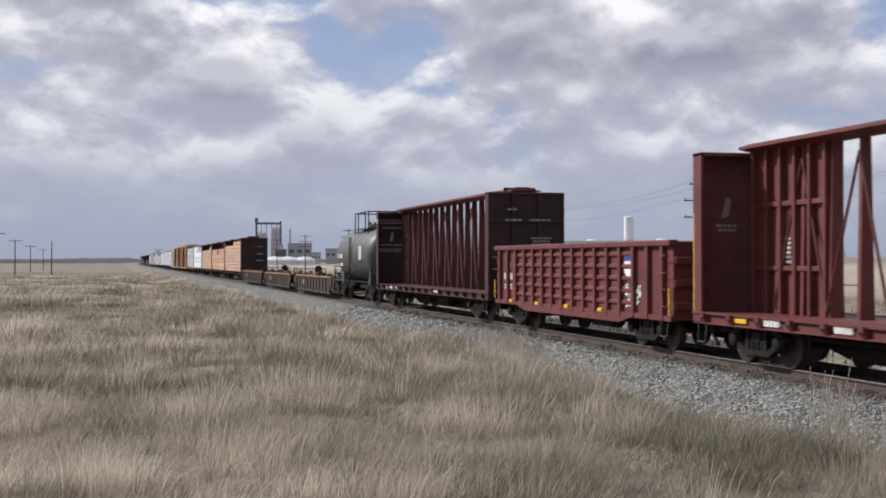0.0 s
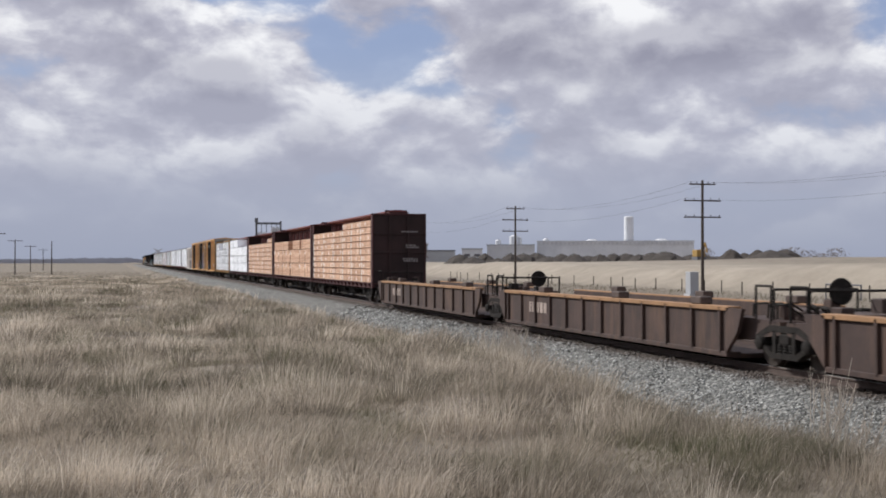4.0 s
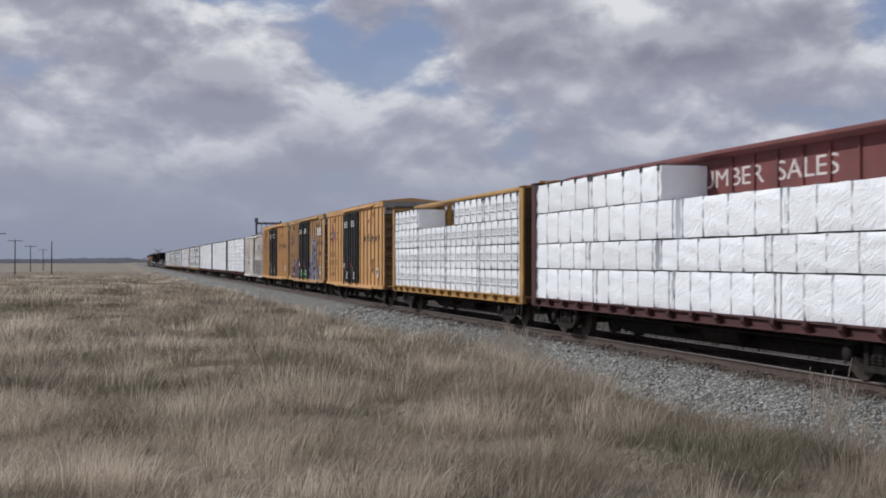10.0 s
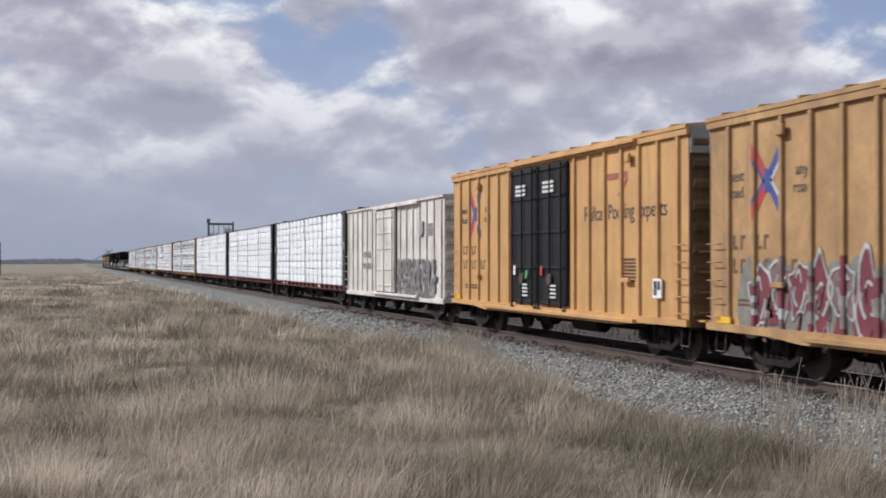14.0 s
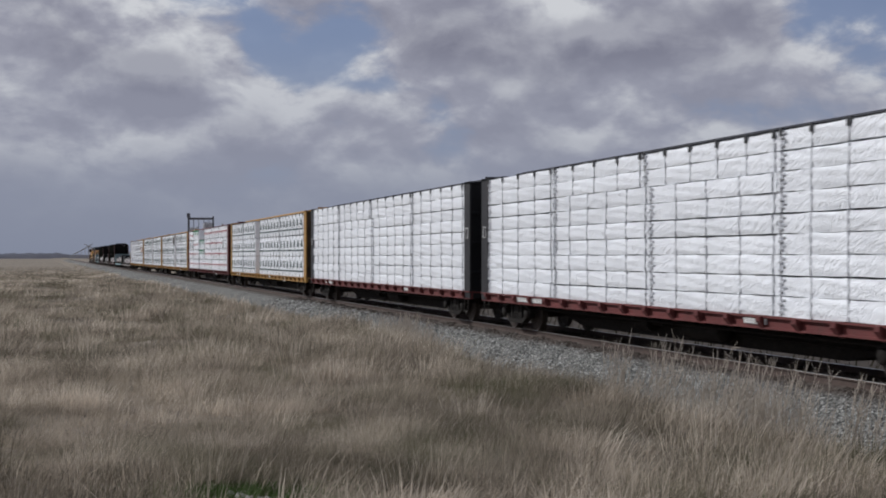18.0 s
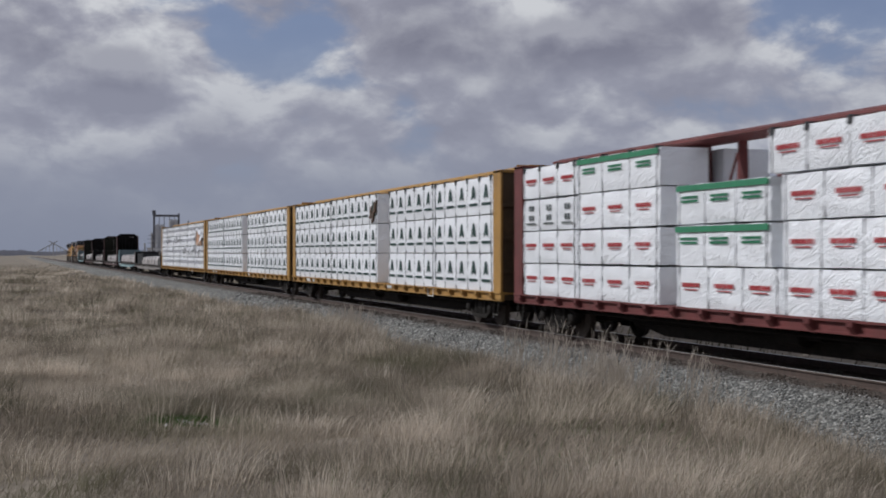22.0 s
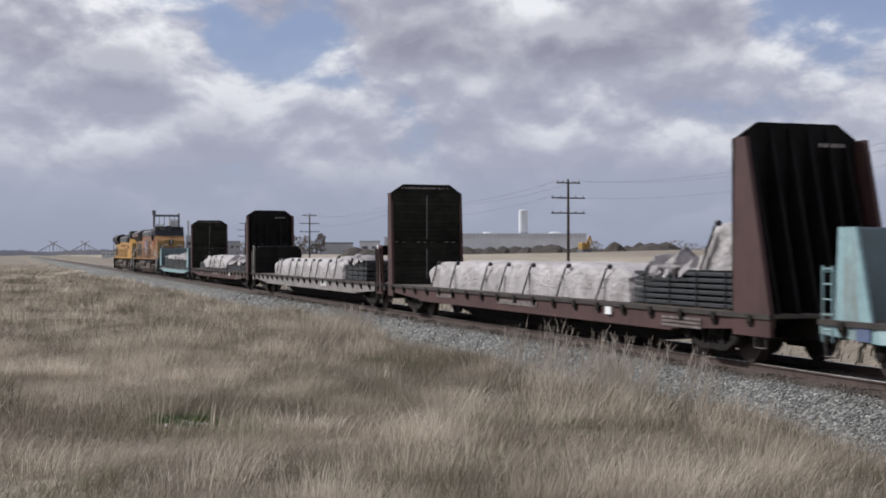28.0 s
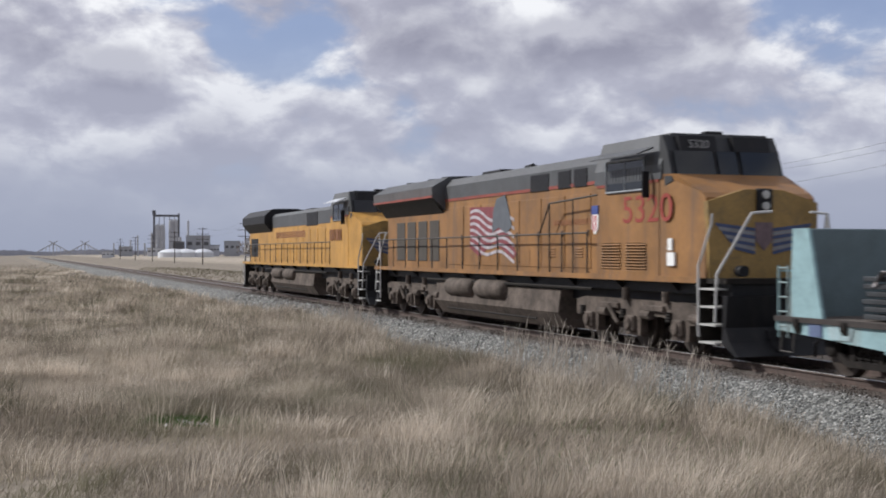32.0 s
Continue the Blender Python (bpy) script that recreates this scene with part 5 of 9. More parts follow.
def print_mesh(kind, length, h, depth, pitch, seed=0):
    """Printed marks on one wrapped bundle; writing stands as bars."""
    key = ("p", kind, round(length, 2), round(h, 2), round(depth, 2), pitch, seed % 2)
    if key in BUNDLES:
        return BUNDLES[key]
    y = -depth / 2 - .042
    s = Shape()
    n = max(1, round(length / pitch))
    mat = tag_pine()
    for k in range(n):
        x = -length / 2 + length * (k + .5) / n + .06 * (seed % 2)
        if kind == "pine":
            pine(s, x, h * .40, h * .37, y)
            for q in range(8):
                xq = x + (q - 3.5) * .088
                s.box(xq - .028, xq + .028, y - .004, y + .01, h * .27 - .04, h * .27 + .04)
        elif kind == "red":
            bars(s, x, h * .55, pitch * .58, .085, y, 1, .5, 7 + k)
            bars(s, x, h * .43, pitch * .42, .022, y, 1, .5, 9)
            mat = tag_red()
        elif kind == "mill":
            bars(s, x - .05, h * .62, pitch * .50, .06, y, 2, .6, 3)
            s.prism([(x + pitch * .27, h * .38), (x + pitch * .42, h * .38), (x + pitch * .37, h * .52), (x + pitch * .37, h * .76), (x + pitch * .32, h * .76), (x + pitch * .32, h * .52)], y - .004, y + .01, "y")
            mat = surface("faded_grey_print", (.36, .36, .40), .6, bump=0)
        elif kind == "faint":
            word_shape(s, "PREMIUM", x, h * .60, pitch * .66, y)
            s.box(x - pitch * .33, x + pitch * .33, y - .002, y + .01, h * .485, h * .495)
            bars(s, x, h * .34, pitch * .55, .035, y, 1, .9, 2)
            mat = surface("grey_pack_print", (.26, .26, .28), .6, bump=0)
        elif kind == "ess":
            for dx, dz in ((-.09, .62), (.09, .62), (-.09, .30), (.09, .30)):
                s.box(x + dx - .05, x + dx + .05, y - .004, y + .01, h * dz, h * dz + .14)
            bars(s, x, h * .2, pitch * .5, .05, y, 1, .5, 3)
            mat = surface("grey_print", (.16, .18, .18), .6, bump=0)
        elif kind == "green":
            s.box(-length / 2 + .03, length / 2 - .03, y - .004, y + .01, h * .82, h * .97) if k == 0 else None
            bars(s, x, h * .66, pitch * .55, .05, y, 2, .6, 3)
            mat = tag_green()
        elif kind == "paper":
            hp = min(h, .36)
            if k == 0:
                s.prism([(-length / 2 + .03, h - hp * .9), (-length / 2 + .16, h - hp * .95), (-length / 2 + .19, h - hp * .2), (-length / 2 + .05, h - hp * .05)], -depth / 2 - .012, -depth / 2 + .01, "y")
            if k % 2 == seed % 2 and h < .5:
                s.prism([(x - .04, h * .3), (x + .06, h * .25), (x + .05, h * .75), (x - .05, h * .7)], -depth / 2 - .012, -depth / 2 + .01, "y")
            mat = surface("white_paper_tag", (.85, .84, .80), .6, bump=0)
        elif kind == "tags":
            if k == 0:
                for q in range(4):
                    z, xx = h * (.14 + .2 * q), -length / 2 + .1 + .07 * (q % 2)
                    s.prism([(xx, z), (xx + .13, z + .02), (xx + .11, z + h * .13), (xx - .01, z + h * .11)], y - .003, y + .012, "y")
            mat = surface("pale_tag", (.46, .47, .50), .6, bump=0)
    me = s.mesh("print", mat)
    BUNDLES[key] = me
    return me


def load(r, l, name, label, category, rows, mat, soft=.015, sag=0.0, pitch=1.0, mark=None, margin=.42, gaps=True, back=True, proud=.018):
    """rows: (bottom, height, [(x0, x1, mark or None)...]) with x in metres from the middle of the car."""
    ob = thing(name, label, category, "loads of the train")
    rolling(ob, (r + l) / 2)
    depth = W - .20
    yc = -(W - .02 - depth / 2)
    rr = random.Random(int(abs(r) * 10))
    for z0, h, spans in rows:
        for x0, x1, mk in spans:
            length = x1 - x0 - .02
            hh, h = h, h - (rr.choice((0, 0, .008, .02)) if sag else 0)
            b = part("lumber_pack", block(mat, length, h, depth, soft, sag), None, ob,
                     at=pose((x0 + x1) / 2, yc + rr.uniform(-.015, .012), z0, 0, 0, rr.uniform(-.25, .25) if sag else 0))
            if pitch:
                tagged(part("strap", straps(length, h, depth, pitch, proud + (.010 if sag else 0), .010 if sag else .011, grey_strap(h) if sag else surface("lumber_band", (.12, .085, .065), .6, vary=.1, bump=0)), None, b), kind="stuff")
                if z0 + h > 4.2 and sag:
                    tagged(part("edge_guard", guards(length, h, depth, pitch), None, b), kind="stuff")
            if mk:
                tagged(part("print", print_mesh(mk, length, h, depth, pitch, rr.randrange(2)), None, b), kind="stuff")
            if back:
                part("lumber_pack", block(mat, length, h, depth, soft, sag), None, ob, at=pose((x0 + x1) / 2, -yc, z0, 0, 0, 180))
            h = hh
    return ob


def split(x0, x1, n, mk=None, jitter=0.0, seed=0):
    rr = random.Random(seed)
    cuts = [x0] + [x0 + (x1 - x0) * (k + rr.uniform(-jitter, jitter)) / n for k in range(1, n)] + [x1]
    return [(a, b, mk) for a, b in zip(cuts, cuts[1:])]


Z0 = 1.15


def layers(n, top, spans, gap=.035):
    h = (top - Z0) / n
    return [(Z0 + k * h, h - gap, spans(k) if callable(spans) else spans) for k in range(n)]


# two empty cars at the head
CARS_EMPTY = []
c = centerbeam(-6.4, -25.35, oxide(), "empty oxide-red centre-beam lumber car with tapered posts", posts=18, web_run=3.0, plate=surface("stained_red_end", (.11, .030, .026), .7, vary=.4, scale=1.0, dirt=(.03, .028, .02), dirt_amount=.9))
part("faded_notice", Shape().box(-8.25, -7.72, -.072, -.05, 2.2, 3.22), surface("scuffed_pale_red", (.20, .075, .065), .7, vary=.3, scale=5, bump=0), c)
part("notice_mark", Shape().prism([(-8.08, 2.85), (-7.95, 2.9), (-7.85, 3.2), (-7.96, 3.18)], -.078, -.05, "y").prism([(-8.1, 2.2), (-8.0, 2.2), (-7.92, 2.45), (-8.02, 2.5)], -.078, -.05, "y"), tag_white(), c)
CARS_EMPTY.append(c)
sign_bars(c, -6.2, 1.03, .9, .12, seed=5); sign_bars(c, -3.6, 1.03, .6, .12, seed=6)
for x in (-7.4, -2.0):
    part("reflector", Shape().box(x - .3, x + .3, -W - .005, -W + .01, .98, 1.07), tag_yellow(), c)
part("grab_stripe", Shape().box(-9.45, -9.42, -W - .006, -W + .005, 1.1, 3.2), tag_yellow(), c)
c = centerbeam(-41.01, -59.97, oxide_dark(), "empty dark red centre-beam lumber car with diagonal braces", posts=18, chord=oxide())
CARS_EMPTY.append(c)
end_stencil(c, 18.96, [(-.5, 3.55, .5), (.45, 3.55, .7), (-.5, 3.9, .35), (.5, 2.95, .7), (.5, 2.85, .6), (.5, 2.75, .65)])
sign_bars(c, -6.0, 1.03, 2.2, .1, seed=8); sign_bars(c, 2.0, 1.03, 1.2, .08, seed=9)
part("warning_sign", bars(Shape(), -9.3, 4.1, .34, .06, -W - .003, 2, .8, 3), tag_white(), c)

# warning signs on the inner faces of the trailing end walls
for car_, L_ in ((CARS_EMPTY[0], 18.95), (CARS_EMPTY[1], 18.96)):
    sg = Shape()
    for z, wd in ((2.95, .5), (2.85, .4)) if L_ == 18.95 else ((4.1, 1.3), (3.98, 1.1), (3.75, .9), (2.95, 1.5), (2.75, 1.4), (2.65, 1.2)):
        t = -.6 - wd / 2
        rr_ = random.Random(int(z * 100))
        while t < -.6 + wd / 2:
            d = rr_.uniform(.06, .18)
            sg.box(-L_ / 2 + .098, -L_ / 2 + .108, t, t + d - .03, z - .03, z + .03)
            t += d
    sg.prism([(-.72, 3.1), (-.55, 3.15), (-.5, 3.5), (-.62, 3.55), (-.66, 3.35)], -L_ / 2 + .098, -L_ / 2 + .108, "x")
    part("warning_sign", sg, surface("faded_white_stencil", (.24, .20, .19), .7, bump=0), car_)

# three cars of bare lumber
def lumber_rows(n, hi, split_x, low_skip, cols_l, cols_r, L, margin=.42):
    h = (hi - Z0) / n
    rows = []
    for k in range(n):
        spans = [] if k >= n - low_skip else split(-L / 2 + margin, split_x, cols_l, "paper", .12, k // 3)
        spans += split(split_x, L / 2 - margin, cols_r, "paper", .1, 40 + k // 4)
        rows.append((Z0 + k * h, h - .03, spans))
    return rows


lumber_label = "banded bundles of bare sawn lumber stacked on a car"
c = centerbeam(-129.11, -148.68, oxide_dark(), "dark red centre-beam car loaded with bare lumber", posts=18, chord=oxide())
end_stencil(c, 19.57, [(.5, 3.6, .8), (.55, 2.95, .5), (.6, 2.85, .6), (.5, 2.3, .7), (.5, 2.2, .6)])
load(-129.11, -148.68, "lumber_load", lumber_label, "lumber", lumber_rows(9, 4.2, 1.2, 1, 3, 3, 19.57), lumber_mat(), pitch=1.15, proud=.008)
c = centerbeam(-149.27, -169.46, oxide_dark(), "dark red centre-beam car part-loaded with lumber", posts=18, chord=oxide())
rows = []
h3 = .92
for k in range(3):
    rows.append((Z0 + k * h3, h3 - .035, split(-9.68, -4.7, 2 if k < 2 else 1, "paper") + split(-4.6, -.5, 2, "paper") + split(-.2, 4.5, 1, "paper") + (split(5.2, 9.68, 1, "paper") if k == 2 else split(4.55, 9.68, 2, "paper"))))
rows[2] = (Z0 + 2 * h3, .6, [(-9.68, -6.9, None), (-6.7, -1.3, None), (1.0, 4.6, None), (5.3, 6.2, None), (6.25, 9.68, None)])
load(-149.27, -169.46, "lumber_load", "tall bundles of sawn lumber with gaps between them", "lumber", rows, lumber_mat(), pitch=1.2, proud=.008)
c = centerbeam(-170.24, -189.71, oxide_dark(), "dark red centre-beam car stacked with lumber", posts=18, chord=oxide())
load(-170.24, -189.71, "lumber_load", lumber_label, "lumber", lumber_rows(8, 4.02, 6.2, 1, 4, 1, 19.47), lumber_mat(), pitch=1.1, proud=.008)

# wrapped loads
c = centerbeam(-190.54, -210.39, oxide_dark(), "dark red centre-beam car with white wrapped lumber", posts=18, chord=oxide())
L = 19.85
web = part("name_web", Shape().box(-2.4, 9.5, -.16, -.11, 3.5, 4.5), oxide(), c)
for k in range(9):
    part("web_rib", Shape().box(.6 + k, .68 + k, -.2, -.15, 3.55, 4.45, .01), oxide(), web)
lettering("LUMBER  SALES", .56, surface("worn_white_lettering", (.55, .50, .48), .7, vary=.3, scale=9, bump=0), web, (1.8, -.165, 4.0), width=6.2)
load(-190.54, -210.39, "wrapped_lumber_load", "large white plastic-wrapped lumber packs, top tier half empty", "wrapped lumber",
     [(Z0, .82, split(-9.5, 9.5, 4)), (2.0, .68, split(-9.5, -.9, 2) + split(-.7, 9.5, 2)), (2.71, .84, split(-9.5, .2, 2) + split(.5, 9.5, 2)), (3.58, .8, split(-9.5, -.6, 2))],
     white_wrap(), sag=.03, pitch=1.0)
c = centerbeam(-211.22, -230.25, flat_yellow(), "yellow centre-beam car with printed white lumber packs", posts=16)
load(-211.22, -230.25, "wrapped_lumber_load", "white printed lumber packs with an empty space in the top tier", "wrapped lumber",
     [(Z0, .78, split(-9.1, 9.1, 4, "faint")), (1.95, .78, split(-9.1, 9.1, 4, "faint")), (2.75, .74, split(-9.1, 9.1, 4, "faint")), (3.52, .78, split(-9.1, -4.5, 1, "faint") + split(1.2, 9.1, 2, "faint"))],
     white_wrap_fine(), sag=.02, pitch=.82)
for r, l, cols, label in ((-299.35, -319.5, 4, "dark-ended centre-beam car stacked high with thin white lumber packs"), (-320.64, -342.73, 4, "red-sill centre-beam car filled with thin white lumber packs"),
                          (-343.84, -368.54, 4, "red-sill centre-beam car stacked with long white lumber packs")):
    L = r - l
    c = centerbeam(r, l, black_paint(), label, depth=.55, posts=18, sill=oxide(), cheek=surface("dull_black_cheek", (.018, .018, .021), .6, scale=1.2, dirt=(.08, .075, .07), dirt_amount=.5, streak=True))
    for s in (-1, 1):
        part("placard", Shape().path([(s * (L / 2 - .28) - .11, -W - .004, 2.75), (s * (L / 2 - .28) + .11, -W - .004, 2.75), (s * (L / 2 - .28) + .11, -W - .004, 3.05), (s * (L / 2 - .28) - .11, -W - .004, 3.05), (s * (L / 2 - .28) - .11, -W - .004, 2.75)], .012, 4), tag_white(), c)
    sign_bars(c, -L * .32, 1.03, 1.9, .12, seed=int(L * 7)); sign_bars(c, L * .2, 1.03, .8, .1, seed=int(L * 3))
    m = L / 2 - .58
    load(r, l, "wrapped_lumber_load", "nine tiers of white wrapped lumber packs with dark straps", "wrapped lumber",
         layers(9, 4.42, lambda k, m=m, cols=cols: split(-m, m, cols, "tags", .06, 3 + (k > 6)), .008), white_wrap(), sag=.022, pitch=1.15)
# yellow and red cars with printed packs
def tiers(n, cuts, mk, top=4.38):
    h = (top - Z0) / n
    return [(Z0 + k * h, h - .03, [s for a, b, c in cuts for s in split(a, b, c, mk)]) for k in range(n)]


for r, l, g0, g1, label in ((-369.82, -397.15, -2.64, -.97, "yellow centre-beam car with fir-printed white lumber packs"),
                            (-426.22, -453.5, 1.16, 2.64, "yellow centre-beam car carrying printed packs, one wrap torn"),
                            (-454.29, -481.89, .56, 2.15, "yellow centre-beam car with a gap between its printed packs")):
    L = r - l
    m = L / 2 - .62
    c = centerbeam(r, l, flat_yellow(), label, depth=.58, posts=18)
    sign_bars(c, -L * .36, 1.03, 1.6, .12, seed=int(L)); sign_bars(c, 2.6, 1.03, .9, .1, seed=7)
    part("placard", Shape().path([(7.2, -W - .01, .86), (7.75, -W - .01, .86), (7.75, -W - .01, 1.12), (7.2, -W - .01, 1.12), (7.2, -W - .01, .86)], .016, 4), tag_white(), c)
    ld = load(r, l, "wrapped_lumber_load", "three tiers of white packs printed with dark fir trees", "wrapped lumber",
              tiers(3, ((-m, g0, 2), (g1, m, 2)), "pine"), white_wrap_fine(), sag=.025, pitch=1.02)
    if r == -426.22:
        torn = Shape()
        for k, (x, z) in enumerate(((.2, 3.45), (.55, 3.3), (.85, 3.62))):
            torn.prism([(x, z), (x + .25, z + .1), (x + .4, z + .5), (x + .12, z + .38)], -W - .05 - .02 * k, -W - .01, "y")
        part("torn_wrap", torn, surface("brown_board", (.11, .07, .05), .8), ld, "torn flap showing brown board")
# red-marked packs
r, l = -398.49, -425.22
c = centerbeam(r, l, oxide(), "oxide-red centre-beam car with white packs marked in red", depth=.55, posts=18, sill=oxide())
sign_bars(c, 5.0, 1.03, 1.2, .08, seed=11)
part("placard", Shape().box(6.5, 6.95, -W - .012, -W + .01, .84, 1.14), tag_white(), c)
m = 12.75
h = (4.42 - Z0) / 4
load(r, l, "wrapped_lumber_load", "four tiers of white lumber packs with red and green print", "wrapped lumber", [
    (Z0, h - .03, split(-m, -9.4, 1, "red") + split(-9.35, -5.3, 1, "red") + split(-4.6, -.9, 1, "red") + split(-.85, m, 3, "red")),
    (Z0 + h, h - .03, split(-m, -9.4, 1, "red") + split(-9.35, -5.3, 1, "red") + split(-4.6, -1.2, 1, "green") + split(-.85, m, 3, "red")),
    (Z0 + 2 * h, h - .03, split(-m, -9.4, 1, "ess") + split(-9.35, -5.3, 1, "red") + split(-4.6, -1.2, 1, "green") + split(-.85, m - 2.4, 3, "red") + split(m - 2.35, m, 1, "ess")),
    (Z0 + 3 * h, h - .03, split(-m, -9.4, 1, "red") + split(-9.35, -5.3, 1, "green") + split(-1.3, m, 3, "red"))], white_wrap_fine(), sag=.025, pitch=1.2)
# mill-marked packs, torn open near the end
r, l = -482.55, -509.34
c = centerbeam(r, l, flat_yellow(), "yellow centre-beam car with torn white lumber packs", depth=.6, posts=18)
sign_bars(c, 4.7, 1.03, .8, .1, seed=3)
part("placard", Shape().path([(6.6, -W - .01, .86), (7.1, -W - .01, .86), (7.1, -W - .01, 1.12), (6.6, -W - .01, 1.12), (6.6, -W - .01, .86)], .016, 4), tag_white(), c)
m = 12.75
ld = load(r, l, "wrapped_lumber_load", "four tiers of white mill-printed packs, wrap torn and flapping", "wrapped lumber",
          tiers(4, ((-m, -9.1, 1), (-8.9, m, 5)), "mill", 4.36), white_wrap_fine(), sag=.03, pitch=.95)


def tear(x):
    """Height of the tear's upper edge over the pack's foot."""
    u = (x - 9.15) / 2.85
    return max(0, .98 * min(1, (u / .2) ** .55 if u > 0 else 0) - .62 * max(0, u - .25) ** 1.2)


hole = part("exposed_lumber", Shape().box(9.2, 11.95, -W - .03, -W + .02, 2.78, 2.82), lumber_mat(), ld, "bare boards showing through the torn wrap")
for k in range(18):
    z = 2.82 + k * .052
    xs = [9.15 + q * .05 for q in range(58) if tear(9.15 + q * .05) > z - 2.79]
    if xs:
        part("board", Shape().box(min(xs), max(xs), -W - .045 - .006 * (k % 3), -W + .02, z, z + .047), lumber_mat(), hole)


def torn_sheet(x, z, w, h, seed, mat, hang=.16, lean=.3):
    """A loose corner of film: a folded sheet that stands off the pack."""
    rr = random.Random(seed)
    nx, nz = 12, 8
    ph = [rr.uniform(0, 6) for _ in range(4)]
    pts = []
    for side in (0, .006):
        for i in range(nx + 1):
            for j in range(nz + 1):
                u, v = i / nx, j / nz
                taper = 1 - .75 * v * abs(u - .3)
                fold = .035 * math.sin(u * 11 + v * 3 + ph[0]) + .022 * math.sin(u * 19 - v * 5 + ph[1])
                pts.append((x + w * (u + lean * v * (1 - u)), -W - .05 + side - (hang * v ** 1.3 + fold * (.3 + v)) * (.4 + .6 * math.sin(u * 3.1)), z - h * v * taper + .03 * math.sin(u * 7 + ph[2])))
    k = (nx + 1) * (nz + 1)
    f = []
    for i in range(nx):
        for j in range(nz):
            q = i * (nz + 1) + j
            f.append((q, q + 1, q + nz + 2, q + nz + 1))
            f.append((k + q, k + q + nz + 1, k + q + nz + 2, k + q + 1))
    part("torn_flap", Shape().add(pts, f), mat, ld, "loose white flap of torn wrap", smooth="all")


# rolled-back film round the tear
for j, (dz, rad, m_) in enumerate(((.05, .055, white_wrap_fine()), (.13, .045, white_wrap_fine()), (.0, .03, surface("torn_brown_lining", (.20, .15, .11), .8, bump=0)))):
    rim = Shape()
    rr = random.Random(j + 3)
    last = None
    for q in range(46):
        x = 9.16 + 2.8 * (q / 45) ** (1.5 if q < 46 else 1)
        pnt = (x, -W - .06 - .02 * math.sin(q * .9 + j), 2.80 + tear(x) + dz + .015 * math.sin(q * 1.7 + j))
        if last and not (j == 2 and x > 10.2):
            rim.tube(last, pnt, rad * rr.uniform(.6, 1.2), 7, rad * rr.uniform(.6, 1.2))
        last = pnt
    part("torn_edge", rim, m_, ld, "rolled torn edge of the wrap", smooth="all")
for k in range(7):   # shreds at the tear's steep side
    q = k / 6
    part("shred", Shape().path([(9.55 - .25 * q, -W - .07, 3.72 - .1 * q), (9.28 - .2 * q, -W - .10, 3.3 + .05 * math.sin(k)), (9.25 - .15 * q, -W - .06, 2.9)], .018, 5), MATS["torn_brown_lining"] if k % 2 else grey_wrap_shade(), ld)
torn_sheet(11.3, 3.55, 1.2, .75, 2, white_wrap_fine(), .2, .2)
torn_sheet(10.2, 3.78, 1.5, .34, 5, white_wrap_fine(), .12, .5)
rr = random.Random(8)
for k in range(11):
    x, z = -7.6 + k * 1.75 + rr.uniform(-.5, .5), rr.choice((1.85, 2.68, 2.68, 3.5))
    # every third flap is grey, the shadow of its folds put into the colour
    torn_sheet(x, z, rr.uniform(.45, .8), rr.uniform(.35, .6), 20 + k, white_wrap_fine() if k % 3 else grey_wrap_shade(), rr.uniform(.06, .13), rr.uniform(-.6, .6))
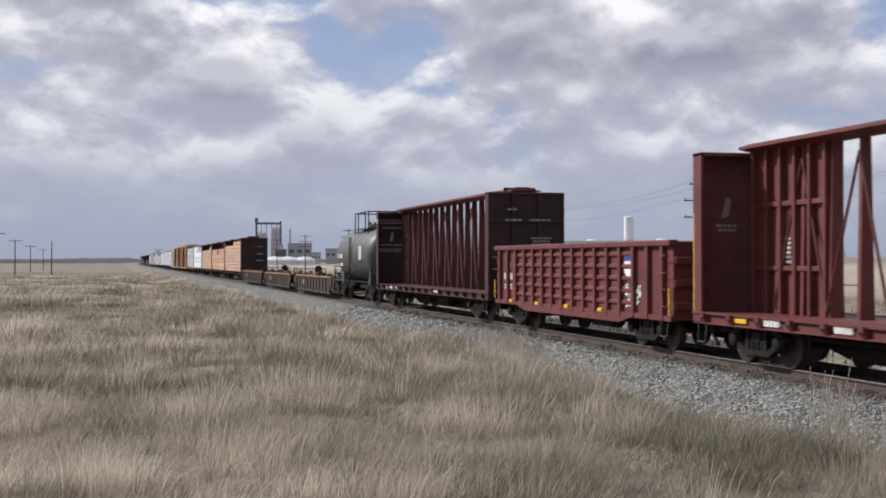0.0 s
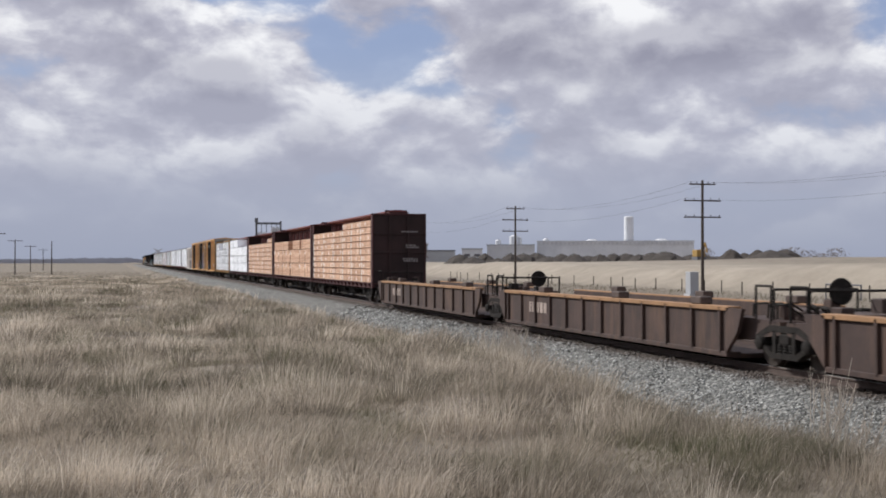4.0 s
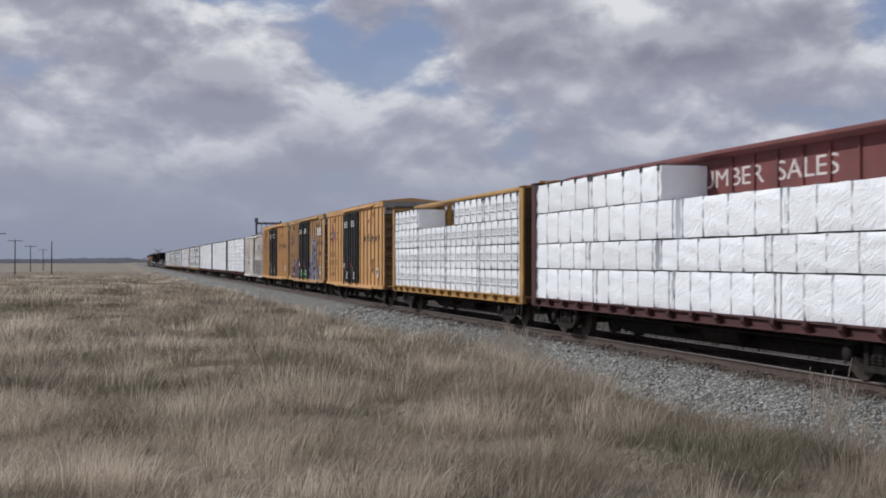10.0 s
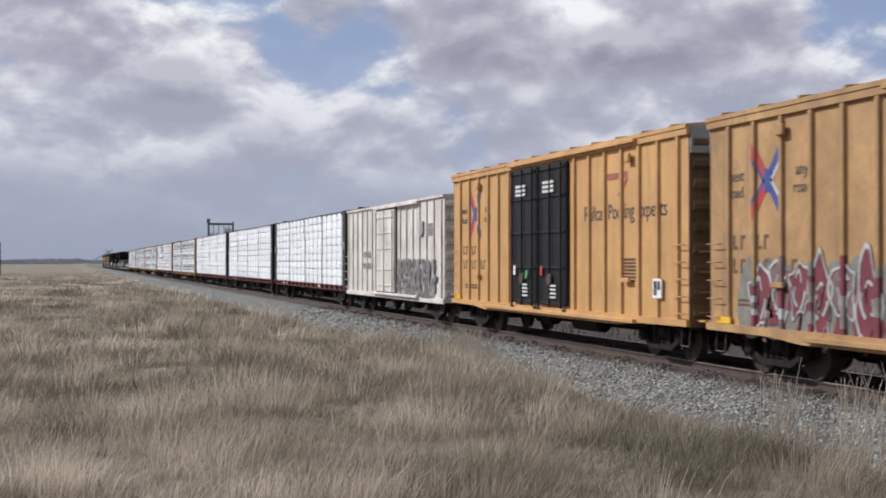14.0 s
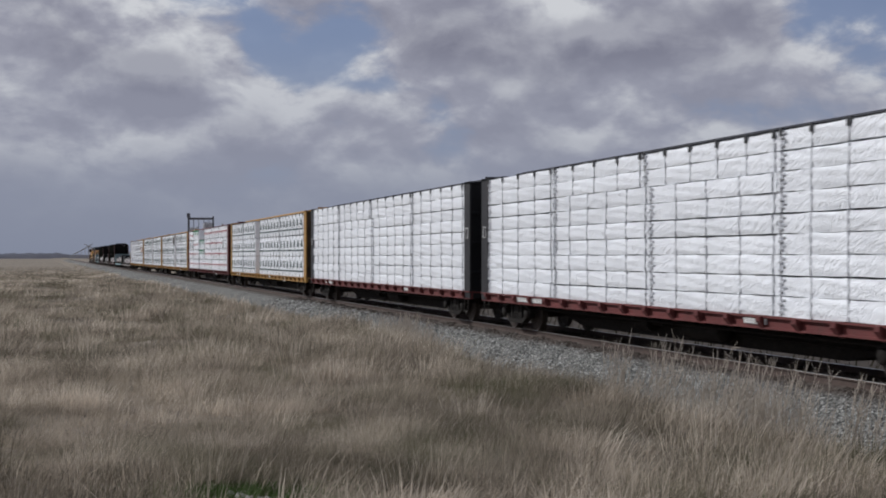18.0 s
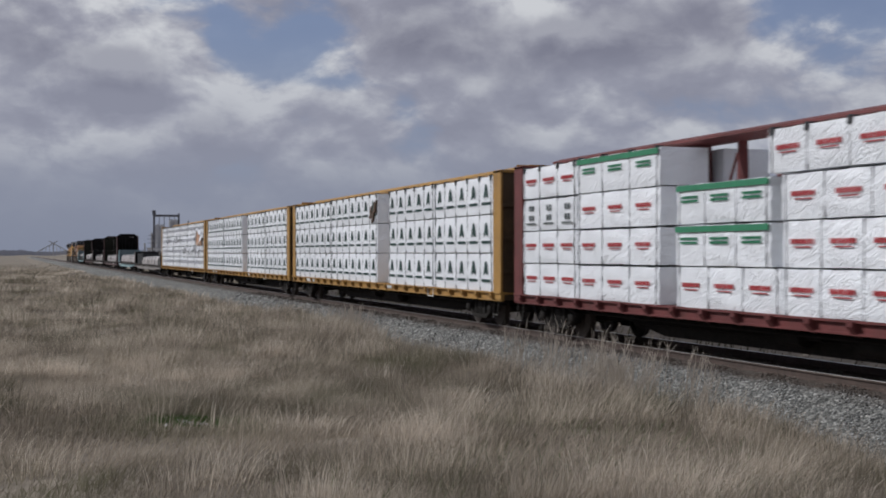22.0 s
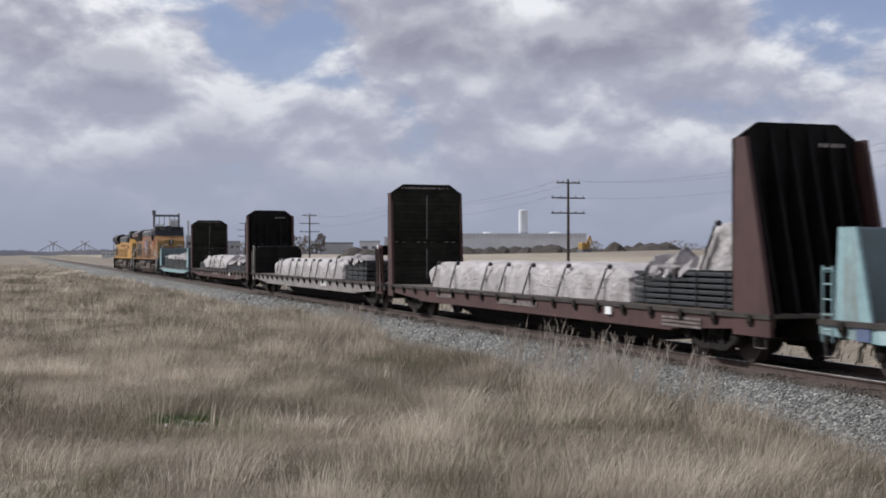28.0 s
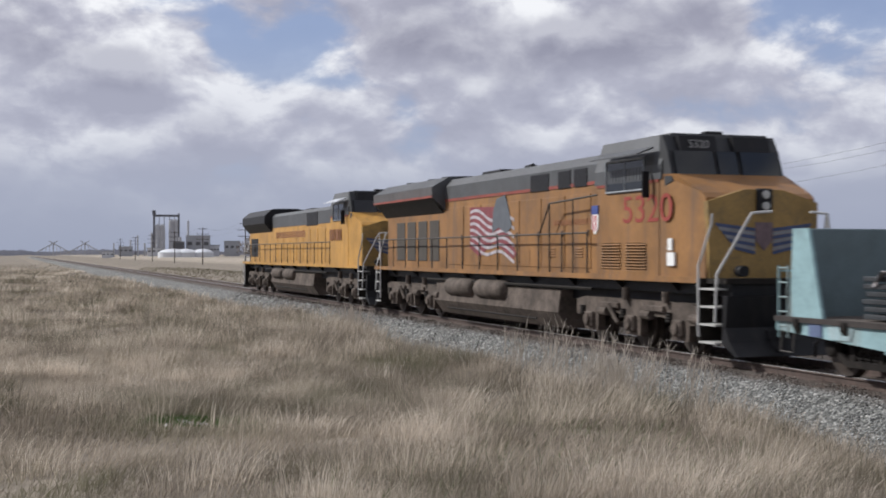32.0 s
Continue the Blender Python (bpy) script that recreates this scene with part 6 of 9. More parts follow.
# ---- gondola, tank car, well cars ----
def gondola(r, l):
    L = r - l
    hx = L / 2
    m = gondola_red()
    car = thing("gondola_car", "weathered red ribbed gondola with white markings", "railcar", "cars of the train")
    rolling(car, (r + l) / 2)
    z0, z1 = .88, 2.58
    for y in (-1, 1):
        part("side", Shape().box(-hx + .05, hx - .05, *sorted((y * (W - .16), y * (W - .1))), z0, z1), m, car)
        part("top_rail", Shape().box(-hx, hx, *sorted((y * (W - .2), y * (W + .02))), z1 - .05, z1 + .09, .02), m, car)
        part("bottom_sill", Shape().prism([(-hx, z0 + .1), (hx, z0 + .1), (hx, z0 - .02), (hx * .66, z0 - .02), (hx * .55, z0 - .16), (-hx * .55, z0 - .16), (-hx * .66, z0 - .02), (-hx, z0 - .02)], *sorted((y * (W - .1), y * (W - .02))), "y"), m, car)
    rib = Shape().prism([(-W, z0), (-W + .1, z0), (-W + .1, z1), (-W, z1)], -.07, .07, "x").mesh("rib", m)
    corr = Shape().prism([(-W + .1, -.07), (-W + .045, -.03), (-W + .045, .03), (-W + .1, .07)], -.36, .36, "x").mesh("corrugation", m)
    n = 15
    for k in range(n + 1):
        x = -hx + .5 + (L - 1.0) * k / n
        part("rib", rib, None, car, at=(x, 0, 0))
        if 2 <= k < n - 2:
            for j in range(5):
                part("corrugation", corr, None, car, at=(x + (L - 1) / n / 2, 0, 1.2 + j * .29))
    for s in (-1, 1):
        e = part("end", Shape().box(*sorted((s * (hx - .12), s * (hx - .04))), -W + .1, W - .1, z0, z1 + .05), m, car)
        for z in (1.2, 1.7, 2.2):
            part("end_rib", Shape().box(*sorted((s * (hx - .04), s * (hx + .06))), -W + .1, W - .1, z - .09, z + .09, .03), m, e)
        truck(car, s * (hx - 1.9))
        ladder(car, s * (hx - .3), -W, 1.0, 2.5, .4, m)
        part("grab_stripe", Shape().box(s * (hx - .06) - .02, s * (hx - .06) + .02, -W - .01, -W + .02, 1.0, 1.6), tag_yellow(), car)
        stirrup(car, s * (hx - .35))
    part("floor", Shape().box(-hx + .1, hx - .1, -W + .15, W - .15, z0 + .1, z0 + .16), m, car)
    part("center_sill", Shape().box(-hx, hx, -.3, .3, .62, .88), running(), car)
    couplers(car, hx)
    under_gear(car, hx)
    for k in range(1, 13, 3):
        x = -hx + .5 + (L - 1) * (k + .5) / n
        part("reflector", Shape().box(x - .13, x + .13, -W - .004, -W + .1, .93, 1.02), tag_yellow(), car)
    sign_bars(car, -5.6, 2.05, .5, .2, y=-W + .095, seed=3)
    sign_bars(car, -5.6, 1.72, .9, .2, y=-W + .095, seed=4)
    sign_bars(car, -5.6, 1.45, .8, .06, 2, y=-W + .095, seed=5)
    emblem = part("emblem", Shape().prism([(4.0, 1.95), (4.0, 2.2), (4.5, 2.2), (4.5, 1.95), (4.25, 1.7)], -W + .08, -W + .095, "y"), tag_white(), car, "faded shield emblem")
    part("emblem_bar", Shape().box(4.02, 4.48, -W + .07, -W + .093, 2.2, 2.32), tag_blue(), emblem)
    sc = Shape()
    rr = random.Random(2)
    for k in range(26):   # sprayed scrawl
        x, z = 3.7 + rr.random() * 1.2, 1.0 + rr.random() * .55
        sc.prism([(x, z), (x + .12, z + rr.uniform(-.05, .1)), (x + .14, z + .12), (x + .03, z + .1)], -W + .075, -W + .094, "y")
    part("scrawl", sc, tag_white(), car, "white sprayed scrawl")


gondola(-26.54, -40.27)


def tank_car(r, l):
    L = r - l
    hx = L / 2
    m = tank_black()
    car = thing("tank_car", "dusty black cylindrical tank car with a railed dome platform", "railcar", "cars of the train")
    rolling(car, (r + l) / 2)
    R, zc, h = 1.34, 2.52, hx - .55
    rings = [(-h, .02), (-h + .04, .5), (-h + .14, .88), (-h + .3, 1.14), (-h + .5, 1.28), (-h + .7, R)]
    rings += [(-.06, R), (-.05, R + .015), (.05, R + .015), (.06, R)] + [(-x, rr) for x, rr in rings[::-1]]
    part("tank", Shape().lathe(rings, "x", 48, (0, 0, zc)), m, car, smooth=True)
    part("manway", Shape().lathe([(0, .42), (.22, .42), (.24, .34), (.3, .34), (.32, .12), (.42, .1)], "z", 20, (0, 0, zc + R - .05)), m, car, smooth=True)
    p = part("platform", Shape().box(-1.9, 1.9, -.75, .75, zc + R - .02, zc + R + .03), m, car)
    zt = zc + R + .85
    for y in (-.75, .75):
        for x in (-1.9, -1.0, 1.0, 1.9):
            part("rail_post", Shape().tube((x, y, zc + R - .25), (x, y, zt), .032, 6), black_paint(), p)
        part("guard_rail", Shape().tube((-1.93, y, zt), (1.93, y, zt), .032, 6), black_paint(), p)
    for x in (-1.9, 1.9):
        part("guard_rail", Shape().tube((x, -.75, zt + .004), (x, .75, zt + .004), .032, 6), black_paint(), p)
    valve = Shape().tube((-.5, -.2, zc + R), (-.5, -.2, zc + R + .4), .07, 8).tube((.45, .2, zc + R), (.45, .2, zc + R + .3), .08, 8)
    part("valve", valve, m, p)
    part("side_ladder", Shape().path([(-.22, -R - .03, zc + .9), (-.22, -R - .08, .8)], .025, 6).path([(.22, -R - .03, zc + .9), (.22, -R - .08, .8)], .025, 6), black_paint(), car)
    ladder(car, 0, -R - .02, .9, 3.3, .44, black_paint(), name="rung_set")
    part("center_sill", Shape().box(-hx, hx, -.28, .28, .75, 1.12), running(), car)
    for s in (-1, 1):
        truck(car, s * (hx - 1.55))
        part("saddle", Shape().prism([(-1.1, 1.0), (-1.05, 1.75), (-.6, 1.35), (.6, 1.35), (1.05, 1.75), (1.1, 1.0)], *sorted((s * (hx - 2.0), s * (hx - 1.5))), "x"), m, car)
        part("end_platform", Shape().box(*sorted((s * (hx - .75), s * hx)), -W, W, 1.0, 1.07, .01), running(), car)
        e = Shape()
        e.path([(s * (hx - .1), -W + .05, 1.05), (s * (hx - .1), -W + .05, 1.9), (s * (hx - .1), W - .05, 1.9), (s * (hx - .1), W - .05, 1.05)], .022, 6)
        e.path([(s * (hx - .1), -W + .05, 1.5), (s * (hx - .1), W - .05, 1.5)], .018, 6)
        e.path([(s * (hx - .1), -W + .05, 1.9), (s * (hx - 1.4), -W + .05, 1.05)], .018, 6)
        part("end_railing", e, black_paint(), car)
        stirrup(car, s * (hx - .35))
    part("hand_wheel", Shape().lathe([(-.015, .26), (0, .29), (.015, .26)], "x", 20, (-hx - .02, -.6, 1.75)).tube((-hx - .02, -.6, 1.5), (-hx - .02, -.6, 2.0), .015, 5).tube((-hx - .02, -.85, 1.75), (-hx - .02, -.35, 1.75), .015, 5), running(), car)
    part("running_rail", Shape().path([(-hx + .5, -W - .02, 1.16), (hx - .5, -W - .02, 1.16)], .025, 6), black_paint(), car)
    couplers(car, hx)
    ring = lambda z: -math.sqrt(max(.01, (R + .004) ** 2 - (z - zc) ** 2))
    lettering("CRGX", .36, tag_white(), car, (-3.75, ring(2.45) - .01, 2.45), width=.75)
    sign_bars(car, -2.9, 2.45, .6, .22, y=ring(2.45), seed=2)
    sign_bars(car, -3.3, 2.12, 1.0, .05, 3, y=ring(2.05), seed=5)
    part("stencil_panel", Shape().box(2.3, 3.1, ring(2.6) - .012, ring(2.6) + .1, 2.25, 2.95), surface("pale_panel", (.5, .5, .48), .6), car, "pale stencil panel")
    part("yellow_bands", Shape().box(-4.0, -3.95, ring(3.0) - .01, ring(3.0) + .3, 2.2, 3.0), tag_yellow(), car)


tank_car(-61.2, -72.4)


def well_unit(r, l, first, last):
    L = r - l
    hx = L / 2
    m = well_brown()
    car = thing("well_car", "empty rust-brown container well unit with ribbed sides", "railcar", "units of the well car")
    rolling(car, (r + l) / 2)
    z0, z1 = .36, 1.26
    for y in (-1, 1):
        part("side", Shape().box(-hx, hx, *sorted((y * (W - .12), y * (W - .07))), z0, z1), m, car)
        part("top_chord", Shape().box(-hx - .1, hx + .1, *sorted((y * (W - .3), y * W)), z1 - .06, z1 + .03, .01), well_inside(), car, "ochre scraped top chord")
        part("bottom_chord", Shape().box(-hx, hx, *sorted((y * (W - .35), y * (W - .02))), z0 - .08, z0 + .02, .01), m, car)
    part("inner_wall", Shape().box(-hx, hx, W - .34, W - .28, z0, z1), m, car)
    rib = Shape().prism([(-.05, z0), (.05, z0), (.035, z1), (-.035, z1)], -W, -W + .1, "y").mesh("rib", m)
    n = 11
    for k in range(n + 1):
        part("rib", rib, None, car, at=(-hx + .3 + (L - .6) * k / n, 0, 0))
    part("well_floor", Shape().box(-hx, hx, -W + .2, W - .2, z0 - .1, z0 - .02), m, car)
    bolts = Shape().box(-.25, .25, -.14, .14, 0, .16, .02).mesh("container_guide", steel())
    for x in (-hx * .55, hx * .2, hx * .8):
        part("container_guide", bolts, None, car, at=(x, -W + .2, z1 + .03))
        part("container_guide", bolts, None, car, at=(x, W - .2, z1 + .03))
    for s in (-1, 1):
        plat = part("end_platform", Shape().prism([(s * hx, .62), (s * hx, 1.1), (s * (hx + 1.75), 1.05), (s * (hx + 1.75), .8)], -W + .25, W - .25, "y"), m, car)
        part("drawbar_housing", Shape().box(*sorted((s * (hx + .1), s * (hx + 1.6))), -.5, .5, 1.05, 1.25, .03), steel(), plat)
        part("corner_gusset", Shape().prism([(s * hx, z0), (s * hx, z1), (s * (hx + .7), z1), (s * (hx + .5), .8)], -W, -W + .08, "y"), m, car)
        g = Shape()
        g.path([(s * (hx + .9), -W + .2, 1.05), (s * (hx + .9), -W + .2, 1.72), (s * (hx + 1.5), -W + .2, 1.72), (s * (hx + 1.5), -W + .2, 1.05)], .025, 6)
        g.path([(s * (hx + 1.2), -.9, 1.05), (s * (hx + 1.2), -.9, 1.65), (s * (hx + 1.2), .9, 1.65), (s * (hx + 1.2), .9, 1.05)], .025, 6)
        part("grab_rail", g, running(), plat)
        rc = random.Random(int(abs(r) * 7 + s))
        for k in range(7):
            bx_, by_, sz = s * (hx + rc.uniform(.2, 1.6)), rc.uniform(-1.0, .9), rc.uniform(.08, .2)
            part("fitting", Shape().box(bx_ - sz, bx_ + sz, by_ - sz * .7, by_ + sz * .7, 1.02, 1.08 + sz * rc.uniform(1.0, 2.4), .02), running() if k % 2 else m, plat)
        for k in range(4):
            bx_, by_ = s * (hx + .3 + k * .36), rc.uniform(-1.1, -.6)
            part("brake_pipe", Shape().path([(bx_, by_, 1.0), (bx_ + .05, by_, 1.35), (bx_ + s * .4, by_ + .1, 1.38), (bx_ + s * .5, by_ + .5, 1.1)], .022, 5), running(), plat)
    part("hand_wheel", Shape().lathe([(-.015, .24), (0, .27), (.015, .24)], "x", 18, (hx + 1.1, .6, 1.6)), running(), car)
    truck(car, -hx - (1.3 if last else 1.85))
    if first:
        truck(car, hx + 1.2)
    if first or last:
        couplers(car, hx + 1.7)
    sign_bars(car, -hx + 3.2, .85, 1.7, .3, y=-W + .06, mat=surface("faded_white_lettering", (.36, .29, .25), .7, bump=0), seed=int(abs(r)))


well_unit(-73.89 - .0, -88.23, True, False)
well_unit(-91.97, -107.24, False, False)
well_unit(-110.77, -126.95, False, True)
# ---- boxcars ----
def scrawl(car, x0, x1, z0, z1, mats, n, seed, y, tall=False):
    """Sprayed lettering, unreadable: overlapping rounded strokes."""
    rr = random.Random(seed)
    for j, m in enumerate(mats):
        s = Shape()
        for k in range(n):
            x = x0 + (x1 - x0) * rr.random()
            top = z0 + (z1 - z0) * (1 - abs((x - x0) / (x1 - x0) * 2 - 1) ** 1.3) if tall else z1
            z = z0 + (top - z0) * rr.random()
            ln, w, a = rr.uniform(.15, .55), rr.uniform(.03, .1), rr.choice((80, 100, 60, 120, 20, 90)) + rr.uniform(-15, 15)
            c, sn = math.cos(radians(a)), math.sin(radians(a))
            q = [(-ln / 2, -w), (ln / 2, -w), (ln / 2 + w, 0), (ln / 2, w), (-ln / 2, w), (-ln / 2 - w, 0)]
            q = [(x + u * c - v * sn, min(max(z + u * sn + v * c, z0), z1)) for u, v in q]
            s.prism(q, y - .003 - .002 * j, y + .004, "y")
        part("spray_paint", s, m, car, "sprayed graffiti strokes")


def graffiti(car, x0, x1, z0, z1, n, seed, y, fills, outline, haze):
    """A row of swollen sprayed shapes, outlined, on a pale cloud of paint."""
    rr = random.Random(seed)

    def ring(cx, cz, rx, rz, ph, wob, m=26):
        return [(cx + math.cos(q) * rx * (1 + wob * math.sin(3 * q + ph)), cz + math.sin(q) * rz * (1 + wob * math.sin(2 * q + ph * 1.7) + .5 * wob * math.sin(5 * q))) for q in (i * math.tau / m for i in range(m))]

    cloud = Shape()
    for k in range(n + 1):
        cloud.prism(ring(x0 + (x1 - x0) * k / n, z0 + (z1 - z0) * .42, (x1 - x0) / n * .75, (z1 - z0) * .5, rr.uniform(0, 6), .12), y - .001 - .0004 * k, y + .004, "y")
    base = part("spray_paint", cloud, haze, car, "sprayed graffiti shapes")
    for k in range(n):
        cx, cz = x0 + (x1 - x0) * (k + .5) / n, (z0 + z1) / 2 + rr.uniform(-.1, .1)
        rx, rz, ph = (x1 - x0) / n * rr.uniform(.5, .62), (z1 - z0) * rr.uniform(.40, .5), rr.uniform(0, 6)
        part("spray_shape", Shape().prism(ring(cx, cz, rx, rz, ph, .26), y - .008 - .001 * k, y, "y"), fills[k % len(fills)], base)
        for q, sc in enumerate((1.0, .52)):
            a, b = ring(cx, cz, rx * sc, rz * sc, ph + q * 2, .26), ring(cx, cz, rx * (sc - .13), rz * (sc - .10), ph + q * 2, .26)
            o = Shape()
            for i in range(len(a)):
                j = (i + 1) % len(a)
                if not (q and i % 9 < 3):
                    o.prism([a[i], a[j], b[j], b[i]], y - .020 - .001 * k, y, "y")
            part("spray_outline", o, outline, base)
        o = Shape()
        for i in range(4):   # slashes and drips
            sx, sz = cx + rr.uniform(-rx, rx), cz + rr.uniform(-rz, rz) * .7
            o.prism([(sx, sz), (sx + .05, sz), (sx + rr.uniform(-.2, .3), sz - .4), (sx - .03 + rr.uniform(-.2, .2), sz - .42)], y - .023, y, "y")
        part("spray_slash", o, fills[(k + 1) % len(fills)], base)


def sprayed_ribs(car, xs, z0, tops, Y, mats, seed):
    """Bands of spray on the raised ribs inside a painted piece."""
    rr = random.Random(seed)
    for x, top in zip(xs, tops):
        z = z0
        while z < top:
            h = min(rr.uniform(.08, .3), top - z)
            part("spray_paint", Shape().prism([(x - .079, Y + .046), (x - .048, Y - .014), (x + .048, Y - .014), (x + .079, Y + .046)], z, z + h, "z"), rr.choice(mats), car)
            z += h + .002


def boxcar(r, l, label, door=(-2.2, 1.9), worn=False):
    L = r - l
    hx = L / 2
    m = fleet_yellow_worn() if worn else fleet_yellow()
    # ends: the side's yellow darkened to hold their shade, plus dirt streaks
    end_m = surface('grimy_yellow_end', (.17, .105, .055), .75, vary=.35, scale=1.2, dirt=(.06, .042, .03), dirt_amount=.8, streak=True)
    car = thing("boxcar", label, "railcar", "cars of the train")
    rolling(car, (r + l) / 2)
    z0, z1 = 1.0, 4.86
    Y = -W - .10
    part("body", Shape().box(-hx + .06, hx - .06, Y + .05, W + .05, z0, z1), m, car)
    part("roof", Shape().prism([(Y - .04, z1 - .02), (Y - .04, z1 + .06), (0, z1 + .2), (W + .14, z1 + .06), (W + .14, z1 - .02)], -hx, hx, "x"), m, car, "weathered yellow roof")
    for k in range(12):
        x = -hx + L * (k + .5) / 12
        part("roof_rib", Shape().prism([(Y - .05, z1 + .06), (0, z1 + .205), (W + .15, z1 + .06), (W + .15, z1 + .1), (0, z1 + .245), (Y - .05, z1 + .1)], x - .04, x + .04, "x"), m, car)
    part("side_sill", Shape().prism([(-hx, z0 + .05), (hx, z0 + .05), (hx, z0 - .08), (hx * .72, z0 - .1), (hx * .58, z0 - .18), (-hx * .58, z0 - .18), (-hx * .72, z0 - .1), (-hx, z0 - .08)], Y - .03, Y + .06, "y"), m, car)
    part("top_plate", Shape().box(-hx, hx, Y - .02, Y + .06, z1 - .16, z1, .01), m, car)
    rib = Shape().prism([(-.075, Y + .06), (-.045, Y - .01), (.045, Y - .01), (.075, Y + .06)], z0 + .04, z1 - .15, "z").mesh("rib", m)
    pitch = .92
    d0, d1 = door
    x = d0 - .35
    while x > -hx + .2:
        part("rib", rib, None, car, at=(x, 0, 0))
        x -= pitch
    x = d1 + .35
    while x < hx - .2:
        part("rib", rib, None, car, at=(x, 0, 0))
        x += pitch
    # two plug doors
    dm = black_paint()
    half = (d1 - d0) / 2
    for k in range(2):
        a, b = d0 + half * k + .03, d0 + half * (k + 1) - .03
        dr = part("door", Shape().box(a, b, Y - .05, Y + .05, z0 + .12, z1 - .2, .02), dm, car, "black plug door")
        for z in (1.15, 2.05, 2.95, 3.85, 4.55):
            part("door_rib", Shape().box(a + .05, b - .05, Y - .085, Y - .04, z - .035, z + .035, .01), dm, dr)
        for x in (a + .22, (a + b) / 2, b - .22):
            part("lock_rod", Shape().tube((x, Y - .1, z0 + .05), (x, Y - .1, z1 - .22), .026, 6), dm, dr)
        part("crank", Shape().lathe([(-.02, .14), (.02, .16), (.04, .1)], "y", 14, ((a + b) / 2, Y - .11, 1.75)), steel(), dr)
        part("stencil", bars(bars(Shape(), (a + b) / 2 - .1, 4.2, .8, .07, Y - .095, 3, .6, k + 2), (a + b) / 2 + .2, 1.6, .5, .05, Y - .095, 4, .9, k + 9), tag_white(), dr)
        part("seal_tag", Shape().box(a + .35, a + .5, Y - .105, Y - .09, 1.85, 2.1), tag_red() if k else tag_white(), dr)
        for x in (a + .1, b - .1):
            part("roller", Shape().tube((x, Y - .02, z0 - .02), (x, Y - .1, z0 - .02), .07, 8), steel(), dr)
    part("door_track", Shape().box(d0 - 2.2, d1 + 4.0, Y - .13, Y - .02, z0 - .12, z0 - .03, .01).box(d0 - .1, d1 + 4, Y - .11, Y - .02, z1 - .1, z1 - .02, .01), m, car)
    for s in (-1, 1):
        e = part("end_wall", Shape().box(*sorted((s * (hx - .06), s * (hx - .02))), Y + .05, W + .05, z0 - .1, z1), end_m, car)
        for k in range(9):
            z = 1.2 + k * .42
            part("end_corrugation", Shape().prism([(s * (hx - .02), z - .13), (s * (hx + .05), z - .05), (s * (hx + .05), z + .05), (s * (hx - .02), z + .13)], Y + .12, W - .02, "y"), end_m, e)
        part("end_plate", Shape().box(*sorted((s * (hx - .02), s * (hx + .03))), Y + .06, W + .04, z1 - .52, z1 + .05, .01), surface("dull_galvanised_plate", (.30, .30, .29), .6, vary=.2, scale=1.5, dirt=(.2, .17, .13), dirt_amount=.5), e, "dull galvanised plate under the roof")
        part("stencil", Shape().box(*sorted((s * (hx + .03), s * (hx + .034))), -.9, .1, z1 - .24, z1 - .18).box(*sorted((s * (hx + .03), s * (hx + .034))), .5, 1.0, z1 - .24, z1 - .18), tag_dark(), e)
        ladder(car, s * (hx - .32), Y, 1.0, 2.7, .42, m)
        ladder(car, s * hx, -W + .35, 1.0, 2.6, .42, m, "y", name="end_ladder")
        truck(car, s * (hx - 1.9))
        stirrup(car, s * (hx - .32))
        part("bracket", Shape().box(s * hx * .66 - .12, s * hx * .66 + .12, Y - .08, Y, 4.35, 4.55, .02), m, car)
        part("bracket", Shape().box(s * hx * .66 - .3, s * hx * .66 + .1, Y - .07, Y, 1.75, 1.85, .01), m, car)
        part("crossover_platform", Shape().box(*sorted((s * hx, s * (hx + .35))), -W + .1, W - .1, 1.02, 1.06), m, car)
    part("center_sill", Shape().box(-hx, hx, -.3, .3, .6, 1.0), running(), car)
    part("floor_beams", Shape().box(-hx + .1, hx - .1, -W + .1, W - .1, .88, 1.0), running(), car)
    couplers(car, hx)
    under_gear(car, hx)
    # crossed-stroke emblem, painted over panels and ribs
    rib_xs = [d0 - .35 - pitch * k for k in range(9)]

    def stroke(parent, name, x0, za, x1, zb, h, mat, lift):
        st = Shape().prism([(x0, za - h), (x1, zb - h), (x1, zb + h), (x0, za + h)], Y + .044 - lift, Y + .055, "y")
        for xr in rib_xs:
            if x0 + .05 < xr < x1 - .05:
                u0, u1 = (xr - .045 - x0) / (x1 - x0), (xr + .045 - x0) / (x1 - x0)
                p0, p1 = za + (zb - za) * u0, za + (zb - za) * u1
                st.prism([(xr - .045, p0 - h), (xr + .045, p1 - h), (xr + .045, p1 + h), (xr - .045, p0 + h)], Y - .014 - lift, Y - .005, "y")
        return part(name, st, mat, parent)

    pale = surface("pale_emblem_line", (.50, .47, .50), .6, vary=.2, bump=0)
    em = stroke(car, "emblem", -6.32, 4.24, -5.82, 3.64, .13, tag_red(), .0)
    tagged(em, "red and blue crossed-stroke emblem")
    stroke(em, "emblem_stroke", -6.32, 3.00, -5.82, 3.60, .13, tag_red(), .0)
    stroke(em, "emblem_stroke", -5.80, 3.64, -5.30, 4.24, .13, tag_blue(), .0)
    stroke(em, "emblem_stroke", -5.80, 3.60, -5.30, 3.00, .13, tag_blue(), .0)
    for za, zb, mats_ in ((4.05, 3.50, (tag_blue(), pale)), (3.19, 3.74, (tag_blue(), pale))):
        stroke(em, "emblem_stroke", -6.32, za, -5.84, zb, .05, mats_[0], .003)
        stroke(em, "emblem_stroke", -5.78, zb, -5.30, za, .05, mats_[1], .003)
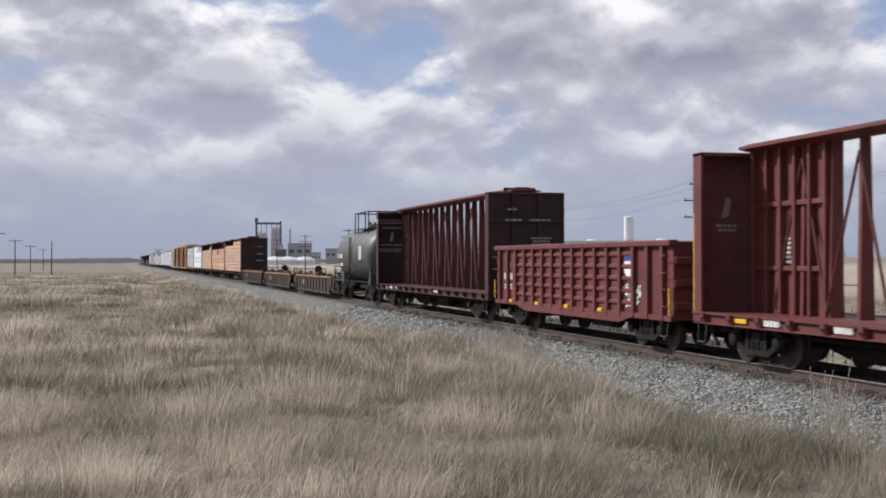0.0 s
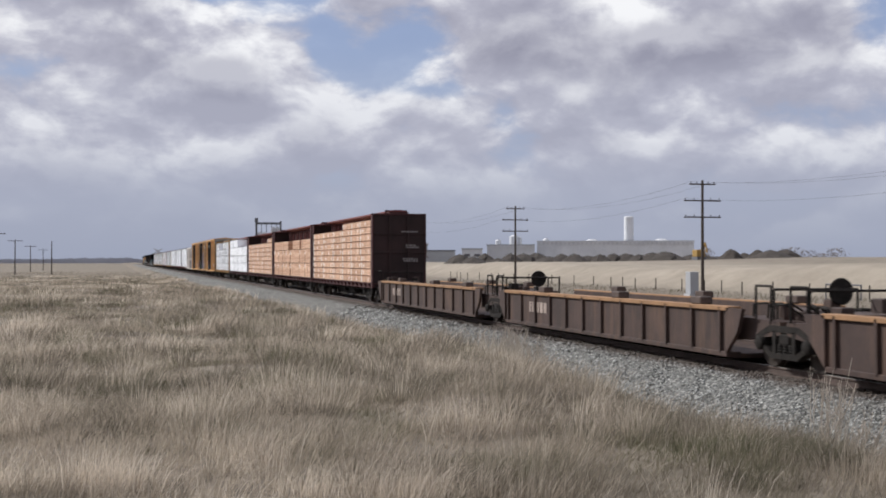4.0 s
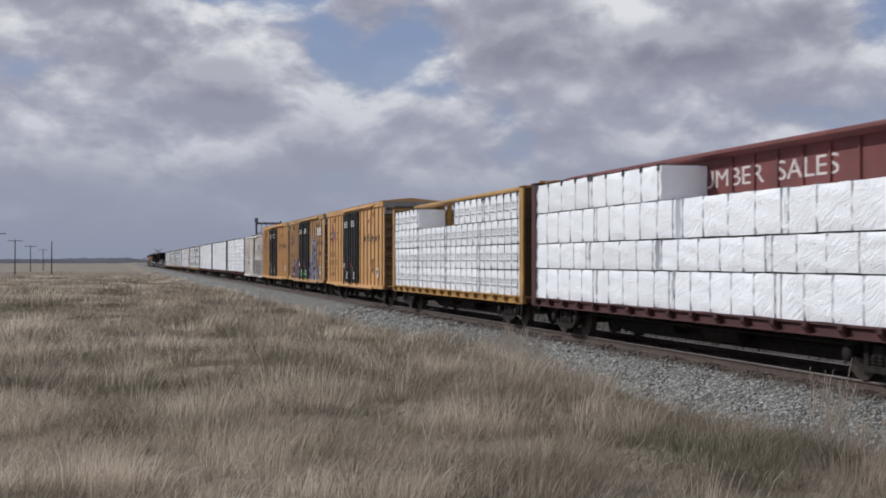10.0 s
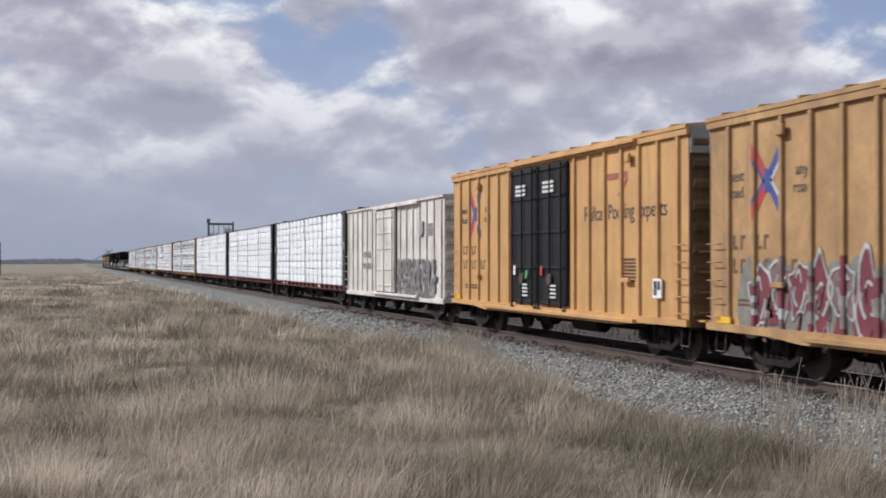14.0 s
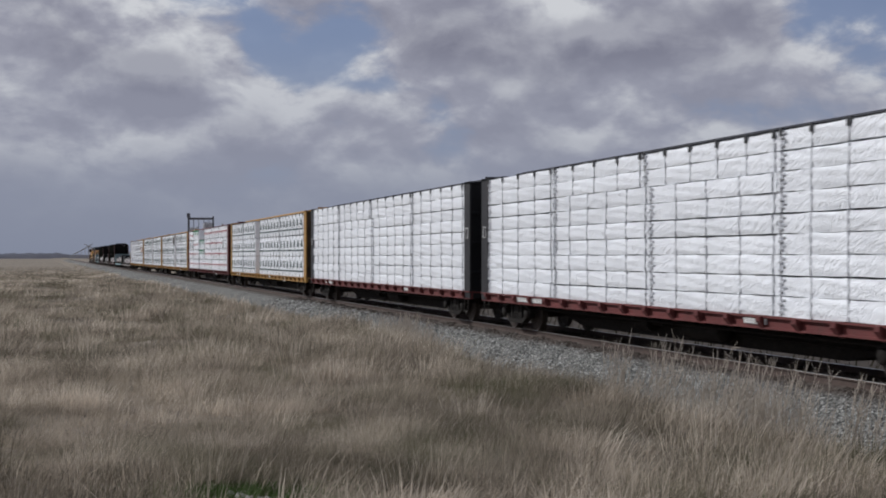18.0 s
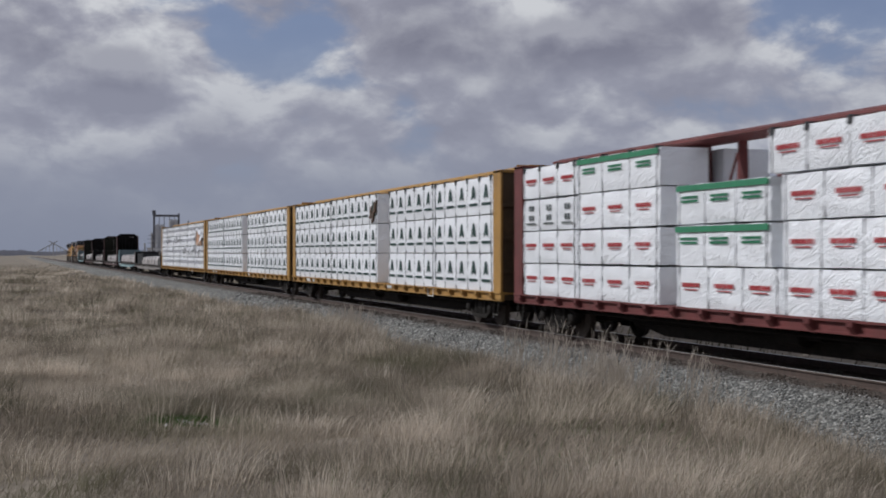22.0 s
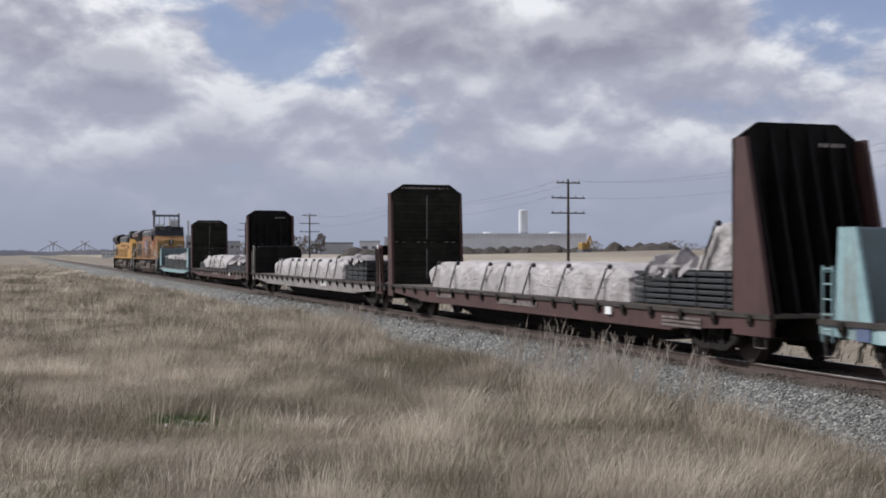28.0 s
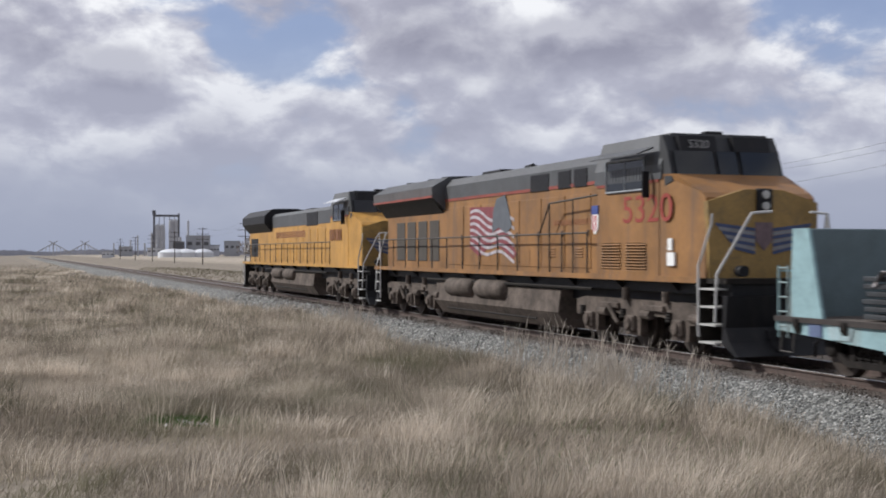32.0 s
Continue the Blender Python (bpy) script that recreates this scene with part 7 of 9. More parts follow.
    stroke(em, "emblem_stroke", -5.92, 3.62, -5.70, 3.62, .20, tag_blue(), .005)
    lettering("next\nload", .3, tag_dark(), car, (-6.9, Y + .047, 3.6))
    lettering("any\nroad", .3, tag_dark(), car, (-4.7, Y + .047, 3.6))
    marks = surface("faded_brown_marks", (.15, .085, .05), .7, vary=.3, scale=5, bump=0)
    for q, (x_, z_) in enumerate(((-6.95, 2.55), (-6.68, 2.55), (-6.1, 2.55), (-5.85, 2.55), (-6.95, 2.12), (-6.68, 2.12), (-6.1, 2.12), (-5.85, 2.12), (-5.2, 2.12), (-4.95, 2.12))):
        part("stencil", Shape().box(x_ - .08, x_ - .02, Y + .041, Y + .05, z_ - .13, z_ + .13).box(x_ - .02, x_ + .08, Y + .041, Y + .05, z_ + (.07 if q % 2 else -.13), z_ + (.13 if q % 2 else -.07)), marks, car)
    sign_bars(car, -6.2, 1.5, 1.3, .05, 2, y=Y + .047, mat=marks, seed=4)
    sign_bars(car, 5.2, 2.25, .8, .05, 7, y=Y + .047, mat=marks, seed=5)
    part("placard", Shape().box(hx - 1.55, hx - 1.15, Y - .02, Y + .02, 1.45, 1.85), tag_white(), car)
    part("placard_mark", Shape().box(hx - 1.5, hx - 1.36, Y - .024, Y, 1.5, 1.8).box(hx - 1.33, hx - 1.2, Y - .024, Y, 1.62, 1.8), tag_dark(), car)
    part("reflector", Shape().box(-hx + .4, -hx + .9, Y - .02, Y + .02, 1.06, 1.18), tag_yellow(), car)
    return car, Y


def slogan(car, Y, x, w, mark_red=True, lines=("Railcar Pooling Experts",)):
    if mark_red:   # worn red logo, kept as plain blocks
        m = surface("worn_red_logo", (.36, .11, .075), .7, vary=.3, scale=8, bump=0)
        logo = part("logo", Shape().box(x - .75, x + .55, Y + .04, Y + .055, 4.04, 4.18), m, car, "worn red block logo")
        part("logo_stroke", Shape().prism([(x + .02, 3.66), (x + .2, 3.66), (x + .62, 4.02), (x + .44, 4.02)], Y + .04, Y + .055, "y"), m, logo)
    else:
        logo = part("logo", Shape().box(x - .95, x + .95, Y + .03, Y + .055, 3.65, 4.28), tag_dark(), car, "black logo panel with white blocks")
        for k in range(3):
            part("logo_block", Shape().prism([(x - .8 + k * .55, 3.74), (x - .45 + k * .55, 3.74), (x - .36 + k * .55, 4.2), (x - .8 + k * .55, 4.2)], Y + .024, Y + .05, "y"), tag_white(), logo)
    for k, t in enumerate(lines):
        lettering(t, .5, tag_dark(), car, (x + (0 if len(lines) > 1 else .3), Y + .047, 3.3 - k * .62), width=w[k])


c, Y = boxcar(-231.81, -248.2, "yellow ribbed boxcar with black plug doors and a crossed emblem")
slogan(c, Y, 4.7, (4.2,))
c, Y = boxcar(-249.37, -265.26, "yellow boxcar with grey and crimson graffiti beside its black doors", worn=True)
slogan(c, Y, 6.1, (2.4, 1.5), False, ("Railcar Pooling", "Experts"))
lilac, ash = surface("lilac_spray", (.25, .23, .30), .7, vary=.3, scale=4, bump=0), surface("pale_grey_spray", (.42, .42, .45), .7, vary=.3, scale=4, bump=0)
slate, mist = surface("slate_spray", (.10, .10, .15), .7, vary=.3, scale=4, bump=0), surface("pale_lilac_spray", (.34, .33, .38), .7, vary=.4, scale=3, bump=0)
part("spray_paint", Shape().prism([(1.98, .98), (5.9, .98), (5.2, 2.0), (4.6, 2.9), (3.8, 3.95), (3.2, 3.7), (2.6, 2.6), (2.0, 1.9)], Y + .044, Y + .055, "y"), mist, c, "pale sprayed mountain shape")
scrawl(c, 2.0, 5.8, .98, 3.9, (lilac, ash, slate), 230, 5, Y + .047, True)
sprayed_ribs(c, [2.25 + .92 * k for k in range(4)], 1.04, (2.2, 3.4, 3.5, 1.9), Y, (lilac, ash, slate, mist, mist), 6)
crimson, dusky = surface("crimson_spray", (.17, .034, .048), .7, vary=.3, scale=4, bump=0), surface("slate_pink_spray", (.20, .13, .13), .7, vary=.3, scale=4, bump=0)
chalk, cloud_grey = surface("white_spray", (.44, .45, .44), .7, vary=.3, scale=4, bump=0), surface("grey_cloud_spray", (.21, .20, .18), .7, vary=.35, scale=4, bump=0)
graffiti(c, -6.4, -2.5, .98, 2.3, 6, 9, Y + .047, (crimson, dusky, crimson), chalk, cloud_grey)
sprayed_ribs(c, [-2.55 - .92 * k for k in range(5)], 1.04, (2.1, 2.3, 2.2, 2.3, 1.9), Y, (crimson, crimson, dusky, chalk, cloud_grey), 7)
surface("green_spray", (.10, .42, .14), .6, bump=0)
scrawl(c, -1.6, 1.6, 1.05, 1.5, (surface("green_spray", (.10, .42, .14), .6, bump=0),), 6, 3, Y - .105)
c, Y = boxcar(-266.08, -282.32, "yellow boxcar with a red logo and black doors", door=(-2.34, 1.78))
slogan(c, Y, 4.6, (4.4,))
part("spray_paint", Shape().prism([(-1.0, 1.75), (-.85, 1.8), (-.82, 2.0), (-.95, 1.95)], Y - .12, Y - .1, "y"), MATS["green_spray"], c)


def reefer(r, l):
    L = r - l
    hx = L / 2
    m = reefer_white()
    car = thing("refrigerator_car", "weathered white insulated boxcar with graffiti along its foot", "railcar", "cars of the train")
    rolling(car, (r + l) / 2)
    z0, z1, Y = .95, 4.35, -W - .04
    part("body", Shape().box(-hx + .05, hx - .05, Y + .05, W, z0, z1), m, car)
    part("roof", Shape().prism([(Y - .02, z1 - .03), (Y - .02, z1 + .05), (0, z1 + .16), (W + .04, z1 + .05), (W + .04, z1 - .03)], -hx, hx, "x"), m, car)
    rib = Shape().prism([(-.06, Y + .06), (-.04, Y), (.04, Y), (.06, Y + .06)], z0 + .05, z1 - .1, "z").mesh("rib", m)
    for k in range(17):
        x = -hx + .3 + (L - .6) * k / 16
        if not -2.0 < x < 1.4:
            part("rib", rib, None, car, at=(x, 0, 0))
    part("door_seal", Shape().box(-1.86, 1.3, Y - .012, Y + .05, z0 + .04, z1 - .1), surface("grimy_door_seal", (.12, .10, .085), .85, vary=.4, scale=4), car, "grimy dark door seal")
    d = part("door", Shape().box(-1.76, 1.2, Y - .06, Y + .05, z0 + .1, z1 - .18, .02), m, car, "sliding plug door")
    for z in (1.3, 1.9, 2.7, 3.3, 3.9):
        part("door_rib", Shape().box(-1.7, 1.15, Y - .09, Y - .05, z - .03, z + .03, .01), m, d)
    for x in (-1.6, -.3, 1.05):
        part("lock_rod", Shape().tube((x, Y - .1, z0 + .1), (x, Y - .1, z1 - .2), .028, 6), m, d)
    part("door_track", Shape().box(-2.2, 4.6, Y - .12, Y - .02, z1 - .12, z1 - .03, .01).box(-2.2, 4.6, Y - .12, Y - .02, z0 - .02, z0 + .07, .01), m, car)
    part("side_sill", Shape().box(-hx, hx, Y - .01, Y + .06, z0 - .14, z0 + .02, .01), m, car)
    for s in (-1, 1):
        e = part("end_wall", Shape().box(*sorted((s * (hx - .05), s * (hx - .01))), Y + .05, W, z0 - .1, z1), m, car)
        for k in range(8):
            z = 1.15 + k * .42
            part("end_corrugation", Shape().prism([(s * (hx - .01), z - .14), (s * (hx + .06), z - .05), (s * (hx + .06), z + .05), (s * (hx - .01), z + .14)], Y + .1, W - .05, "y"), m, e)
        ladder(car, s * (hx - .3), Y, .95, 2.6, .42, m)
        truck(car, s * (hx - 1.8))
        stirrup(car, s * (hx - .3))
    part("center_sill", Shape().box(-hx, hx, -.3, .3, .6, .95), running(), car)
    couplers(car, hx)
    under_gear(car, hx)
    part("emblem", Shape().prism([(4.6, 3.2), (4.6, 3.6), (5.1, 3.6), (5.1, 3.2), (4.85, 3.05)], Y - .012, Y + .02, "y"), surface("faded_grey_mark", (.3, .28, .28), .7, bump=0), car, "faded shield emblem")
    sign_bars(car, 6.0, 3.45, .8, .09, 3, y=Y - .005, mat=MATS["faded_grey_mark"], seed=3)
    sign_bars(car, -3.6, 2.5, 1.4, .22, y=Y - .005, mat=MATS["faded_grey_mark"], seed=6)
    sign_bars(car, -3.6, 2.05, 1.4, .2, y=Y - .005, mat=MATS["faded_grey_mark"], seed=7)
    scrawl(car, 1.6, 6.6, .95, 2.3, (surface("grey_spray", (.27, .25, .25), .7, bump=0), surface("dark_grey_spray", (.14, .13, .13), .7, bump=0)), 90, 4, Y - .01)


reefer(-283.56, -298.81)
# ---- flatcars with end walls, and what they carry ----
def flat_body(r, l, mat, label, name="flatcar", dz=0.0, truck_in=2.4):
    L = r - l
    hx = L / 2
    car = thing(name, label, "railcar", "cars of the train")
    rolling(car, (r + l) / 2)
    top, low = 1.12, .70
    for y in (-1, 1):
        part("side_sill", Shape().prism([(-hx, top), (hx, top), (hx, low + .18), (hx * .7, low), (-hx * .7, low), (-hx, low + .18)], *sorted((y * (W - .02), y * (W - .09))), "y"), mat, car)
        part("sill_flange", Shape().box(-hx * .7, hx * .7, *sorted((y * (W - .2), y * W)), low - .04, low + .01), mat, car)
    pk = Shape().prism([(-W - .06, .98), (-W + .02, .84), (-W + .02, 1.1), (-W - .06, 1.1)], -.07, .07, "x").mesh("stake_pocket", running())
    part("deck_edge", Shape().box(-hx, hx, -W - .03, -W + .06, top - .085, top + .004), surface("worn_deck_edge", (.045, .036, .032), .8, vary=.4, scale=4), car)
    n = int(L / 1.25)
    for k in range(n):
        part("stake_pocket", pk, None, car, at=(-hx + L * (k + .5) / n, 0, 0))
    part("deck", Shape().box(-hx, hx, -W + .05, W - .05, top - .07, top, .005), surface("worn_plank_deck", (.12, .10, .085), .85, vary=.35, scale=3, bump=.4), car)
    part("center_sill", Shape().prism([(-hx, 1.05), (hx, 1.05), (hx, .66), (hx - 4.2, .60), (hx - 6.0, .29), (-hx + 6.0, .29), (-hx + 4.2, .60), (-hx, .66)], -.32, .32, "y"), running(), car)
    for s in (-1, 1):
        truck(car, s * (hx - truck_in))
        stirrup(car, s * (hx - .35))
    couplers(car, hx)
    under_gear(car, hx)
    return car, L, hx, top


def end_wall(car, hx, s, mat, top, dark, inset=1.15, cut=.42):
    """Tall end wall: a plate on slanted cheeks, the upper corners cut off."""
    x0 = s * (hx - (inset if s > 0 else .2))
    run = inset - .03 if s > 0 else .22
    w = part("end_wall", Shape().prism([(-W + .05, .9), (W - .05, .9), (W - .05, top - .28), (W - .05 - cut, top), (-W + .05 + cut, top), (-W + .05, top - .28)], *sorted((x0, x0 - s * .07)), "x"), dark, car)
    for y in (-1, 1):
        part("cheek", Shape().prism([(x0 - s * (.12 if s > 0 else .32), .72), (x0 + s * run, .72), (x0 + s * run, 1.1), (x0 + s * min(.3, run), top - .30), (x0 - s * .05, top - .30)], *sorted((y * W, y * (W - .09))), "y"), mat, w)
    for k in range(6):
        y = -W + .3 + k * (2 * W - .6) / 5
        part("rib", Shape().prism([(x0 - s * .0, .95), (x0 + s * run * .9, .95), (x0 + s * .05, top - .1 - (.25 if k in (0, 5) else 0)), (x0, top - .1 - (.25 if k in (0, 5) else 0))], y - .035, y + .035, "y"), dark, w)
    z, rp = 1.16, random.Random(int(hx * 100 + s))
    while z < top - .36:
        if not 2.5 < z < 2.62:
            part("plank", Shape().box(*sorted((x0 - s * .07, x0 - s * rp.uniform(.10, .115))), -W + .1, W - .1, z + .004, z + .146, .008), dark, w)
        z += .15
    chips = Shape()
    for k in range(9):
        if k % 4 != 2:
            chips.box(*sorted((x0 - s * .072, x0 - s * .08)), -1.15 + k * .26, -1.15 + k * .26 + rp.uniform(.05, .16), 2.58, 2.605)
    part("slot_row", chips, surface("pale_chipped_paint", (.22, .21, .20), .7, bump=0), w)
    part("center_strip", Shape().box(*sorted((x0 - s * .115, x0 - s * .125)), -.012, .012, 1.3, 2.35).box(*sorted((x0 - s * .115, x0 - s * .125)), -.012, .012, 2.7, top - .4), surface("pale_chipped_paint", (.36, .34, .33), .7, bump=0), w)
    part("edge_angle", Shape().box(*sorted((x0 + s * (run if s < 0 else -.13), x0 + s * (run + .03 if s < 0 else -.10))), -W - .006, -W + .07, 1.1, top - .3), running(), w)
    top_row = Shape()
    for k in range(16):
        top_row.box(*sorted((x0 - s * .074, x0 - s * .08)), -.9 + k * .11, -.9 + k * .11 + rp.uniform(.03, .09), top - .16, top - .10)
    part("stencil", top_row, MATS["faded_white_stencil"], w)
    sl = Shape()
    for k in (0, 1, 3, 4):
        for q in range(9):
            if rp.random() < .8:
                y = -1.0 + k * .46
                sl.box(*sorted((x0 + s * .005, x0 + s * .012)), y, y + rp.uniform(.1, .2), 1.35 + q * .17, 1.365 + q * .17)
    part("slot_row", sl, surface("pale_chipped_paint", (.36, .34, .33), .7, bump=0), w)
    return w


def steel_stack(at, x0, x1, z0, z1, label="stack of dark steel bars on timber blocks", half=1.05, thick=.10):
    ob = thing("steel_stack", label, "steel stack", "loads of the train")
    rolling(ob, at)
    rr = random.Random(int(abs(x0 * 31 + x1 * 7)))
    z = z0
    while z < z1 - .05:
        h = thick
        part("steel_layer", Shape().box(x0 + rr.uniform(0, .12), x1 - rr.uniform(0, .12), -half, half, z + .02, z + h, .012), dark_steel(), ob)
        z += h + .02
    for k in range(4):
        x = x0 + (x1 - x0) * (k + .5) / 4
        part("timber_block", Shape().box(x - .07, x + .07, -half, half, z0 - .0, z0 + .03), tie_wood(), ob)
        part("tie_down", Shape().path([(x, -half - .03, z0), (x, -half - .02, z1 - .02), (x, half + .02, z1 - .02)], .015, 5), strap(), ob)
    return ob


def tarp_pack(at, x0, x1, z0, z1, label="load under a creased white tarpaulin with dark ropes", half=1.12, ropes=6, seed=1, slope=.25, rough=1.0):
    """A creased cover drawn over a long load: a grid bent over a rounded hump."""
    ob = thing("tarpaulin_load", label, "covered load", "loads of the train")
    rolling(ob, at)
    rr = random.Random(seed)
    nx, na = max(24, int((x1 - x0) / .14)), 20
    ph = [rr.uniform(0, 6) for _ in range(6)]
    pts = []
    for i in range(nx + 1):
        u = i / nx
        x = x0 + (x1 - x0) * u
        end = min(u, 1 - u) * (x1 - x0)
        hh = (z1 - z0) * (1 - slope * math.exp(-end / .35)) * (1 + .03 * math.sin(x * 1.7 + ph[0]) + .02 * math.sin(x * 4.3 + ph[1]))
        hh += .06 * (.5 - u) * 0
        for j in range(na + 1):
            a = math.pi * j / na
            cy, cz = math.cos(a), math.sin(a)
            # squarish hump
            yy = -half * math.copysign(abs(cy) ** .3, cy) if abs(cy) > 1e-6 else 0
            zz = hh * abs(cz) ** .36
            fold = rough * .018 * math.sin(x * 3.1 + j * .9 + ph[2]) + rough * .014 * math.sin(x * 7.3 - j * 1.7 + ph[3]) + rr.uniform(-.014, .014)
            tuck = .10 * math.exp(-((zz - .05) / .15) ** 2)
            pts.append((x + .04 * math.sin(j * 1.9 + ph[4]), yy * (1 + fold - tuck * .5), z0 + max(0, zz * (1 + fold * .8))))
    f = [(i * (na + 1) + j, (i + 1) * (na + 1) + j, (i + 1) * (na + 1) + j + 1, i * (na + 1) + j + 1) for i in range(nx) for j in range(na)]
    f += [tuple(range(na, -1, -1)), tuple(nx * (na + 1) + j for j in range(na + 1))]
    part("cover", Shape().add(pts, f), tarp(), ob, smooth="all")
    for k in range(ropes):
        x = x0 + (x1 - x0) * (k + .6 + rr.uniform(-.25, .25)) / (ropes + .2)
        h = z1 - z0
        part("rope", Shape().path([(x - .5, -half - .06, z0 + .02), (x + .02, -half * 1.02 - .02, z0 + h * .88)], .022, 5).lathe([(-.07, .02), (-.04, .06), (.04, .06), (.07, .02)], "x", 8, (x + .05, -half * .98, z0 + h * .93)), strap(), ob)
    return ob


def rags(at, x0, x1, z, n, seed, size=.35):
    """Loose torn film on top of the steel: crumpled strips that lift and hang over the edge."""
    ob = thing("loose_tarpaulin", "crumpled scraps of white tarpaulin lying on steel", "tarpaulin", "loads of the train")
    rolling(ob, at)
    rr = random.Random(seed)
    for k in range(n):
        xa = x0 + (x1 - x0) * (k + rr.uniform(-.1, .3)) / n
        run, wide, y0 = (x1 - x0) / n * rr.uniform(.7, 1.35), rr.uniform(1.0, 1.7), -1.12
        nx, ny = 22, 9
        ph = [rr.uniform(0, 6) for _ in range(6)]
        peak, spread, lift = rr.uniform(.2, .8), rr.uniform(.03, .09), size * rr.uniform(.3, 1.2)
        pts = []
        for side in (0, .008):
            for i in range(nx + 1):
                u = i / nx
                for j in range(ny + 1):
                    v = j / ny
                    puff = lift * math.exp(-((u - peak) / spread) ** 2 - ((v - .35) / .4) ** 2)
                    crease = .03 * math.sin(u * 17 + v * 6 + ph[0]) + .028 * math.sin(u * 41 - v * 9 + ph[1]) + .02 * math.sin(v * 21 + u * 5 + ph[2]) + rr.uniform(-.02, .02)
                    edge = math.sin(math.pi * u) ** .4
                    hang = -.22 * (.5 + .5 * math.sin(u * 9 + ph[3])) * math.exp(-(v / .10) ** 2)
                    pts.append((xa + run * u + .06 * math.sin(v * 7 + ph[4]), y0 + wide * v * (.55 + .45 * edge) + .05 * math.sin(u * 13 + ph[5]), z + side + max(.006 if v > .14 else -9, puff + abs(crease) * edge + hang)))
        q = (nx + 1) * (ny + 1)
        f = []
        for i in range(nx):
            for j in range(ny):
                a_ = i * (ny + 1) + j
                f.append((a_, a_ + ny + 1, a_ + ny + 2, a_ + 1))
                f.append((q + a_, q + a_ + 1, q + a_ + ny + 2, q + a_ + ny + 1))
        part("scrap", Shape().add(pts, f), tarp(), ob, smooth="all")
    return ob


end_dark = surface("tarred_end_planks", (.013, .012, .012), .85, vary=.5, scale=1.6, dirt=(.03, .026, .023), dirt_amount=.4, streak=True, spec=.12)
end_green = surface("dark_olive_planks", (.020, .021, .016), .85, vary=.5, scale=1.6, random_tone=.35, dirt=(.045, .042, .03), dirt_amount=.5, spec=.15)

# grey flatcar behind the last lumber car
r, l = -510.66, -535.6
c, L, hx, top = flat_body(r, l, grey_flat(), "worn grey flatcar with low dark end walls", "bulkhead_flatcar")
for s, h in ((-1, 2.36), (1, 2.36)):
    w = part("end_wall", Shape().box(*sorted((s * (hx - .5), s * (hx - .38))), -W + .03, W - .03, 1.1, h, .02), end_dark, c)
    for y in (-1, 1):
        part("cheek", Shape().prism([(s * (hx - .5), .75), (s * (hx + .0), .75), (s * (hx - .2), h), (s * (hx - .5), h)], *sorted((y * W, y * (W - .08))), "y"), grey_flat(), w)
at = (r + l) / 2
steel_stack(at, -12.0, -5.8, top + .01, 2.25)
tarp_pack(at, -6.2, 8.2, top + .01, 1.85, seed=3)
steel_stack(at, 8.3, 11.6, top + .01, 1.75)

# pale teal flatcar
def teal_flat(r, l, label, both=False, seed=1):
    c, L, hx, top = flat_body(r, l, teal(), label, "teal_flatcar", truck_in=2.2)
    for s in (-1, 1) if both else (-1,):
        w = part("end_wall", Shape().box(*sorted((s * (hx - .62), s * (hx - .54))), -W + .04, W - .04, 1.1, 2.62, .02), surface("grey_teal_plate", (.125, .17, .18), .6, vary=.2, scale=1.5), c)
        for y in (-1, 1):
            part("cheek", Shape().prism([(s * (hx - 1.35), 1.1), (s * (hx - .4), 1.1), (s * (hx - .5), 2.62), (s * (hx - .95), 2.62)], *sorted((y * (W - .02), y * (W - .08))), "y"), teal(), w)
        g = Shape()
        for x in (hx - .35, hx - .08):
            g.path([(s * x, -W + .02, .75), (s * x, -W + .02, 2.0)], .02, 6)
        for k in range(5):
            g.path([(s * (hx - .35), -W + .02, .95 + k * .25), (s * (hx - .08), -W + .02, .95 + k * .25)], .016, 6)
        g.path([(s * (hx - .08), -W + .02, 1.9), (s * (hx - .02), W - .02, 1.9)], .018, 6)
        part("end_ladder", g, teal(), c)
        part("hand_brake", Shape().lathe([(-.02, .2), (0, .23), (.02, .2)], "x", 16, (s * (hx - .1), .5, 1.9)).box(*sorted((s * (hx - .5), s * (hx - .15))), .4, .6, 1.4, 1.6, .02), teal(), c)
    rr = random.Random(seed)
    for k in range(9):
        x = -hx + 1.5 + k * (L - 3) / 9
        part("patch", Shape().prism([(x, 1.08), (x + .7, 1.08), (x + .62, .80), (x + .08, .80)], -W - .004, -W + .03, "y"), surface("pale_teal_patch", (.37, .50, .52), .65, vary=.35, scale=1.6, dirt=(.20, .13, .09), dirt_amount=.85, streak=True), c)
    part("emblem", Shape().box(-hx + 1.0, -hx + 1.35, -W - .008, -W + .02, .82, 1.05), surface("faded_emblem", (.10, .13, .22), .7, bump=0), c)
    sign_bars(c, -hx + 4.2, .94, 1.2, .12, seed=seed)
    return c, hx, top


r, l = -536.66, -557.6
at = (r + l) / 2
teal_flat(r, l, "pale teal flatcar with a steel end plate and covered load", seed=4)
tarp_pack(at, -8.3, 9.6, 1.22, 1.98, "long load under creased white sheeting tied with black ropes", ropes=7, seed=8, slope=.4)
blk = thing("timber_bearers", "dark timber bearers under a covered load", "timber", "loads of the train")
rolling(blk, at)
for k in range(7):
    x = -7.2 + k * 2.6
    part("timber_block", Shape().box(x - .1, x + .1, -1.2, 1.2, 1.125, 1.215), tie_wood(), blk)

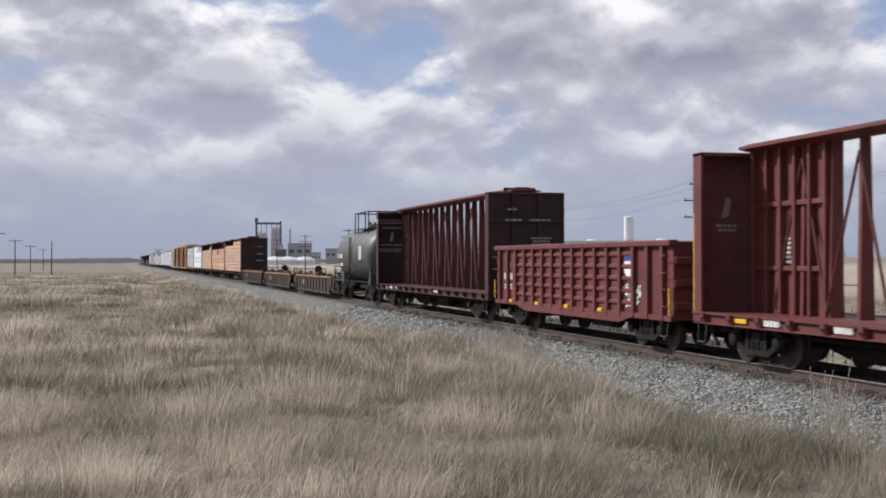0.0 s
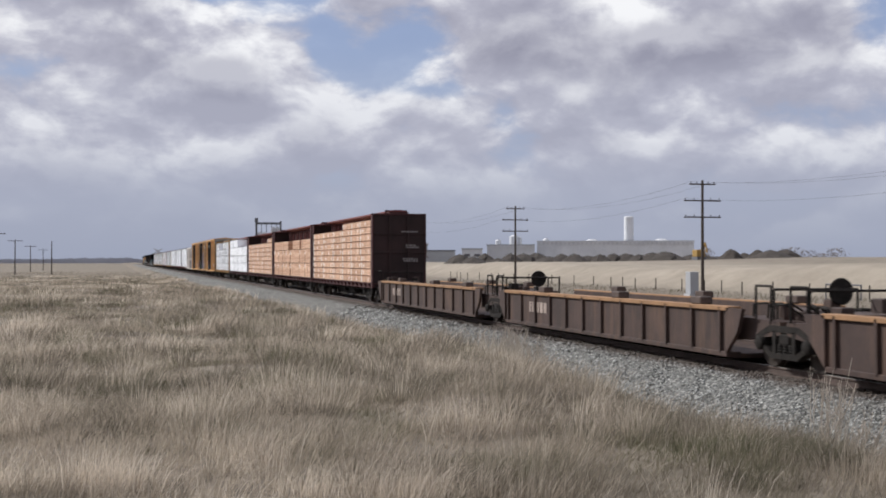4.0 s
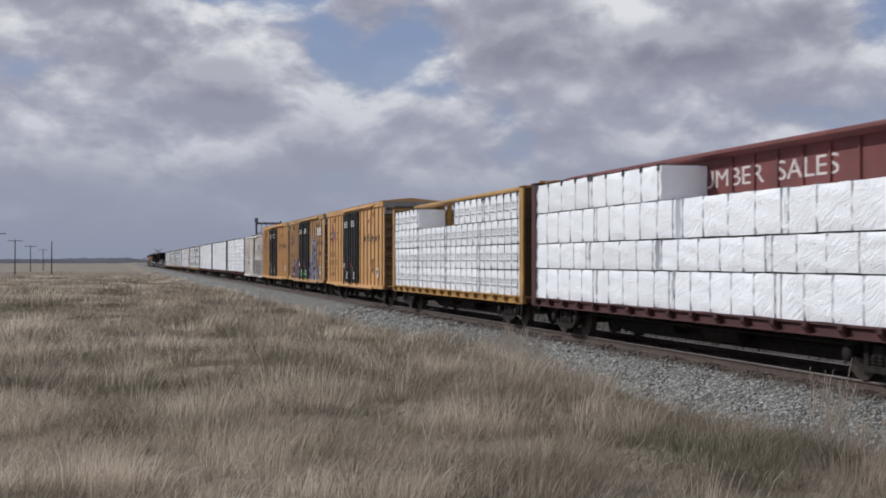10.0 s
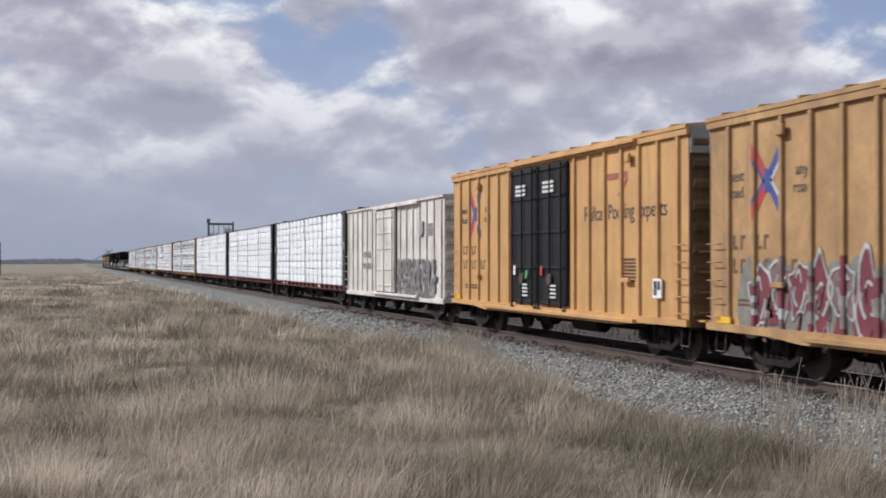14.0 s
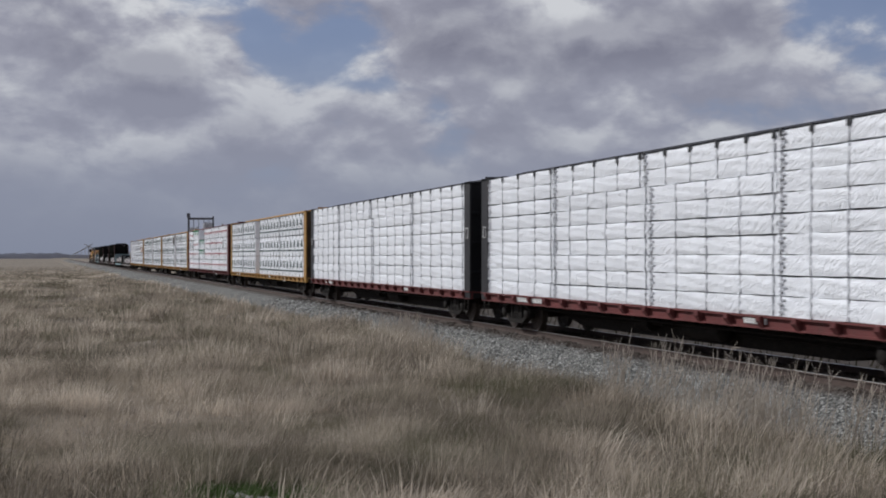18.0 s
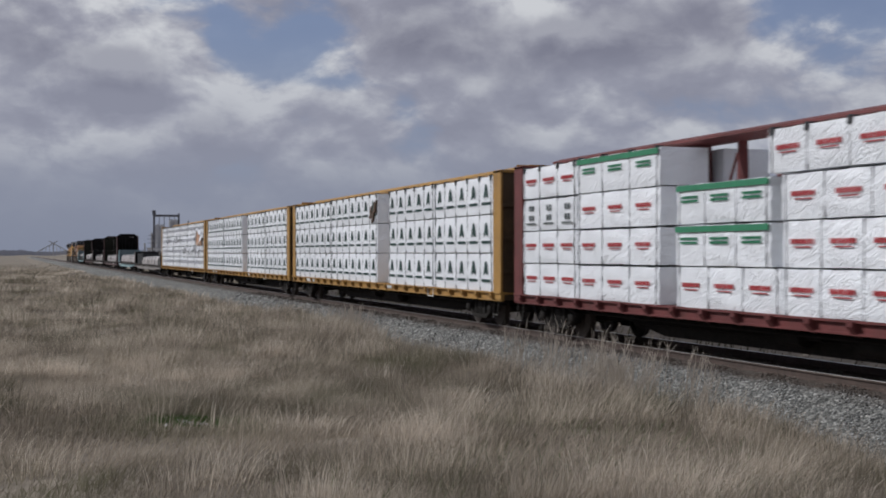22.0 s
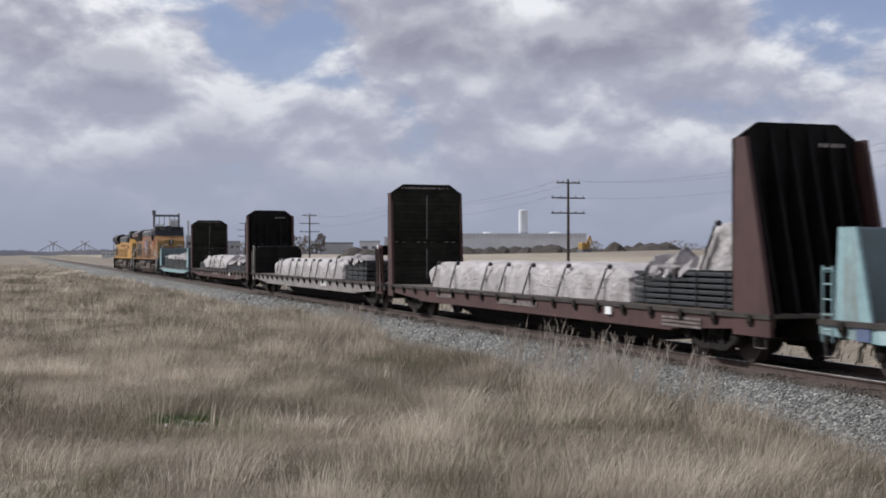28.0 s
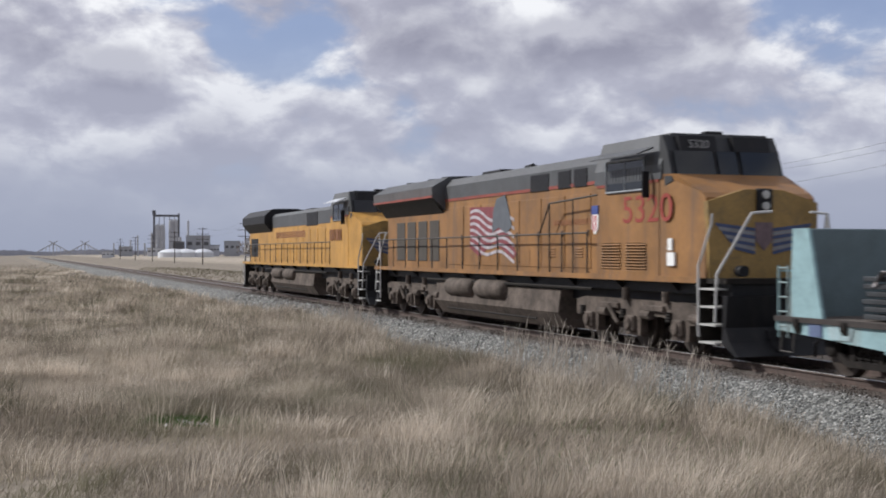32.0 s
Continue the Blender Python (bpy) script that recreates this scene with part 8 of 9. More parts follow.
# brown flatcar with two tall end walls
def tall_flat(r, l, mat, label, left_mat, right_mat, seed, left=4.62, right=4.62, inset=1.15):
    c, L, hx, top = flat_body(r, l, mat, label, "bulkhead_flatcar")
    if left:
        end_wall(c, hx, -1, mat, left, left_mat)
    if right:
        end_wall(c, hx, 1, mat, right, right_mat, inset)
        end_stencil(c, L - 2 * inset + .4, [(.55, right - .42, .55)])
    worn = surface("worn_flatcar_stencil", (.26, .22, .21), .75, vary=.5, scale=7, bump=0)
    sign_bars(c, -hx + 6.2, .90, 1.5, .10, mat=worn, seed=seed)
    sign_bars(c, -hx + 12.2, .90, 2.8, .13, mat=worn, seed=seed + 1)
    sign_bars(c, hx - 3.2, .92, 1.6, .05, 3, mat=worn, seed=seed + 2)
    part("placard", Shape().box(hx - 6.6, hx - 6.3, -W - .04, -W + .02, .85, 1.02), tag_white(), c)
    return c, hx, top


r, l = -559.02, -583.21
at = (r + l) / 2
c, hx, top = tall_flat(r, l, flat_brown(), "brown flatcar with tall planked end walls", end_green, end_dark, 21)
tarp_pack(at, -8.0, 6.2, top + .01, 1.95, seed=12, ropes=7)
steel_stack(at, 6.3, 10.7, top + .01, 1.85)
rags(at, 7.0, 8.6, 1.9, 4, 3, .4)
tarp_pack(at, 8.9, 10.75, 1.87, 2.85, "billowing loose white sheet against the end wall", half=.95, ropes=1, seed=5, slope=.9, rough=2.6)

# grey flatcar carrying a dark crate and a covered load
r, l = -583.85, -610.1
at = (r + l) / 2
c, L, hx, top = flat_body(r, l, grey_flat(), "worn grey flatcar with side stake pockets", "bulkhead_flatcar")
w = part("end_stand", Shape().box(hx - .75, hx - .35, -W + .08, W - .08, 2.12, 2.48, .03), end_dark, c, "low open end stand with dark cross beam")
for y in (-.75, -.25, .25, .75):
    part("stand_post", Shape().box(hx - .62, hx - .5, y - .05, y + .05, 1.1, 2.14, .01), end_dark, w)
part("stand_brace", Shape().tube((hx - .55, -1.1, 1.15), (hx - .55, -.3, 2.1), .04, 6).tube((hx - .55, 1.1, 1.15), (hx - .55, .3, 2.1), .04, 6), end_dark, w)
chip = Shape()
for k in range(4):
    chip.box(hx - .345, hx - .335, -.9 + k * .5, -.72 + k * .5, 2.14, 2.2)
part("slot_row", chip, MATS["pale_chipped_paint"], w)
for y in (-1, 1):
    ck = part("cheek", Shape().prism([(hx - 1.0, .75), (hx - .05, .75), (hx - .3, 2.42), (hx - .45, 2.5), (hx - .85, 2.5), (hx - 1.0, 2.4)], *sorted((y * W, y * (W - .08))), "y"), flat_brown(), w)
    g_ = Shape()
    for a_, b_ in ((-.94, -.88), (-.62, -.58), (-.12, -.34)):
        g_.tube((hx + a_, y * (W + .03), .8), (hx + b_, y * (W + .03), 2.4), .025, 6)
    for k in range(4):
        g_.tube((hx - .92, y * (W + .03), 1.0 + k * .38), (hx - .6, y * (W + .03), 1.0 + k * .38), .016, 5)
    part("stand_ladder", g_, running(), ck)
    part("lifting_eye", Shape().lathe([(-.02, .09), (.02, .09)], "y", 12, (hx - .65, y * (W + .02), 2.42)), tag_white(), ck)
sign_bars(c, 3.8, .92, 1.0, .22, seed=4)
lw = part("end_wall", Shape().prism([(-W + .05, 1.0), (W - .05, 1.0), (W - .05, 2.36), (W - .22, 2.55), (-W + .22, 2.55), (-W + .05, 2.36)], -hx + .42, -hx + .58, "x"), end_dark, c, "low black end wall with clipped corners")
part("top_cap", Shape().box(-hx + .40, -hx + .60, -W + .22, W - .22, 2.55, 2.60, .01), surface("dark_green_cap", (.022, .034, .030), .7, vary=.3, scale=3), lw)
for z in (1.35, 1.75, 2.15):
    part("plank_seam", Shape().box(-hx + .575, -hx + .592, -W + .08, W - .08, z - .012, z + .012), running(), lw)
for y in (-1, 1):
    cp = part("corner_post", Shape().box(-hx + .02, -hx + .30, *sorted((y * W, y * (W - .10))), .75, 2.62, .015), grey_flat(), lw, "worn grey corner post")
    part("post_slot", Shape().box(-hx + .10, -hx + .22, *sorted((y * (W + .004), y * (W - .02))), 2.35, 2.5).box(-hx + .10, -hx + .22, *sorted((y * (W + .004), y * (W - .02))), 1.3, 1.5), end_dark, cp)
    part("grab_iron", Shape().path([(-hx + .34, y * (W + .05), 1.0), (-hx + .34, y * (W + .05), 2.3)], .018, 5).path([(-hx + .02, y * (W + .05), 1.0), (-hx + .02, y * (W + .05), 2.3)], .018, 5), grey_flat(), cp)
tarp_pack(at, -7.9, 4.8, top + .01, 1.95, seed=17, ropes=8)
tarp_pack(at, 4.9, 6.4, top + .02, 2.12, "bunched end of a white tarpaulin", half=1.16, ropes=1, seed=41, slope=.35)
steel_stack(at, 6.45, 9.9, top + .01, 1.92, thick=.17)
rags(at, 6.8, 9.6, 1.93, 4, 9, .3)

# second brown flatcar
r, l = -611.61, -635.74
at = (r + l) / 2
c, hx, top = tall_flat(r, l, flat_brown(), "brown flatcar with tall end walls and steel bars", end_green, end_dark, 41, inset=.5)
steel_stack(at, -9.2, 10.7, top + .01, 1.66)
tarp_pack(at, -6.3, 3.0, 1.25, 2.02, "white sheeting blown half off a stack of steel", half=1.16, ropes=4, seed=23, slope=.75, rough=3.2)
rags(at, 3.0, 10.3, 1.68, 8, 13, .34)

# second teal flatcar
r, l = -637.12, -656.98
at = (r + l) / 2
teal_flat(r, l, "pale teal flatcar with steel end plates at both ends", True, 7)
steel_stack(at, -7.9, 8.4, 1.13, 1.86)
rags(at, -7.4, 8.0, 1.88, 11, 31, .3)
# ---- the two yellow diesel locomotives at the tail ----
def loco_truck(car, x, mat):
    t = part("truck", Shape().box(-2.7, 2.7, -.5, .5, .5, .95, .04), running(), car, "dusty three-axle truck", at=(x, 0, RAIL))
    fr = [(-2.9, .62), (-2.9, .96), (-2.5, 1.04), (2.5, 1.04), (2.9, .96), (2.9, .62), (2.48, .60), (2.44, .28), (1.76, .28), (1.72, .66), (1.35, .72), (.75, .72), (.38, .66), (.34, .28), (-.34, .28), (-.38, .66), (-.75, .72), (-1.35, .72), (-1.72, .66), (-1.76, .28), (-2.44, .28), (-2.48, .60)]
    for y in (-1.05, 1.05):
        f = part("sideframe", Shape().prism(fr, y - .09, y + .09, "y"), mat, t)
    for dx in (-2.1, 0, 2.1):
        WHEELSETS.append((part("wheelset", WHEELSET_BIG, None, t, at=(dx, 0, .53)), dx, .53))
        part("journal_box", Shape().box(dx - .2, dx + .2, -1.24, -1.1, .36, .70, .03).lathe([(-1.3, .12), (-1.24, .14)], "y", 12, (dx, 0, .53)), mat, t)
        part("brake_cylinder", Shape().tube((dx + .55, -1.18, .74), (dx + .95, -1.18, .74), .1, 10), mat, t)
        part("coil_spring", Shape().lathe([(.62 + k * .03, .11 if k % 2 else .09) for k in range(8)], "z", 10, (dx - .42, -1.13, 0)), running(), t)
    part("transom", Shape().box(-2.6, 2.6, -.8, .8, .9, 1.36, .03), black_paint(), t)
    part("equalizer", Shape().box(-1.5, -.6, -1.22, -1.12, .82, .95, .02).box(.6, 1.5, -1.22, -1.12, .82, .95, .02).tube((-.2, -1.2, 1.02), (-.2, -1.2, 1.3), .09, 10).tube((1.6, -1.2, 1.02), (1.6, -1.2, 1.25), .08, 10), mat, t)
    part("damper", Shape().tube((-1.0, -1.25, .9), (-.55, -1.22, .5), .05, 8), mat, t)
    part("sand_pipe", Shape().path([(2.3, -1.1, 1.0), (2.42, -1.0, .5), (2.3, -.85, .14)], .025, 5), running(), t)
    return t


def louvre(parent, x0, x1, z0, z1, y, mat, n=9):
    p = part("louvre", Shape().box(x0, x1, y + .005, y + .02, z0, z1), mat, parent)
    for k in range(n):
        z = z0 + (z1 - z0) * (k + .5) / n
        part("slat", Shape().prism([(y - .025, z - .01), (y + .01, z + .02), (y + .01, z - .03)], x0 + .02, x1 - .02, "x"), mat, p)
    return p


def handrail(parent, pts, mat, z_deck, posts=()):
    s = Shape().path(pts, .022, 6)
    for x, y, z in posts:
        s.path([(x, y, z_deck), (x, y, z)], .02, 6)
    return part("handrail", s, mat, parent)


def locomotive(r, l, label, first):
    L = r - l
    hx = L / 2
    ym, gm, fm = loco_yellow_dirty() if first else loco_yellow(), loco_grey(), loco_dust()
    car = thing("diesel_locomotive", label, "locomotive", "locomotives of the train")
    rolling(car, (r + l) / 2)
    deck = 1.72
    redline = surface("red_stripe", (.27, .055, .038), .6, vary=.35, scale=2.5, dirt=(.16, .09, .05), dirt_amount=.8, bump=0)
    part("underframe", Shape().box(-hx + .3, hx - .35, -W + .26, W - .26, 1.38, deck, .02), black_paint(), car)
    part("walkway", Shape().box(-hx + .3, hx - 1.1, -W, W, deck - .07, deck - .01), black_paint(), car)
    for k in range(9):
        xk = -hx + 2.2 + k * (L - 4.6) / 8
        part("frame_bracket", Shape().prism([(-W + .02, deck - .08), (-W + .26, deck - .08), (-W + .26, 1.42)], xk - .03, xk + .03, "x"), black_paint(), car)
    part("deck_edge", Shape().box(-hx + .3, hx - 1.2, -W - .02, -W + .02, deck - .1, deck + .02).box(-hx + .3, hx - 1.2, W - .02, W + .02, deck - .1, deck + .02), ym, car)
    tx = hx - 4.3
    loco_truck(car, tx, fm)
    loco_truck(car, -tx, fm)
    # fuel tank and air tanks
    ft = part("fuel_tank", Shape().prism([(-1.15, 1.3), (1.15, 1.3), (1.22, .75), (.95, .36), (-.95, .36), (-1.22, .75)], -5.4, 4.3, "x"), fm, car)
    for x in (-3.0, -.4) if first else (-3.6, -.8):
        part("air_tank", Shape().lathe([(-1.15, .05), (-1.1, .2), (-1.0, .27), (1.0, .27), (1.1, .2), (1.15, .05)], "x", 16, (x, -1.12, 1.2)), fm, car, smooth=True)
    part("skirt", Shape().box(-hx + 1.4, hx - 1.4, -W + .5, W - .5, 1.1, 1.45), black_paint(), car)
    part("pipework", Shape().path([(-hx * .5, -1.2, 1.38), (hx * .5, -1.2, 1.38)], .04, 6).path([(-4, -1.24, .55), (3, -1.24, .55)], .025, 5), running(), car)
    hood = 1.02
    cabx0, cabx1 = hx - 5.7, hx - 2.75
    top = 4.48
    # long hood
    if first:
        part("engine_hood", Shape().prism([(-hood, deck), (hood, deck), (hood, top - .22), (hood - .2, top), (-hood + .2, top), (-hood, top - .22)], -hx + 1.0, cabx0, "x"), ym, car)
        part("hood_roof", Shape().prism([(-hood - .01, top - .62), (-hood - .01, top - .21), (-hood + .2, top + .015), (hood - .2, top + .015), (hood + .01, top - .21), (hood + .01, top - .62)], -5.0, cabx0 + .02, "x"), gm, car)
        part("stripe", Shape().box(-5.0, cabx0 + .3, -hood - .022, -hood + .01, top - .68, top - .60), redline, car)
        # radiator wings
        rad = part("radiator", Shape().prism([(-hood, 3.55), (-W - .12, 3.95), (-W - .12, 4.28), (-hood + .1, 4.58), (hood - .1, 4.58), (W + .12, 4.28), (W + .12, 3.95), (hood, 3.55)], -hx + .6, -4.95, "x"), gm, car, "overhanging grey radiator section")
        part("radiator_fascia", Shape().box(-hx + .62, -5.0, -W - .135, -W - .11, 3.98, 4.26), surface("weathered_grey_fascia", (.085, .080, .080), .6, vary=.3, scale=2, dirt=(.12, .07, .05), dirt_amount=.6, streak=True), rad)
        part("stripe", Shape().box(-hx + .62, -5.0, -W - .14, -W - .11, 3.93, 4.0), redline, rad)
        part("radiator_screen", Shape().prism([(-hood - .02, 3.5), (-W - .1, 3.93), (-W - .08, 3.9), (-hood - .0, 3.45)], -hx + .8, -5.1, "x"), black_paint(), rad)
        for x in (-hx + 2.0, -hx + 4.4, -6.6):
            part("roof_fan", Shape().lathe([(4.58, .75), (4.64, .78), (4.65, .2)], "z", 20, (x + .6, 0, 0)), gm, rad)
        part("exhaust_stack", Shape().box(-3.2, -1.6, -.45, .45, top, top + .16, .03), black_paint(), car)
        part("horn", Shape().box(-.6, -.2, -.12, .12, top, top + .2, .02).tube((-.5, -.1, top + .14), (.1, -.14, top + .16), .06, 8), black_paint(), car)
        # rear hood openings
        for k in range(4):
            x = -hx + 2.2 + k * 1.25
            part("hood_door", Shape().box(x, x + .95, -hood - .02, -hood + .01, 1.95, 3.25, .01), surface("dark_screen", (.06, .05, .04), .7), car)
        for k in range(7):
            x = -4.6 + k * 1.5
            d = part("hood_door", Shape().box(x, x + 1.38, -hood - .018, -hood + .01, 1.85, 3.6, .008), ym, car)
            part("latch", Shape().box(x + 1.2, x + 1.3, -hood - .04, -hood, 2.6, 2.75, .01), steel(), d)
        # square grey openings high on the hood
        for x0, x1 in ((2.1, 3.3), (3.9, 4.65), (4.85, 5.6)):
            part("vent", Shape().box(x0, x1, -hood - .03, -hood + .02, 3.78, 4.22, .01), black_paint(), car)
        # waving flag panel
        flag = part("flag", Shape().prism([(-2.6, 2.35), (-2.6, 3.55), (-.4, 3.5), (1.1, 2.2), (.9, 2.05), (-.6, 2.5), (-1.8, 2.1)], -hood - .028, -hood - .012, "y"), surface("flag_red", (.22, .05, .06), .65, vary=.35, scale=4, bump=0), car, "waving striped flag mural")
        for k in range(6):
            pts = []
            for i in range(17):
                u = i / 16
                x = -2.55 + 3.5 * u
                z = 3.44 - k * .20 - u * .35 + .1 * math.sin(u * 9 + k * .3)
                pts.append((x, z))
            band = pts + [(x, z - .1) for x, z in pts[::-1]]
            sh = Shape()
            for a, b in zip(pts, pts[1:]):
                sh.prism([a, b, (b[0], b[1] - .085), (a[0], a[1] - .085)], -hood - .034, -hood - .015, "y")
            part("flag_stripe", sh, surface("dusty_flag_white", (.45, .41, .43), .65, vary=.35, scale=4, bump=0), flag)
        part("flag_field", Shape().prism([(-.72, 2.78), (-.62, 3.42), (-.34, 3.72), (.28, 3.80), (.52, 3.46), (.80, 2.92), (.36, 2.74), (-.2, 2.92)], -hood - .04, -hood - .02, "y"), surface("flag_grey_blue", (.10, .11, .125), .6, bump=0), flag)
        sign_bars(car, 4.9, 2.95, 2.6, .13, y=-hood - .02, mat=surface("faded_brown_lettering", (.24, .10, .04), .6, bump=0), seed=4)
    else:
        part("engine_hood", Shape().prism([(-hood, deck), (hood, deck), (hood, 4.05), (hood - .15, 4.2), (-hood + .15, 4.2), (-hood, 4.05)], -hx + 1.0, cabx0, "x"), ym, car)
        part("hood_roof", Shape().prism([(-hood - .012, 3.5), (-hood - .012, 4.06), (-hood + .15, 4.215), (hood - .15, 4.215), (hood + .012, 4.06), (hood + .012, 3.5)], -hx + 4.5, cabx0 + .02, "x"), gm, car)
        part("radiator", Shape().prism([(-hood, 3.3), (-W - .1, 3.75), (-W - .1, 4.15), (-hood, 4.48), (hood, 4.48), (W + .1, 4.15), (W + .1, 3.75), (hood, 3.3)], -hx + .8, -hx + 7.5, "x"), black_paint(), car, "flared black radiator section")
        for x in (-hx + 2.2, -hx + 4.2, -hx + 6.2):
            part("roof_fan", Shape().lathe([(4.48, .7), (4.54, .72), (4.55, .2)], "z", 18, (x, 0, 0)), gm, car)
        part("vent", Shape().box(2.2, 4.4, -hood - .03, -hood + .02, 3.45, 4.05, .01), black_paint(), car)
        for k in range(9):
            x = -6.0 + k * 1.5
            part("hood_door", Shape().box(x, x + 1.38, -hood - .018, -hood + .01, 1.85, 3.3, .008), ym, car)
        sign_bars(car, -1.5, 3.1, 7.0, .3, y=-hood - .02, mat=MATS["faded_brown_lettering"], seed=4)
        sign_bars(car, 9.0, 2.95, 2.2, .45, y=-W - .02, mat=MATS["faded_brown_lettering"], seed=9)
        louvre(car, -hx + 1.4, -hx + 3.6, 2.0, 3.0, -hood - .01, black_paint(), 8)
        part("exhaust_stack", Shape().box(-1, .6, -.4, .4, 4.2, 4.34, .03), black_paint(), car)
    # cab: side walls, roof and windows
    cab = part("cab", Shape().prism([(-W, deck - .1), (W, deck - .1), (W, 4.0), (W - .22, 4.6), (-W + .22, 4.6), (-W, 4.0)], cabx0, cabx1, "x"), ym, car)
    part("cab_roof", Shape().prism([(-W - .02, 3.72), (-W - .02, 4.02), (-W + .2, 4.66), (W - .2, 4.66), (W + .02, 4.02), (W + .02, 3.72)], cabx0 - .1, cabx1 + .12, "x"), gm, cab, "grey cab roof")
    part("cab_front", Shape().prism([(cabx1 - .02, 3.5), (cabx1 + .55, 3.66), (cabx1 + .30, 4.3), (cabx1 + .1, 4.62), (cabx1 - .02, 4.62)], -W + .02, W - .02, "y"), surface("sooty_cab_front", (.030, .031, .033), .6, vary=.3, scale=2), cab)
    for y0, y1 in ((-W + .12, -.32), (-.22, .22), (.32, W - .12)):
        part("windshield", Shape().prism([(cabx1 + .525, 3.78), (cabx1 + .555, 3.78), (cabx1 + .40, 4.28), (cabx1 + .37, 4.28)], y0, y1, "y"), glass_dark(), cab)
    xw0, xw1 = cabx0 + .55, cabx1 - .65
    part("side_window", Shape().box(xw0, xw1, -W - .02, -W + .02, 3.56, 4.18, .01), glass_dark(), cab)
    wf = Shape().path([(xw0 - .03, -W - .02, 3.53), (xw1 + .03, -W - .02, 3.53), (xw1 + .03, -W - .02, 4.2), (xw0 - .03, -W - .02, 4.2), (xw0 - .03, -W - .02, 3.53)], .03, 5).path([((xw0 + xw1) / 2, -W - .02, 3.53), ((xw0 + xw1) / 2, -W - .02, 4.2)], .02, 5)
    part("window_frame", wf, surface("window_alloy", (.2, .21, .22), .4, metal=.6, bump=0), cab)
    part("sunshade", Shape().prism([(-W - .02, 4.36), (-W - .40, 4.22), (-W - .40, 4.25), (-W - .02, 4.4)], xw0 - .1, xw1 + .45, "x"), gm if first else surface("alloy_shade", (.5, .52, .55), .4, bump=0), cab)
    part("mirror", Shape().box(xw1 + .3, xw1 + .34, -W - .22, -W - .05, 3.35, 3.9, .01), black_paint(), cab)
    # number boards above the windshield
    for y in (-.62, .62):
        nb = part("number_board", Shape().prism([(cabx1 + .10, 4.28), (cabx1 + .40, 4.28), (cabx1 + .30, 4.6), (cabx1 + .10, 4.6)], y - .42, y + .42, "y"), black_paint(), cab)
    part("beacon", Shape().box(cabx1 - .3, cabx1 - .05, -.2, .2, 4.66, 4.74, .02), black_paint(), cab)
    # nose
    nx0, nx1 = cabx1 + .02, hx - 1.05
    nose = part("nose", Shape().prism([(nx0, deck - .1), (nx1, deck - .1), (nx1, 3.28), (nx1 - .12, 3.38), (nx0 + .52, 3.80), (nx0, 3.82)], -W + .01, W - .01, "y"), ym, car, "sloping yellow nose")
    bm = bmesh.new()
    bm.from_mesh(nose.data)
    # pull the front corners in to a blunt wedge
    for v in bm.verts:
        if v.co.x > nx1 - .3:
            v.co.y *= .93
    bm.to_mesh(nose.data)
    bm.free()
    # the nose front has its own dull yellow with dirt patches
    bow = part("nose_face", Shape().prism([(-W * .9, deck - .08), (-W * .93, 3.2), (-.42, 3.44), (.42, 3.44), (W * .93, 3.2), (W * .9, deck - .08)], nx1 - .05, nx1 + .10, "x"), surface("dull_nose_yellow", (.30, .19, .06), .6, vary=.3, scale=1.5, dirt=(.12, .09, .05), dirt_amount=.8), nose, "dull yellow nose front with dirt patches")
    for name_, k0, m_ in (("wing_emblem", 0, surface("dusty_blue_emblem", (.06, .08, .16), .6, vary=.3, scale=4, bump=0)), ("wing_line", 1, surface("dusty_pale_emblem", (.24, .24, .25), .6, vary=.3, scale=4, bump=0))):
        wing = Shape()
        for sgn in (-1, 1):
            for k in range(k0, 7, 2):
                z_, run = 2.74 - k * .075, 1.08 - .07 * k
                wing.prism([(sgn * .2, z_ - .05), (sgn * run, z_ + .05), (sgn * (run - .04), z_ - .02), (sgn * .2, z_ - .115)], nx1 + .09, nx1 + .115, "x")
        tagged(part(name_, wing, m_, nose, "blue and pale striped wing emblem"), kind="stuff")
    shield_ = Shape().prism([(-.19, 2.8), (.19, 2.8), (.19, 2.45), (0, 2.25), (-.19, 2.45)], nx1 + .09, nx1 + .12, "x")
    part("nose_shield", shield_, surface("dusty_shield", (.16, .11, .12), .6, vary=.3, scale=6, bump=0), nose)
    lamp = part("headlight", Shape().box(nx1 + .05, nx1 + .18, -.17, .17, 3.0, 3.46, .03), black_paint(), nose)
    for z in (3.12, 3.34):
        part("lens", Shape().lathe([(.0, .085), (.03, .08), (.035, .02)], "x", 14, (nx1 + .175, 0, z)), surface("lamp_glass", (.45, .45, .42), .15, bump=0), lamp)
    part("ditch_light", Shape().tube((hx - .62, -.75, 1.86), (hx - .42, -.75, 1.86), .11, 12), black_paint(), car)
    part("ditch_light", Shape().tube((hx - .62, .75, 1.86), (hx - .42, .75, 1.86), .11, 12), black_paint(), car)
    if first:
        lettering("5320", .82, surface("locomotive_red", (.28, .045, .032), .55, bump=0), cab, (cabx1 - .55, -W - .005, 3.1), width=2.2)
        lettering("5320", .24, surface("dim_board_digits", (.30, .30, .29), .6, bump=0), cab, (0, 0, 0), "board_digits").matrix_basis = pose(cabx1 + .385, -.62, 4.42, -12, 0, 90) @ Matrix.Translation((0, 0, 0))
        part("shield", Shape().prism([(cabx0 - .25, 2.75), (cabx0 - .25, 3.15), (cabx0 + .08, 3.15), (cabx0 + .08, 2.75), (cabx0 - .08, 2.62)], -W - .02, -W + .0, "y"), tag_white(), cab, "small striped shield emblem")
